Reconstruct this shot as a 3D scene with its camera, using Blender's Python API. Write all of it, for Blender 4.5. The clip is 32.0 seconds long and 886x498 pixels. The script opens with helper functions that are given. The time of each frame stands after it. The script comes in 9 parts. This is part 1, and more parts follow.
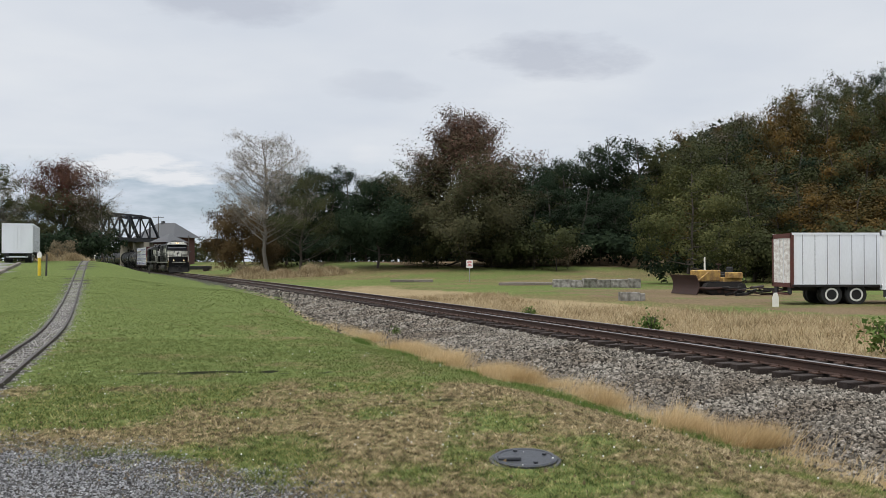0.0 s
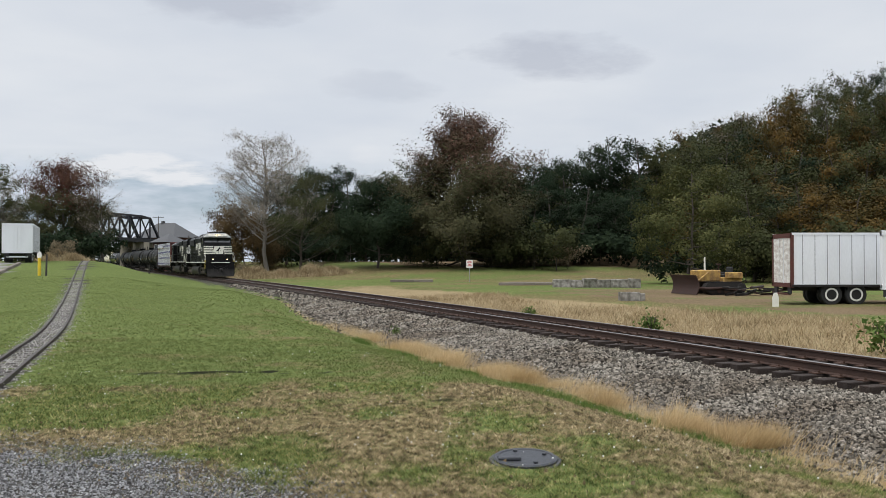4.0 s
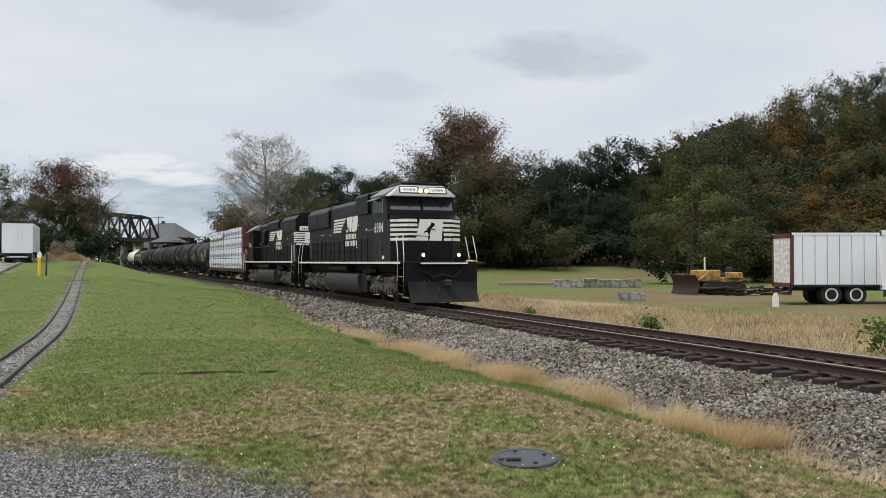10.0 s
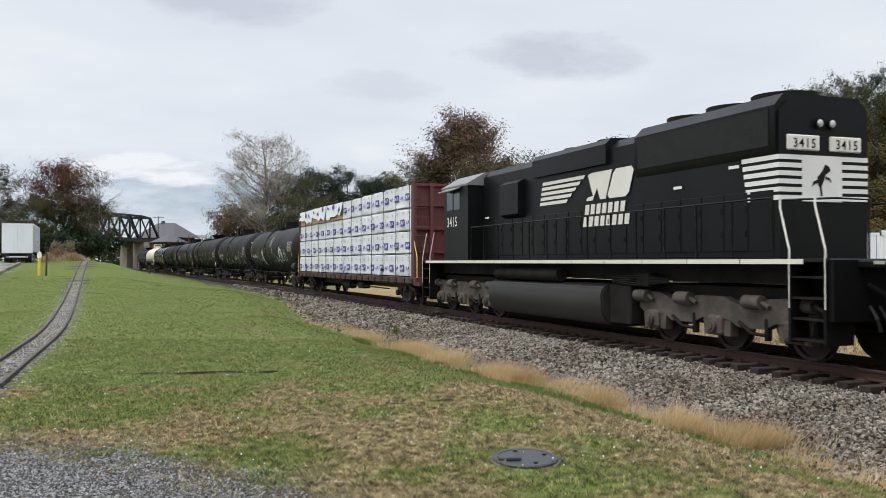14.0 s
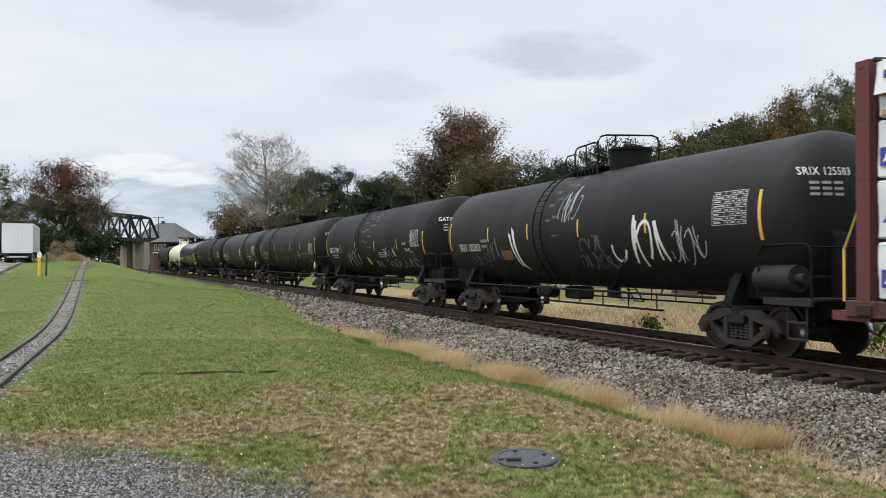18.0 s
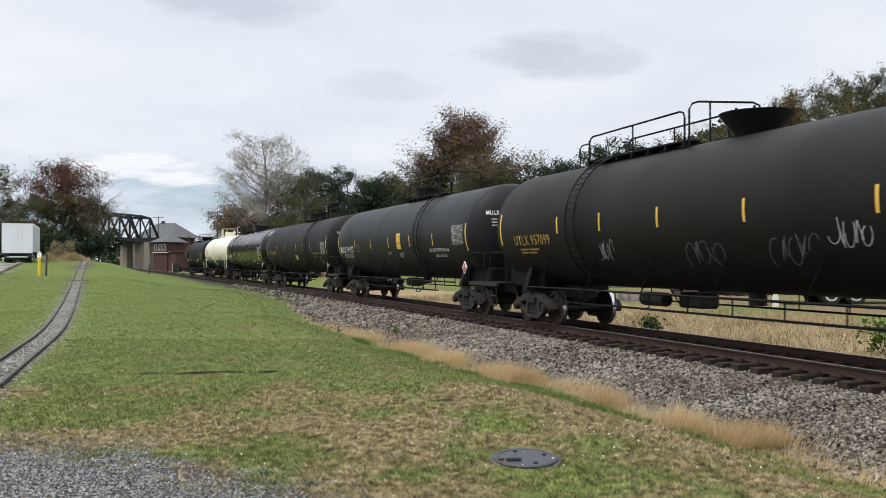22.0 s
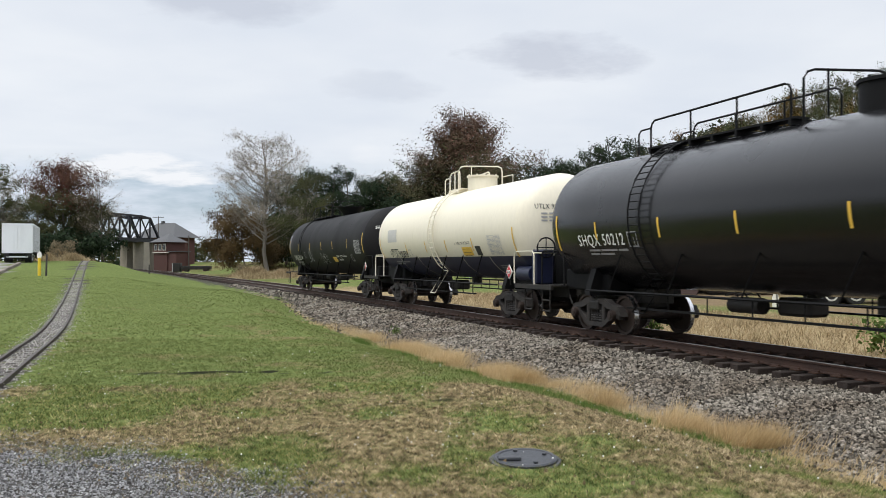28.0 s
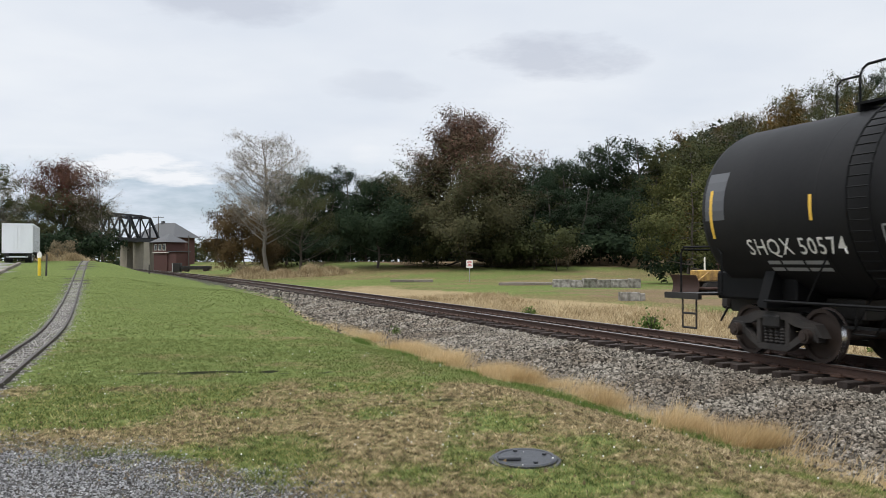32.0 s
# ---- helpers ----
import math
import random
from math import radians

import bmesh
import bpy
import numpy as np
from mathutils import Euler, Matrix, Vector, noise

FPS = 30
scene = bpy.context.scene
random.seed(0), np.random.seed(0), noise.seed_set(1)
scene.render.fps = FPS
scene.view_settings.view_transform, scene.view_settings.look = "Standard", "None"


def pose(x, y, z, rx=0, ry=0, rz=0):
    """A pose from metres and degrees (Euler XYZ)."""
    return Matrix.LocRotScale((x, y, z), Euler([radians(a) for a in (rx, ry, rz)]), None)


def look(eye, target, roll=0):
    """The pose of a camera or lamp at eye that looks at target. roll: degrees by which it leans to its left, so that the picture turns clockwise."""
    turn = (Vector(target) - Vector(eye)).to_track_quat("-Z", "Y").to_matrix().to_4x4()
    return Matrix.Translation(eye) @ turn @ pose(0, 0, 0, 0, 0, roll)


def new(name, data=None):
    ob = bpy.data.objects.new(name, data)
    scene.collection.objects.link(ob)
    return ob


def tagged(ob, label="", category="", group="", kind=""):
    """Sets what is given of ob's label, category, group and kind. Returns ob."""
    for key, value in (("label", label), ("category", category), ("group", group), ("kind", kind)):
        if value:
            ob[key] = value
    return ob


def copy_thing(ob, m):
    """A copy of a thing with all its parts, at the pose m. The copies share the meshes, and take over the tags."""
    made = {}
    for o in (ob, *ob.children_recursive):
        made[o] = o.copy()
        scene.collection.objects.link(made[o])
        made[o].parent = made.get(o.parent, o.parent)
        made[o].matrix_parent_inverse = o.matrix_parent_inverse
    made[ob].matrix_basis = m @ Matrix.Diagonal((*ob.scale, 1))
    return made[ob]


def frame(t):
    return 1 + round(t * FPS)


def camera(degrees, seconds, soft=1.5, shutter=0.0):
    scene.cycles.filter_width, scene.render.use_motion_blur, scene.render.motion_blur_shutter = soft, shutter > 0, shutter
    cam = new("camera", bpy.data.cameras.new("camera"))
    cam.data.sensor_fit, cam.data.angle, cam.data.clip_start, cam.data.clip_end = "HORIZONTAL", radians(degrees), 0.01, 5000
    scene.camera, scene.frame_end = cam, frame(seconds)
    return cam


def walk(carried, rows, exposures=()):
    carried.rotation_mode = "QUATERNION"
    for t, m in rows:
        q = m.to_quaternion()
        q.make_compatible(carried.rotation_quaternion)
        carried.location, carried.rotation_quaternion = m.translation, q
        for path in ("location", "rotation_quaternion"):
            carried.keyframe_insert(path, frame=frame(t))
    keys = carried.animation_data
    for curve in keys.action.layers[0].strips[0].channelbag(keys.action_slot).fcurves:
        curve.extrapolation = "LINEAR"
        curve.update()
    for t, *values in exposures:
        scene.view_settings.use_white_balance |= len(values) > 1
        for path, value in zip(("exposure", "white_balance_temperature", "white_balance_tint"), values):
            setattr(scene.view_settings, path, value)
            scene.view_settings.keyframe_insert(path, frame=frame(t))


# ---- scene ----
# ---- camera: it stands still ----
EYE = (0.0, 0.0, 1.705)
cam = camera(53.12, 32.0, soft=0.65, shutter=0.12)
STAND = pose(*EYE, 90 + 0.84, 0, 0)
walk(cam, [(0, STAND), (32, STAND)], exposures=[(0, -0.07), (10, -0.05), (14, 0.09), (17, 0.1), (20, 0.17), (28, 0.13), (30, 0.05), (32, 0.12)])

# ---- light: overcast sky, a weak and wide sun ----
SUN_EL, SUN_ROT = radians(38), radians(150)
world = bpy.data.worlds.new("overcast_sky")
scene.world = world
world.use_nodes = True
wn = world.node_tree
wn.nodes.clear()


def wnode(kind, **sets):
    n = wn.nodes.new(kind)
    for k, v in sets.items():
        n.inputs[k].default_value = v
    return n


def wmath(op, a, b=None, clamp=False):
    n = wn.nodes.new("ShaderNodeMath")
    n.operation, n.use_clamp = op, clamp
    for i, v in enumerate((a, b)):
        if v is None:
            continue
        if isinstance(v, (int, float)):
            n.inputs[i].default_value = v
        else:
            wn.links.new(v, n.inputs[i])
    return n.outputs[0]


def wmix(fac, a, b):
    n = wn.nodes.new("ShaderNodeMix")
    n.data_type = "RGBA"
    for i, v in ((0, fac), (6, a), (7, b)):
        if isinstance(v, (int, float, tuple)):
            n.inputs[i].default_value = v
        else:
            wn.links.new(v, n.inputs[i])
    return n.outputs[2]


def build_sky():
    sky = wn.nodes.new("ShaderNodeTexSky")
    sky.sky_type, sky.sun_disc = "NISHITA", False
    sky.sun_elevation, sky.sun_rotation = SUN_EL, SUN_ROT
    co = wn.nodes.new("ShaderNodeTexCoord")
    sep = wn.nodes.new("ShaderNodeSeparateXYZ")
    wn.links.new(co.outputs["Generated"], sep.inputs[0])
    x, y, z = sep.outputs
    # flat cloud layer: direction projected on a plane overhead
    zz = wmath("MAXIMUM", wmath("ADD", z, 0.12), 0.05)
    comb = wn.nodes.new("ShaderNodeCombineXYZ")
    wn.links.new(wmath("DIVIDE", x, zz), comb.inputs[0])
    wn.links.new(wmath("DIVIDE", y, zz), comb.inputs[1])
    soft = wnode("ShaderNodeTexNoise", Scale=0.9, Detail=4.0, Roughness=0.5)
    fine = wnode("ShaderNodeTexNoise", Scale=2.6, Detail=6.0, Roughness=0.6)
    wn.links.new(comb.outputs[0], soft.inputs["Vector"])
    wn.links.new(comb.outputs[0], fine.inputs["Vector"])
    blue = wn.nodes.new("ShaderNodeVectorMath")
    blue.operation = "SCALE"
    wn.links.new(sky.outputs[0], blue.inputs[0])
    blue.inputs[3].default_value = 0.1
    deck = wmix(wmath("MULTIPLY", wmath("SUBTRACT", soft.outputs[0], 0.33, True), 2.8, True), (0.67, 0.72, 0.80, 1), (0.80, 0.83, 0.875, 1))
    deck = wmix(wmath("MULTIPLY", wmath("SUBTRACT", fine.outputs[0], 0.45, True), 0.5, True), deck, (0.62, 0.66, 0.76, 1))
    # grey scud: ragged dark clouds, each by its bearing and height
    az, el = wmath("DIVIDE", x, y), wmath("DIVIDE", z, y)
    front = wmath("GREATER_THAN", y, 0.0)
    dark = None
    wob = wmath("MULTIPLY", wmath("SUBTRACT", fine.outputs[0], 0.5), 4.2)
    for ca, ce, wa, we, k in ((0.115, 0.234, 0.10, 0.030, 0.85), (-0.075, 0.200, 0.07, 0.018, 0.35), (-0.24, 0.295, 0.13, 0.03, 0.75), (0.5, 0.33, 0.2, 0.02, 0.3)):
        da = wmath("DIVIDE", wmath("SUBTRACT", az, ca), wa)
        de = wmath("DIVIDE", wmath("SUBTRACT", el, ce), we)
        r = wmath("ADD", wmath("MULTIPLY", da, da), wmath("MULTIPLY", de, de))
        m = wmath("MULTIPLY", wmath("SUBTRACT", 1.0, wmath("ADD", r, wob), True), k, True)
        dark = m if dark is None else wmath("MAXIMUM", dark, m)
    dark = wmath("MULTIPLY", dark, front)
    col = wmix(wmath("MULTIPLY", dark, 0.62), deck, (0.43, 0.46, 0.55, 1))
    # the break in the cloud low over the horizon: blue sky and a white cumulus
    low = wmath("MULTIPLY", wmath("SUBTRACT", 1.0, wmath("DIVIDE", wmath("ABSOLUTE", wmath("SUBTRACT", el, 0.055)), 0.075), True), 2.2, True)
    west = wmath("MULTIPLY", wmath("SUBTRACT", -0.05, az, True), 6.0, True)
    gap = wmath("MULTIPLY", wmath("MULTIPLY", low, west), front)
    streaks = wnode("ShaderNodeTexNoise", Scale=1.0, Detail=5.0, Roughness=0.6)
    c2 = wn.nodes.new("ShaderNodeCombineXYZ")
    wn.links.new(wmath("MULTIPLY", az, 5.0), c2.inputs[0])
    wn.links.new(wmath("MULTIPLY", el, 21.0), c2.inputs[1])
    wn.links.new(c2.outputs[0], streaks.inputs["Vector"])
    bl = wn.nodes.new("ShaderNodeVectorMath")
    bl.operation = "SCALE"
    wn.links.new(sky.outputs[0], bl.inputs[0])
    bl.inputs[3].default_value = 0.055
    pale = wmix(0.45, (0.40, 0.53, 0.70, 1), bl.outputs[0])
    pale = wmix(wmath("MULTIPLY", wmath("SUBTRACT", streaks.outputs[0], 0.42, True), 6.0, True), pale, (0.66, 0.72, 0.82, 1))
    col = wmix(wmath("MULTIPLY", gap, 0.8), col, pale)
    for ca, ce, wa, we, k in ((-0.345, 0.112, 0.05, 0.014, 1.6), (-0.30, 0.100, 0.075, 0.014, 1.2), (-0.38, 0.104, 0.05, 0.014, 1.0), (-0.09, 0.122, 0.02, 0.012, 0.35)):
        da = wmath("DIVIDE", wmath("SUBTRACT", az, ca), wa)
        de = wmath("DIVIDE", wmath("SUBTRACT", el, ce), we)
        r = wmath("ADD", wmath("MULTIPLY", da, da), wmath("MULTIPLY", de, de))
        m = wmath("MULTIPLY", wmath("MULTIPLY", wmath("SUBTRACT", 1.0, wmath("ADD", r, wob), True), k, True), front)
        col = wmix(m, col, (0.84, 0.855, 0.89, 1))
    # below the horizon: the dull ground
    col = wmix(wmath("MULTIPLY", wmath("SUBTRACT", -0.01, z, True), 20.0, True), col, (0.12, 0.13, 0.09, 1))
    allsky = wmix(0.96, blue.outputs[0], col)
    # an overcast sky is brighter overhead than at the horizon
    lift = wn.nodes.new("ShaderNodeVectorMath")
    lift.operation = "SCALE"
    wn.links.new(allsky, lift.inputs[0])
    wn.links.new(wmath("MULTIPLY_ADD", wmath("MAXIMUM", wmath("SUBTRACT", z, 0.28), 0.0), 2.2), lift.inputs[3])
    lift.inputs[3].links[0].from_node.inputs[2].default_value = 1.0
    allsky = lift.outputs[0]
    bg = wnode("ShaderNodeBackground", Strength=1.0)
    wn.links.new(allsky, bg.inputs[0])
    out = wn.nodes.new("ShaderNodeOutputWorld")
    wn.links.new(bg.outputs[0], out.inputs[0])


build_sky()
sun = new("sun", bpy.data.lights.new("sun", "SUN"))
sun.data.energy, sun.data.angle, sun.data.color = 1.85, radians(25), (1.0, 0.96, 0.9)
sun.matrix_world = look((-22, -20, 60), (0, 0, 0))


# ---- materials ----
def surf(name, col, rough=0.7, metal=0.0, var=0.3, scale=1.5, fine=30.0, bump=0.15, stretch=(1, 1, 1), col2=None, island=0.0, obj=0.0, spec=0.5, coat=0.0, emit=None):
    """A painted, rusty, woody or stony surface: two scales of variation in colour, roughness and relief."""
    m = bpy.data.materials.new(name)
    m.use_nodes = True
    nt = m.node_tree
    b = nt.nodes["Principled BSDF"]
    b.inputs["Metallic"].default_value = metal
    b.inputs["Specular IOR Level"].default_value = spec
    b.inputs["Coat Weight"].default_value = coat
    co = nt.nodes.new("ShaderNodeTexCoord")
    mp = nt.nodes.new("ShaderNodeMapping")
    mp.inputs["Scale"].default_value = stretch
    nt.links.new(co.outputs["Object"], mp.inputs[0])
    big = nt.nodes.new("ShaderNodeTexNoise")
    big.inputs["Scale"].default_value, big.inputs["Detail"].default_value = scale, 5.0
    sm = nt.nodes.new("ShaderNodeTexNoise")
    sm.inputs["Scale"].default_value, sm.inputs["Detail"].default_value = fine, 3.0
    for n in (big, sm):
        nt.links.new(mp.outputs[0], n.inputs["Vector"])
    c2 = col2 or tuple(c * 0.55 for c in col)
    ramp = nt.nodes.new("ShaderNodeValToRGB")
    ramp.color_ramp.elements[0].position, ramp.color_ramp.elements[1].position = 0.38, 0.66
    ramp.color_ramp.elements[0].color = (*[a * (1 - var) + b_ * var for a, b_ in zip(col, c2)], 1)
    ramp.color_ramp.elements[1].color = (*col, 1)
    nt.links.new(big.outputs[0], ramp.inputs[0])
    hs = nt.nodes.new("ShaderNodeHueSaturation")
    nt.links.new(ramp.outputs[0], hs.inputs["Color"])
    # value: fine grain plus, where wanted, a shift per piece
    val = nt.nodes.new("ShaderNodeMath")
    val.operation = "MULTIPLY_ADD"
    nt.links.new(sm.outputs[0], val.inputs[0])
    val.inputs[1].default_value, val.inputs[2].default_value = var, 1 - var * 0.5
    last = val.outputs[0]
    for amount, kind, socket in ((island, "ShaderNodeNewGeometry", "Random Per Island"), (obj, "ShaderNodeObjectInfo", "Random")):
        if amount:
            r = nt.nodes.new(kind)
            a = nt.nodes.new("ShaderNodeMath")
            a.operation = "MULTIPLY_ADD"
            nt.links.new(r.outputs[socket], a.inputs[0])
            a.inputs[1].default_value, a.inputs[2].default_value = amount, 1 - amount * 0.5
            mu = nt.nodes.new("ShaderNodeMath")
            mu.operation = "MULTIPLY"
            nt.links.new(last, mu.inputs[0])
            nt.links.new(a.outputs[0], mu.inputs[1])
            last = mu.outputs[0]
    nt.links.new(last, hs.inputs["Value"])
    nt.links.new(hs.outputs[0], b.inputs["Base Color"])
    rr = nt.nodes.new("ShaderNodeMath")
    rr.operation = "MULTIPLY_ADD"
    nt.links.new(big.outputs[0], rr.inputs[0])
    rr.inputs[1].default_value, rr.inputs[2].default_value = 0.25, max(0.02, rough - 0.12)
    nt.links.new(rr.outputs[0], b.inputs["Roughness"])
    if bump:
        bp = nt.nodes.new("ShaderNodeBump")
        bp.inputs["Strength"].default_value, bp.inputs["Distance"].default_value = bump, 0.02
        nt.links.new(sm.outputs[0], bp.inputs["Height"])
        nt.links.new(bp.outputs[0], b.inputs["Normal"])
    if emit:
        b.inputs["Emission Color"].default_value = (*emit[:3], 1)
        b.inputs["Emission Strength"].default_value = emit[3]
    return m


def foliage(name, cols, rough=0.75, trans=0.25, big=0.25, gain=1.1, jit=0.6):
    """Leaves or blades: a colour for each island out of a ramp, patches at a larger scale, some light through."""
    m = bpy.data.materials.new(name)
    m.use_nodes = True
    nt = m.node_tree
    b = nt.nodes["Principled BSDF"]
    g = nt.nodes.new("ShaderNodeNewGeometry")
    n = nt.nodes.new("ShaderNodeTexNoise")
    n.inputs["Scale"].default_value, n.inputs["Detail"].default_value = big, 5.0
    nt.links.new(g.outputs["Position"], n.inputs["Vector"])
    mx = nt.nodes.new("ShaderNodeMath")
    mx.operation = "MULTIPLY_ADD"
    nt.links.new(n.outputs[0], mx.inputs[0])
    mx.inputs[1].default_value = gain
    sc = nt.nodes.new("ShaderNodeMath")
    sc.operation = "MULTIPLY_ADD"
    nt.links.new(g.outputs["Random Per Island"], sc.inputs[0])
    sc.inputs[1].default_value, sc.inputs[2].default_value = jit, -0.05 - jit / 2 - (gain - 1.1) * 0.5
    nt.links.new(sc.outputs[0], mx.inputs[2])
    ramp = nt.nodes.new("ShaderNodeValToRGB")
    el = ramp.color_ramp.elements
    while len(el) < len(cols):
        el.new(0.5)
    for i, c in enumerate(cols):
        el[i].position, el[i].color = i / max(1, len(cols) - 1), (*c, 1)
    nt.links.new(mx.outputs[0], ramp.inputs[0])
    nt.links.new(ramp.outputs[0], b.inputs["Base Color"])
    b.inputs["Roughness"].default_value = rough
    b.inputs["Specular IOR Level"].default_value = 0.06
    if trans:
        out = nt.nodes["Material Output"]
        tr = nt.nodes.new("ShaderNodeBsdfTranslucent")
        nt.links.new(ramp.outputs[0], tr.inputs[0])
        ms = nt.nodes.new("ShaderNodeMixShader")
        ms.inputs[0].default_value = trans
        nt.links.new(b.outputs[0], ms.inputs[1])
        nt.links.new(tr.outputs[0], ms.inputs[2])
        nt.links.new(ms.outputs[0], out.inputs[0])
    return m


def glass_mat(name, tint, rough=0.05):
    m = surf(name, tint, rough=rough, var=0.1, bump=0.0, spec=0.8)
    return m


# ---- mesh helpers ----
def done(name, bm, mats, smooth=None):
    me = bpy.data.meshes.new(name)
    bm.to_mesh(me)
    bm.free()
    for m in mats if isinstance(mats, (list, tuple)) else [mats]:
        me.materials.append(m)
    if smooth:
        me.shade_smooth()
        if smooth < 3:
            me.set_sharp_from_angle(angle=smooth)
    return me


def part(name, bm, material, parent=None, label="", smooth=0.6):
    """One mesh object under a thing or under a part."""
    ob = new(name, bm if isinstance(bm, bpy.types.Mesh) else done(name, bm, material, smooth))
    if parent:
        ob.parent = parent
    if label:
        ob["label"] = label
    return ob


def thing(name, label, category, group="", kind="", at=None):
    ob = new(name)
    ob.empty_display_size = 0.3
    if at is not None:
        ob.matrix_world = at
    return tagged(ob, label, category, group, kind)


def box(bm, c, s, bevel=0.0, rot=None, seg=1):
    """A box with centre c, sizes s, rounded edges."""
    r = bmesh.ops.create_cube(bm, size=1)
    vs = r["verts"]
    m = Matrix.Translation(c) @ (rot.to_4x4() if rot else Matrix()) @ Matrix.Diagonal((*s, 1))
    bmesh.ops.transform(bm, matrix=m, verts=vs)
    if bevel:
        es = list({e for v in vs for e in v.link_edges})
        bmesh.ops.bevel(bm, geom=es, offset=bevel, segments=seg, affect="EDGES", profile=0.5)
    return bm


def span(bm, x0, x1, y0, y1, z0, z1, bevel=0.0):
    return box(bm, ((x0 + x1) / 2, (y0 + y1) / 2, (z0 + z1) / 2), (abs(x1 - x0), abs(y1 - y0), abs(z1 - z0)), bevel)


def rod(bm, a, b, r, seg=8, r2=None):
    """A round bar from a to b."""
    a, b = Vector(a), Vector(b)
    d = b - a
    if d.length < 1e-6:
        return bm
    m = Matrix.Translation((a + b) / 2) @ d.to_track_quat("Z", "Y").to_matrix().to_4x4()
    bmesh.ops.create_cone(bm, cap_ends=True, segments=seg, radius1=r, radius2=r if r2 is None else r2, depth=d.length, matrix=m)
    return bm


def tube(bm, pts, r, seg=6):
    """A bent bar through pts."""
    pts = [Vector(p) for p in pts]
    rings = []
    for i, p in enumerate(pts):
        d = (pts[min(i + 1, len(pts) - 1)] - pts[max(i - 1, 0)]).normalized()
        u = d.cross(Vector((0, 0, 1)) if abs(d.z) < 0.9 else Vector((0, 1, 0))).normalized()
        w = d.cross(u)
        rr = r[i] if isinstance(r, (list, tuple)) else r
        rings.append([bm.verts.new(p + (u * math.cos(a) + w * math.sin(a)) * rr) for a in [2 * math.pi * k / seg for k in range(seg)]])
    for a, b in zip(rings, rings[1:]):
        for k in range(seg):
            bm.faces.new((a[k], a[(k + 1) % seg], b[(k + 1) % seg], b[k]))
    bm.faces.new(rings[0][::-1])
    bm.faces.new(rings[-1])
    return bm


def lathe(bm, prof, axis="X", seg=32, at=(0, 0, 0)):
    """A turned body: prof is a row of (along, radius)."""
    rings = []
    at = Vector(at)
    for a, r in prof:
        ring = []
        for k in range(seg):
            t = 2 * math.pi * k / seg
            c, s = math.cos(t) * r, math.sin(t) * r
            v = {"X": (a, c, s), "Y": (c, a, s), "Z": (c, s, a)}[axis]
            ring.append(bm.verts.new(at + Vector(v)))
        rings.append(ring)
    for a, b in zip(rings, rings[1:]):
        for k in range(seg):
            bm.faces.new((a[k], a[(k + 1) % seg], b[(k + 1) % seg], b[k]))
    for ring in (rings[0], rings[-1]):
        if len({tuple(v.co) for v in ring}) > 2:
            bm.faces.new(ring)
    bmesh.ops.remove_doubles(bm, verts=bm.verts, dist=1e-5)
    bmesh.ops.recalc_face_normals(bm, faces=bm.faces)
    return bm


def prism(bm, poly, a0, a1, axis="Y"):
    """A flat outline drawn out from a0 to a1 along an axis: poly in (x, z) for Y, (y, z) for X, (x, y) for Z."""
    def pt(p, a):
        return {"Y": (p[0], a, p[1]), "X": (a, p[0], p[1]), "Z": (p[0], p[1], a)}[axis]
    lo = [bm.verts.new(pt(p, a0)) for p in poly]
    hi = [bm.verts.new(pt(p, a1)) for p in poly]
    fs = [bm.faces.new(lo), bm.faces.new(hi)]
    n = len(poly)
    for i in range(n):
        fs.append(bm.faces.new((lo[i], lo[(i + 1) % n], hi[(i + 1) % n], hi[i])))
    bmesh.ops.recalc_face_normals(bm, faces=fs)
    return bm


def B():
    return bmesh.new()


def mesh_np(name, verts, faces, mat, smooth=False):
    """A large mesh from arrays."""
    me = bpy.data.meshes.new(name)
    me.from_pydata(verts.tolist() if hasattr(verts, "tolist") else verts, [], faces.tolist() if hasattr(faces, "tolist") else faces)
    me.materials.append(mat)
    if smooth:
        me.shade_smooth()
    return me


# ---- the line of the railway: rail top is z = 0, s runs with the train ----
KNOTS = [40, 0, -25, -50, -75, -100, -140, -260]
BEND = [-0.00025, -0.000499, 0.000735, 0.000522, 0.00052, -0.000171, 0.000459, 0.000459]
_S = np.arange(240, -460, -0.5)
_kap = np.interp(-_S, [-a for a in KNOTS], BEND)
_kap[_S > 40] = 0.0
_c = np.concatenate([[0], np.cumsum((_kap[1:] + _kap[:-1]) / 2 * 0.5)])
_i0 = int(np.argmin(abs(_S)))
_H = radians(20.106) + (_c - _c[_i0])
_dx, _dy = np.sin(_H), -np.cos(_H)
_X = np.concatenate([[0], np.cumsum(-(_dx[1:] + _dx[:-1]) / 2 * 0.5)])
_Y = np.concatenate([[0], np.cumsum(-(_dy[1:] + _dy[:-1]) / 2 * 0.5)])
_X, _Y = 9.359 + _X - _X[_i0], 9.214 + _Y - _Y[_i0]


def rail(s, n=0.0):
    """Plan place and heading angle at s, n metres to the train's right, which is the camera's side."""
    h = np.interp(s, _S[::-1], _H[::-1])
    return np.interp(s, _S[::-1], _X[::-1]) - np.cos(h) * n, np.interp(s, _S[::-1], _Y[::-1]) - np.sin(h) * n, h


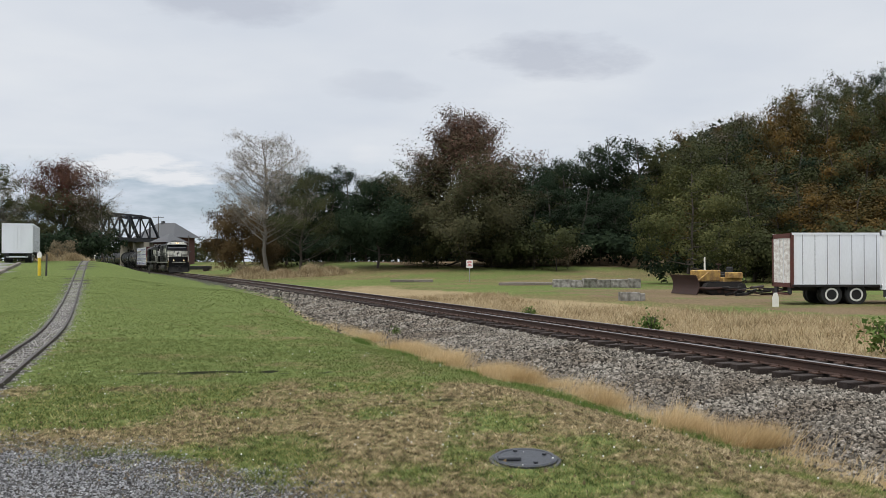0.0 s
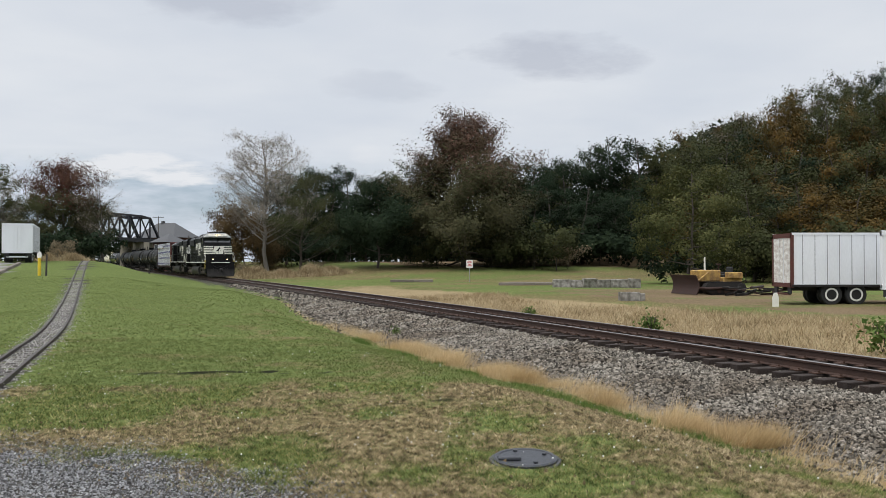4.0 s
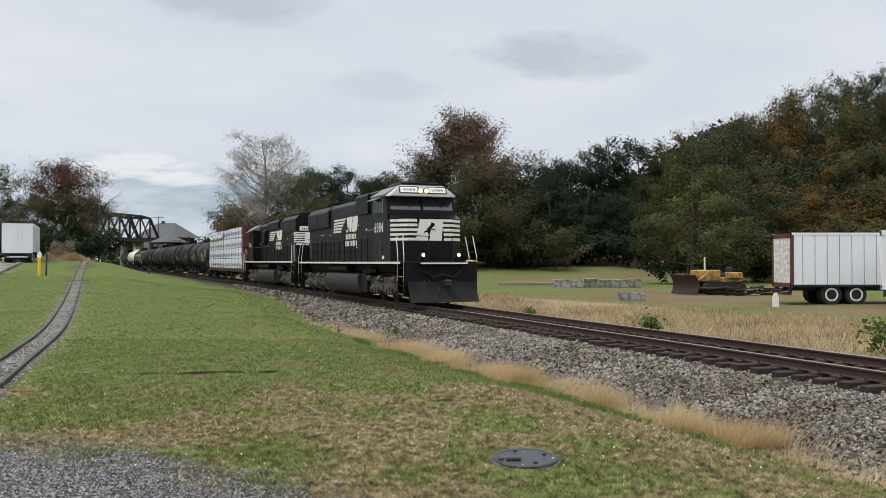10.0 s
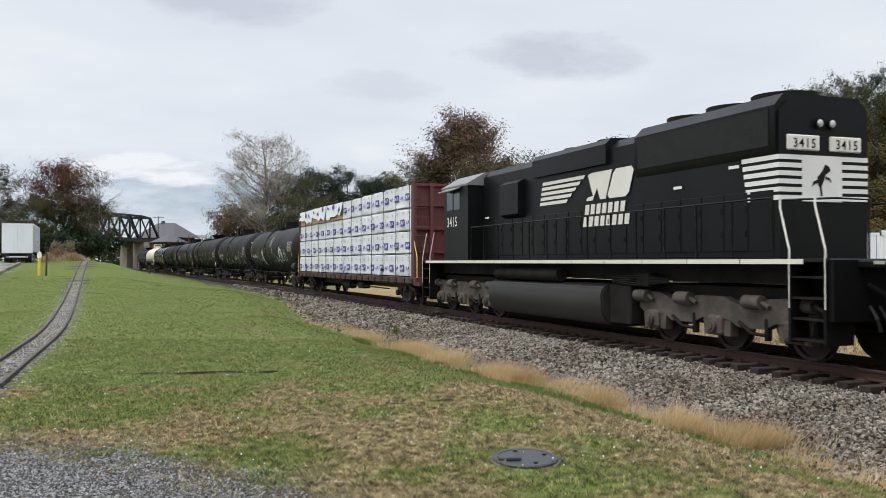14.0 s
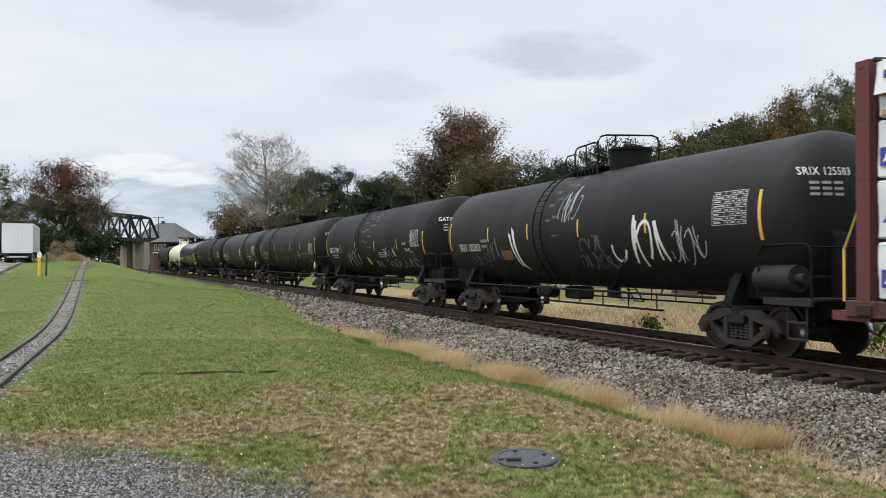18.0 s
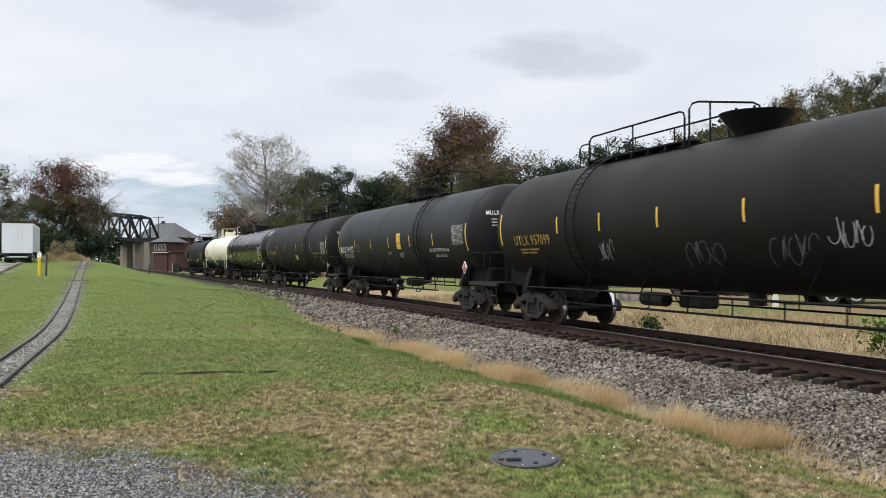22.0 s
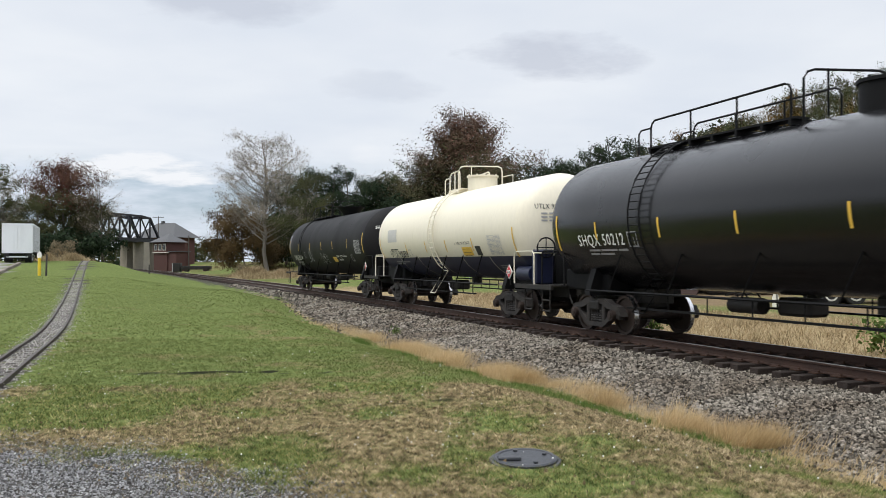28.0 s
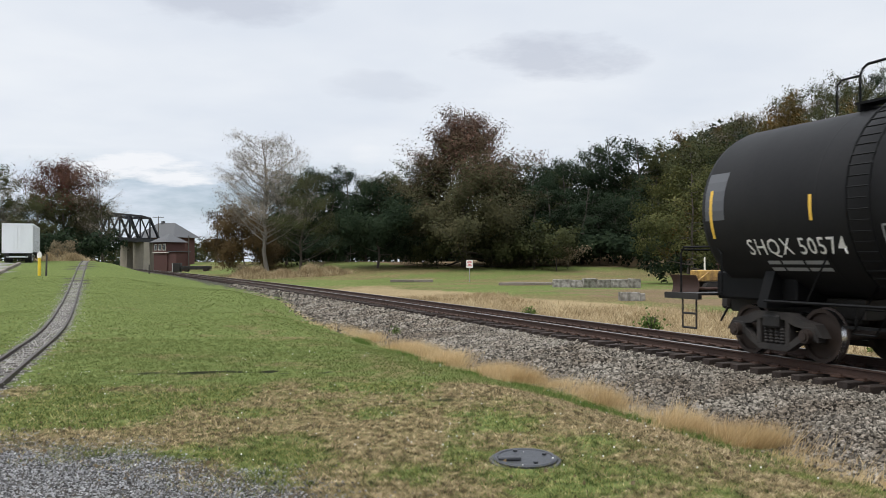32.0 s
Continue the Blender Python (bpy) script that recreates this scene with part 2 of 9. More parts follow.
def off_track(x, y):
    """Signed distance from the track's middle line (positive on the camera's side) and s, for arrays."""
    x, y = np.asarray(x, float), np.asarray(y, float)
    shape = x.shape
    p = np.stack([x.ravel(), y.ravel()], 1)
    idx = np.arange(0, len(_S), 4)
    tx, ty, th, ts = _X[idx], _Y[idx], _H[idx], _S[idx]
    n, s = np.empty(len(p)), np.empty(len(p))
    for a in range(0, len(p), 20000):
        q = p[a:a + 20000]
        d = (q[:, :1] - tx) ** 2 + (q[:, 1:] - ty) ** 2
        j = d.argmin(1)
        rx, ry = q[:, 0] - tx[j], q[:, 1] - ty[j]
        n[a:a + 20000] = -rx * np.cos(th[j]) - ry * np.sin(th[j])
        s[a:a + 20000] = ts[j] + rx * np.sin(th[j]) - ry * np.cos(th[j])
    return n.reshape(shape), s.reshape(shape)


def smooth01(a, b, v):
    t = np.clip((np.asarray(v, float) - a) / (b - a), 0, 1)
    return t * t * (3 - 2 * t)


def waves(x, y, f, k):
    """A cheap, smooth, uneven field in -1..1."""
    return (np.sin(x * f + 1.3 * k) * np.cos(y * f * 0.83 + 2.1 * k) + np.sin((x * 0.6 + y) * f * 0.71 + k) + np.cos((x - 0.7 * y) * f * 1.27 + 3.7 * k)) / 3


def toe(s):
    """How far the ballast reaches on the camera's side."""
    return 4.25 + 0.55 * smooth01(-4, -18, s) - 2.5 * smooth01(-24, -52, s)


def ground_z(x, y):
    x, y = np.asarray(x, float), np.asarray(y, float)
    n, s = off_track(x, y)
    t = toe(s)
    lawn = -0.22 + 0.05 * waves(x, y, 0.35, 1) + 0.02 * waves(x, y, 1.3, 2)
    # the lawn climbs slowly towards the far end on the camera's side
    lawn = lawn + 2.0 * smooth01(30, 110, y + 0.6 * np.maximum(0, -x - 15)) * smooth01(4, 13, n)
    dip = -0.62 + 0.04 * waves(x, y, 0.9, 3)
    near = dip + (lawn - dip) * smooth01(t + 0.1, t + 2.6, n)
    shoulder = -0.26 - 0.045 * smooth01(0.95, 1.25, n)
    bank = shoulder + (np.minimum(dip, lawn) - shoulder) * smooth01(1.5, t, n)
    z_near = np.where(n < t, bank, near)
    far_flat = -0.45 + 0.06 * waves(x, y, 0.2, 4) + 0.03 * waves(x, y, 0.8, 5)
    ditch = -0.62 + (far_flat + 0.62) * smooth01(5, 9, -n)
    bank2 = -0.25 - 0.37 * smooth01(1.45, 3.6, -n)
    z_far = np.where(-n < 3.6, bank2, ditch)
    # the wooded hill beyond the field, and a low rise under the trees on the far side
    hill = 26 * smooth01(100, 260, y + 0.55 * (x - 30)) * smooth01(5, 70, x - 0.0 * y)
    rise = 2.2 * smooth01(95, 150, y) * smooth01(9, 26, -n) * (1 - smooth01(5, 60, x))
    z_far = z_far + np.where(-n > 6, hill + rise, 0)
    return np.where(n > 0, z_near, z_far)


def gz(x, y):
    return float(ground_z(np.array([x]), np.array([y]))[0])


# ---- ground ----
def ground_mat():
    """Lawn, dry patches, gravel, ballast grit, asphalt: blended by masks on the sheet."""
    m = bpy.data.materials.new("ground")
    m.use_nodes = True
    nt = m.node_tree
    b = nt.nodes["Principled BSDF"]
    g = nt.nodes.new("ShaderNodeNewGeometry")

    def noise_tex(scale, detail=4.0, rough=0.55, vec=None):
        n = nt.nodes.new("ShaderNodeTexNoise")
        n.inputs["Scale"].default_value, n.inputs["Detail"].default_value, n.inputs["Roughness"].default_value = scale, detail, rough
        nt.links.new(vec or g.outputs["Position"], n.inputs["Vector"])
        return n.outputs[0]

    def ramp(fac, stops):
        r = nt.nodes.new("ShaderNodeValToRGB")
        el = r.color_ramp.elements
        while len(el) < len(stops):
            el.new(0.5)
        for e, (p, c) in zip(el, stops):
            e.position, e.color = p, (*c, 1)
        nt.links.new(fac, r.inputs[0])
        return r.outputs[0]

    def mix(fac, a, c):
        n = nt.nodes.new("ShaderNodeMix")
        n.data_type = "RGBA"
        nt.links.new(fac, n.inputs[0])
        nt.links.new(a, n.inputs[6])
        nt.links.new(c, n.inputs[7])
        return n.outputs[2]

    def mask(name, edge=0.5, wob=None, amount=0.7):
        a = nt.nodes.new("ShaderNodeAttribute")
        a.attribute_name = name
        s = nt.nodes.new("ShaderNodeMath")
        s.operation = "MULTIPLY_ADD"
        nt.links.new(wob, s.inputs[0])
        s.inputs[1].default_value = amount
        nt.links.new(a.outputs["Fac"], s.inputs[2])
        r = nt.nodes.new("ShaderNodeMapRange")
        r.inputs[1].default_value, r.inputs[2].default_value = edge + amount * 0.5 - 0.12, edge + amount * 0.5 + 0.12
        nt.links.new(s.outputs[0], r.inputs[0])
        return r.outputs[0]

    mid, fine, tiny, wide = noise_tex(1.1, 6), noise_tex(9, 5), noise_tex(60, 3), noise_tex(0.12, 4)
    lawn = ramp(fine, [(0.28, (0.0403, 0.0560, 0.0168)), (0.5, (0.1030, 0.1322, 0.0414)), (0.72, (0.1848, 0.2038, 0.0717))])
    straw = ramp(fine, [(0.28, (0.0540, 0.0480, 0.0216)), (0.52, (0.1440, 0.1200, 0.0576)), (0.74, (0.2880, 0.2280, 0.1200))])
    dry = ramp(fine, [(0.25, (0.13, 0.10, 0.055)), (0.75, (0.36, 0.28, 0.16))])
    dirt = ramp(fine, [(0.25, (0.085, 0.062, 0.036)), (0.75, (0.23, 0.17, 0.105))])
    # stone cells fall to near black at their edges: gap shade painted in
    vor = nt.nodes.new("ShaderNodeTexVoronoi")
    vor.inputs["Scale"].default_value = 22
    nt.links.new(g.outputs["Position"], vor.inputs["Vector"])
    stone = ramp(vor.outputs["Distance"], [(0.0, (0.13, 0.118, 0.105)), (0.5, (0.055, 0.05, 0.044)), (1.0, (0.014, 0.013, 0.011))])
    asph = ramp(tiny, [(0.2, (0.16, 0.155, 0.15)), (0.8, (0.26, 0.25, 0.24))])
    col = mix(mask("m_straw", 0.5, mid), lawn, straw)
    col = mix(mask("m_dry", 0.5, mid), col, dry)
    col = mix(mask("m_dirt", 0.5, mid), col, dirt)
    # near-black seams: the shadow line of a dip put into the ground colour
    seam_shade = ramp(fine, [(0.2, (0.006, 0.008, 0.004)), (0.8, (0.022, 0.022, 0.012))])
    col = mix(mask("m_seam_shade", 0.5, fine), col, seam_shade)
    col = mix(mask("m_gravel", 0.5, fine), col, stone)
    col = mix(mask("m_asphalt", 0.5, fine, 0.2), col, asph)
    hs = nt.nodes.new("ShaderNodeHueSaturation")
    v = nt.nodes.new("ShaderNodeMath")
    v.operation = "MULTIPLY_ADD"
    nt.links.new(wide, v.inputs[0])
    v.inputs[1].default_value, v.inputs[2].default_value = 0.5, 0.75
    nt.links.new(v.outputs[0], hs.inputs["Value"])
    nt.links.new(col, hs.inputs["Color"])
    nt.links.new(hs.outputs[0], b.inputs["Base Color"])
    b.inputs["Roughness"].default_value = 0.95
    b.inputs["Specular IOR Level"].default_value = 0.02
    bp = nt.nodes.new("ShaderNodeBump")
    bp.inputs["Strength"].default_value, bp.inputs["Distance"].default_value = 0.5, 0.06
    nt.links.new(fine, bp.inputs["Height"])
    nt.links.new(bp.outputs[0], b.inputs["Normal"])
    return m


MINI = [(-5.6, 9.0), (-6.9, 13.0), (-8.0, 16.1), (-8.75, 18.6), (-9.7, 21.7), (-11.6, 26.7), (-14.6, 34.3), (-19.7, 47.2), (-28.6, 70), (-39.5, 98), (-53.5, 134), (-63.5, 160)]


def mini_line(step=0.25):
    """The park railway's middle line, smoothed, as points and headings."""
    p = np.array(MINI)
    d = np.concatenate([[0], np.cumsum(np.hypot(*np.diff(p, axis=0).T))])
    t = np.arange(0, d[-1], step)
    x, y = np.interp(t, d, p[:, 0]), np.interp(t, d, p[:, 1])
    for _ in range(6):
        k = int(3.0 / step)
        w = np.ones(2 * k + 1) / (2 * k + 1)
        x = np.convolve(np.pad(x, k, mode="reflect", reflect_type="odd"), w, "valid")
        y = np.convolve(np.pad(y, k, mode="reflect", reflect_type="odd"), w, "valid")
    return x, y, np.arctan2(np.gradient(y), np.gradient(x))


def dist_line(x, y, px, py):
    out = np.full(x.size, 1e9)
    q = np.stack([x.ravel(), y.ravel()], 1)
    for a in range(0, len(q), 20000):
        c = q[a:a + 20000]
        out[a:a + 20000] = np.sqrt(((c[:, :1] - px[::4]) ** 2 + (c[:, 1:] - py[::4]) ** 2).min(1))
    return out.reshape(x.shape)


LOT = [(-24, 46), (-30.5, 60), (-37, 77), (-52, 96), (-120, 110), (-120, 40), (-40, 30)]


def inside(x, y, poly):
    r = np.zeros(np.shape(x), bool)
    for (x0, y0), (x1, y1) in zip(poly, poly[1:] + poly[:1]):
        c = ((y0 > y) != (y1 > y)) & (x < (x1 - x0) * (y - y0) / (y1 - y0 + 1e-9) + x0)
        r ^= c
    return r


def gravel_edge(x, y):
    """Positive inside the gravel by the camera."""
    return 8.9 - 0.34 * np.minimum(x + 3, 0) - 0.8 * np.maximum(x + 3, 0) - y


def blot(x, y, cell, seed):
    """Rough value noise in 0..1 on a lattice of the given cell."""
    g = np.random.default_rng(seed).random((97, 97))
    u, v = x / cell, y / cell
    i, j = np.floor(u).astype(int), np.floor(v).astype(int)
    a, b = smooth01(0, 1, u - i), smooth01(0, 1, v - j)
    i, j = i % 96, j % 96
    return (g[i, j] * (1 - a) + g[i + 1, j] * a) * (1 - b) + (g[i, j + 1] * (1 - a) + g[i + 1, j + 1] * a) * b


def straw_share(x, y):
    """How much of the lawn has withered: most near the gravel and the ballast, in blotches."""
    n, s = off_track(x, y)
    near = 1 - smooth01(9.5, 22, y - 0.5 * np.maximum(x + 1.5, 0))
    p = 1.0 * (blot(x, y, 2.2, 1) - 0.5) + 1.5 * (blot(x, y, 0.8, 2) - 0.5) + 0.9 * (blot(x, y, 0.2, 3) - 0.5)
    w = 0.18 + 0.46 * near + 0.22 * smooth01(3.5, 0.3, n - toe(s)) + p * (0.45 + 0.3 * near)
    return np.where(y > 24, w * smooth01(70, 24, y), w)


def dark_seam(x, y):
    """Two dark seams across the lawn, the farther a dip's shadow line painted in: 1 on the seam."""
    a = np.exp(-((y - 15.6 - 0.14 * np.sin(x * 1.3) - 0.08 * np.sin(x * 3.1) - 0.05 * np.sin(x * 7.7)) / 0.24) ** 2) * (smooth01(-6.2, -5.0, x) - smooth01(-1.7, -1.2, x))
    b = np.exp(-((y - 12.2 - 0.05 * np.sin(x * 4) - 0.03 * np.sin(x * 11)) / 0.14) ** 2) * (smooth01(-1.6, -0.9, x) - smooth01(0.3, 0.7, x))
    return np.maximum(a, b) * np.clip(2.6 * blot(x, y, 0.28, 12) - 0.55, 0, 1.4)


def build_ground():
    def axis(lo, hi, fine, c0, c1, n_fine, grow):
        mid = list(np.linspace(c0, c1, n_fine))
        a, st = [], fine
        v = c0
        while v > lo:
            v -= st
            st *= grow
            a.append(v)
        bb, st, v = [], fine, c1
        while v < hi:
            v += st
            st *= grow
            bb.append(v)
        return np.array(a[::-1] + mid + bb)
    xs = axis(-1500, 1500, 0.28, -12, 14, 100, 1.08)
    ys = axis(-900, 2500, 0.24, 5, 36, 140, 1.06)
    X, Y = np.meshgrid(xs, ys)
    Z = ground_z(X, Y)
    v = np.stack([X.ravel(), Y.ravel(), Z.ravel()], 1)
    w = len(xs)
    i = (np.arange(len(ys) - 1)[:, None] * w + np.arange(w - 1)).ravel()
    f = np.stack([i, i + 1, i + w + 1, i + w], 1)
    me = mesh_np("ground", v, f, ground_mat(), smooth=True)
    n, s = off_track(X, Y)
    mx, my, _ = mini_line()
    md = dist_line(X, Y, mx, my)
    t = toe(s)
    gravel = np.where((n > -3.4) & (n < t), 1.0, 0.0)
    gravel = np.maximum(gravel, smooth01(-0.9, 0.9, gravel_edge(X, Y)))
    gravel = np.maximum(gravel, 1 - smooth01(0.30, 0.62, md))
    straw = straw_share(X, Y)
    straw = np.where(n < 0, 0.47 + 0.22 * waves(X, Y, 0.15, 8) + 0.25 * waves(X, Y, 0.6, 2), straw)
    dry = np.where((n > t - 0.1) & (n < t + 0.45), 0.35 + 0.6 * blot(X, Y, 0.8, 21), 0.0)
    dry = np.where((-n > 3.2), smooth01(13, 8, -n + 3 * waves(X, Y, 0.25, 3)) * smooth01(-75, -45, s) + 0.35 * smooth01(-130, -90, s) * smooth01(30, 8, -n), dry)
    dirt = np.where((-n > 13) & (s > -66) & (s < 40), 0.92 * smooth01(13.5, 17, -n) * smooth01(33, 27, -n) * smooth01(-64, -50, s) - 0.6 * blot(X, 2.0 * Y, 5.0, 41), 0.0)
    seam_shade = 0.8 * dark_seam(X, Y)
    dirt = np.maximum(dirt, np.where(n < -30, smooth01(126, 136, Y + 0.5 * np.maximum(X - 20, 0)), 0))
    lot = inside(X, Y, LOT).astype(float)
    for name, a in (("m_straw", straw), ("m_dry", dry), ("m_dirt", dirt), ("m_seam_shade", seam_shade), ("m_gravel", gravel), ("m_asphalt", lot)):
        at = me.attributes.new(name, "FLOAT", "POINT")
        at.data.foreach_set("value", np.clip(a, 0, 1).ravel().astype(np.float32))
    tagged(new("ground", me), "rolling lawn, gravel, ballast bank and dry field", "ground", kind="structure")


build_ground()

# ---- the main line ----
M_RAIL = surf("rail_side", (0.062, 0.034, 0.025), 0.75, 0.3, 0.5, 2, 40, 0.3)
M_RAILTOP = surf("rail_head", (0.30, 0.28, 0.27), 0.42, 1.0, 0.15, 1, 20, 0.03)
M_TIE = surf("tie_wood", (0.03, 0.019, 0.014), 0.95, 0, 0.55, 3, 25, 0.6, (1, 6, 6), obj=0.6)
M_PLATE = surf("tie_plate_rust", (0.09, 0.05, 0.035), 0.8, 0.4, 0.4, 6, 60, 0.3)


def rail_section(n0, s0, s1, step):
    """One rail as a swept section: foot, web and head."""
    prof = [(-0.07, -0.17), (0.07, -0.17), (0.07, -0.158), (0.012, -0.14), (0.009, -0.045), (0.036, -0.036), (0.036, -0.006), (0.03, 0.0), (-0.03, 0.0), (-0.036, -0.006), (-0.036, -0.036), (-0.009, -0.045), (-0.012, -0.14), (-0.07, -0.158)]
    ss = np.arange(s0, s1 + step / 2, step)
    v, f, mi, k = [], [], [], len(prof)
    for s in ss:
        for a, z in prof:
            x, y, _ = rail(s, n0 + a)
            v.append((float(x), float(y), z))
    for i in range(len(ss) - 1):
        for j in range(k):
            f.append((i * k + j, i * k + (j + 1) % k, (i + 1) * k + (j + 1) % k, (i + 1) * k + j))
            mi.append(1 if j in (6, 7, 8) else 0)
    me = bpy.data.meshes.new("rail")
    me.from_pydata(v, [], f)
    me.materials.append(M_RAIL)
    me.materials.append(M_RAILTOP)
    me.polygons.foreach_set("material_index", mi)
    return me


def build_track():
    line = thing("railway_track", "single railway track, rusty rails on dark wooden ties", "track", kind="structure")
    for n0 in (0.7525, -0.7525):
        part("rail", rail_section(n0, -440, 230, 1.0), None, line, "rusty rail with polished head")
    bm = B()
    box(bm, (0, 0, -0.27), (0.23, 2.6, 0.18), 0.012)
    tie = done("tie", bm, M_TIE)
    bm = B()
    for n0 in (0.7525, -0.7525):
        box(bm, (0, n0, -0.172), (0.2, 0.36, 0.02))
        for a, c in ((-0.06, 0.1), (0.06, -0.1), (0.06, 0.11)):
            box(bm, (a, n0 + c, -0.15), (0.022, 0.03, 0.045))
    plate = done("tie_plate", bm, M_PLATE)
    rnd = random.Random(5)
    s, joined, jp = -70.0, [], []
    tb = B()
    box(tb, (0, 0, -0.27), (0.23, 2.6, 0.18))
    tb_me = done("t", tb, M_TIE)
    tv = np.array([v.co[:] for v in tb_me.vertices])
    tf = np.array([p.vertices[:] for p in tb_me.polygons])
    s = 60.0
    V, F = [], []
    count = 0
    while s > -440:
        x, y, h = rail(s)
        a = math.atan2(-math.cos(h), math.sin(h)) + rnd.uniform(-0.03, 0.03)
        off, dz = rnd.uniform(-0.07, 0.07), rnd.uniform(-0.02, 0.012)
        m = Matrix.Translation((x, y, dz)) @ Matrix.Rotation(a, 4, "Z") @ Matrix.Translation((0, off, 0))
        if -80 < s < 40 and count < 240:
            o = new("tie", tie)
            o.parent, o.matrix_world = line, m
            if -45 < s < 10:
                p = new("tie_plate", plate)
                p.parent, p.matrix_world = line, Matrix.Translation((x, y, 0)) @ Matrix.Rotation(a, 4, "Z")
            count += 1
        else:
            w = (np.array(m.to_3x3()) @ tv.T).T + np.array(m.translation)
            F.append(tf + len(V) * len(tv))
            V.append(w)
        s -= 0.5
    o = part("distant_ties", mesh_np("distant_ties", np.concatenate(V), np.concatenate(F), M_TIE), None, line)
    tagged(o, "dark wooden ties", "", "", "stuff")


# ---- stones ----
def rock_shapes(rnd, k=12):
    """Angular stones: crooked three- and four-sided wedges without an underside."""
    out = []
    for i in range(k):
        m = 3 if i % 2 else 4
        ang = [6.283 * (q + rnd.uniform(-0.25, 0.25)) / m for q in range(m)]
        lo = [(0.62 * math.cos(a) * rnd.uniform(0.8, 1.15), 0.5 * math.sin(a) * rnd.uniform(0.8, 1.15), -0.35) for a in ang]
        hi = [(0.42 * math.cos(a) * rnd.uniform(0.6, 1.3), 0.34 * math.sin(a) * rnd.uniform(0.6, 1.3), rnd.uniform(0.12, 0.45)) for a in ang]
        f = [(m, m + q, m + q + 1) for q in range(1, m - 1)]
        for q in range(m):
            r = (q + 1) % m
            f += [(q, r, m + r), (q, m + r, m + q)]
        out.append((np.array(lo + hi), np.array(f)))
    return out


ROCKS = rock_shapes(random.Random(3))


def scatter(shapes, P, size, rng, flat=1.0, tilt=0.5):
    """Many small copies joined: arrays of vertices and faces."""
    V, F, base = [], [], 0
    kind = rng.integers(0, len(shapes), len(P))
    for k, (v, f) in enumerate(shapes):
        idx = np.where(kind == k)[0]
        if not len(idx):
            continue
        m = len(idx)
        a, b = rng.uniform(0, 6.283, m), rng.normal(0, tilt, m)
        ca, sa, cb, sb = np.cos(a), np.sin(a), np.cos(b), np.sin(b)
        s = size[idx][:, None] * rng.uniform(0.75, 1.25, (m, 3))
        q = v[None] * s[:, None]
        y = q[..., 1] * cb[:, None] - q[..., 2] * sb[:, None]
        z = (q[..., 1] * sb[:, None] + q[..., 2] * cb[:, None]) * flat
        x = q[..., 0]
        w = np.stack([x * ca[:, None] - y * sa[:, None], x * sa[:, None] + y * ca[:, None], z], -1) + P[idx][:, None]
        V.append(w.reshape(-1, 3))
        F.append((f[None] + (base + np.arange(m) * len(v))[:, None, None]).reshape(-1, 3))
        base += m * len(v)
    return np.concatenate(V), np.concatenate(F)


M_BALLAST = surf("ballast_stone", (0.235, 0.214, 0.182), 0.95, 0, 0.7, 0.9, 60, 0.3, col2=(0.10, 0.078, 0.058), island=1.7, spec=0.06)
M_GRAVEL = surf("gravel_stone", (0.25, 0.25, 0.252), 0.95, 0, 0.4, 3, 60, 0.3, island=1.7, spec=0.08)


def build_stones():
    rng = np.random.default_rng(11)
    # ballast: dense where near
    P, size = [], []
    for s0, s1, dens, sz in ((-9, 14, 620, 0.053), (-22, -9, 350, 0.064), (-40, -22, 100, 0.095), (-75, -40, 26, 0.14)):
        w = 8.6
        m = int((s1 - s0) * w * dens)
        s, n = rng.uniform(s0, s1, m), rng.uniform(-3.2, 5.4, m)
        keep = (n < toe(s) + 0.25 * rng.normal(size=m)) & ((n > -1.4) | (rng.random(m) < 0.3))
        x, y, _ = rail(s, n)
        keep &= abs(x) < 0.515 * y + 0.3
        s, n, x, y = s[keep], n[keep], x[keep], y[keep]
        P.append(np.stack([x, y, ground_z(x, y)], 1))
        size.append(sz * rng.uniform(0.5, 1.35, len(s)))
    P, size = np.concatenate(P), np.concatenate(size)
    P[:, 2] += size * 0.12
    v, f = scatter(ROCKS, P, size, rng)
    tagged(new("ballast", mesh_np("ballast", v, f, M_BALLAST)), "grey and brown crushed stone ballast", "ballast", kind="stuff")
    # gravel by the camera
    m = 76000
    x, y = rng.uniform(-5.6, 1, m), rng.uniform(6.3, 10.4, m)
    e = gravel_edge(x, y) + rng.normal(0, 0.35, m) + 0.9 * (blot(x, y, 0.35, 5) - 0.6)
    keep = (e > 0) & (abs(x) < 0.515 * y)
    x, y = x[keep], y[keep]
    size = 0.009 + 0.018 * rng.random(len(x)) ** 2
    P = np.stack([x, y, ground_z(x, y) + size * 0.15], 1)
    v, f = scatter(ROCKS, P, size, rng)
    tagged(new("gravel", mesh_np("gravel", v, f, M_GRAVEL)), "blue-grey crushed gravel thinning into the lawn", "gravel", kind="stuff")
    # grit between and beside the small rails
    mx, my, mh = mini_line()
    k = rng.integers(0, 200, 6000)
    n = rng.normal(0, 0.28, 6000)
    x, y = mx[k] - np.sin(mh[k]) * n + rng.uniform(-.2, .2, 6000), my[k] + np.cos(mh[k]) * n + rng.uniform(-.2, .2, 6000)
    size = rng.uniform(0.012, 0.04, 6000)
    v, f = scatter(ROCKS, np.stack([x, y, ground_z(x, y) + 0.005], 1), size, rng)
    tagged(new("track_grit", mesh_np("track_grit", v, f, surf("pale_grit", (0.38, 0.365, 0.34), 0.9, 0, 0.3, 3, 60, 0.3, island=1.0))), "pale stone grit along the small rails", "gravel", kind="stuff")


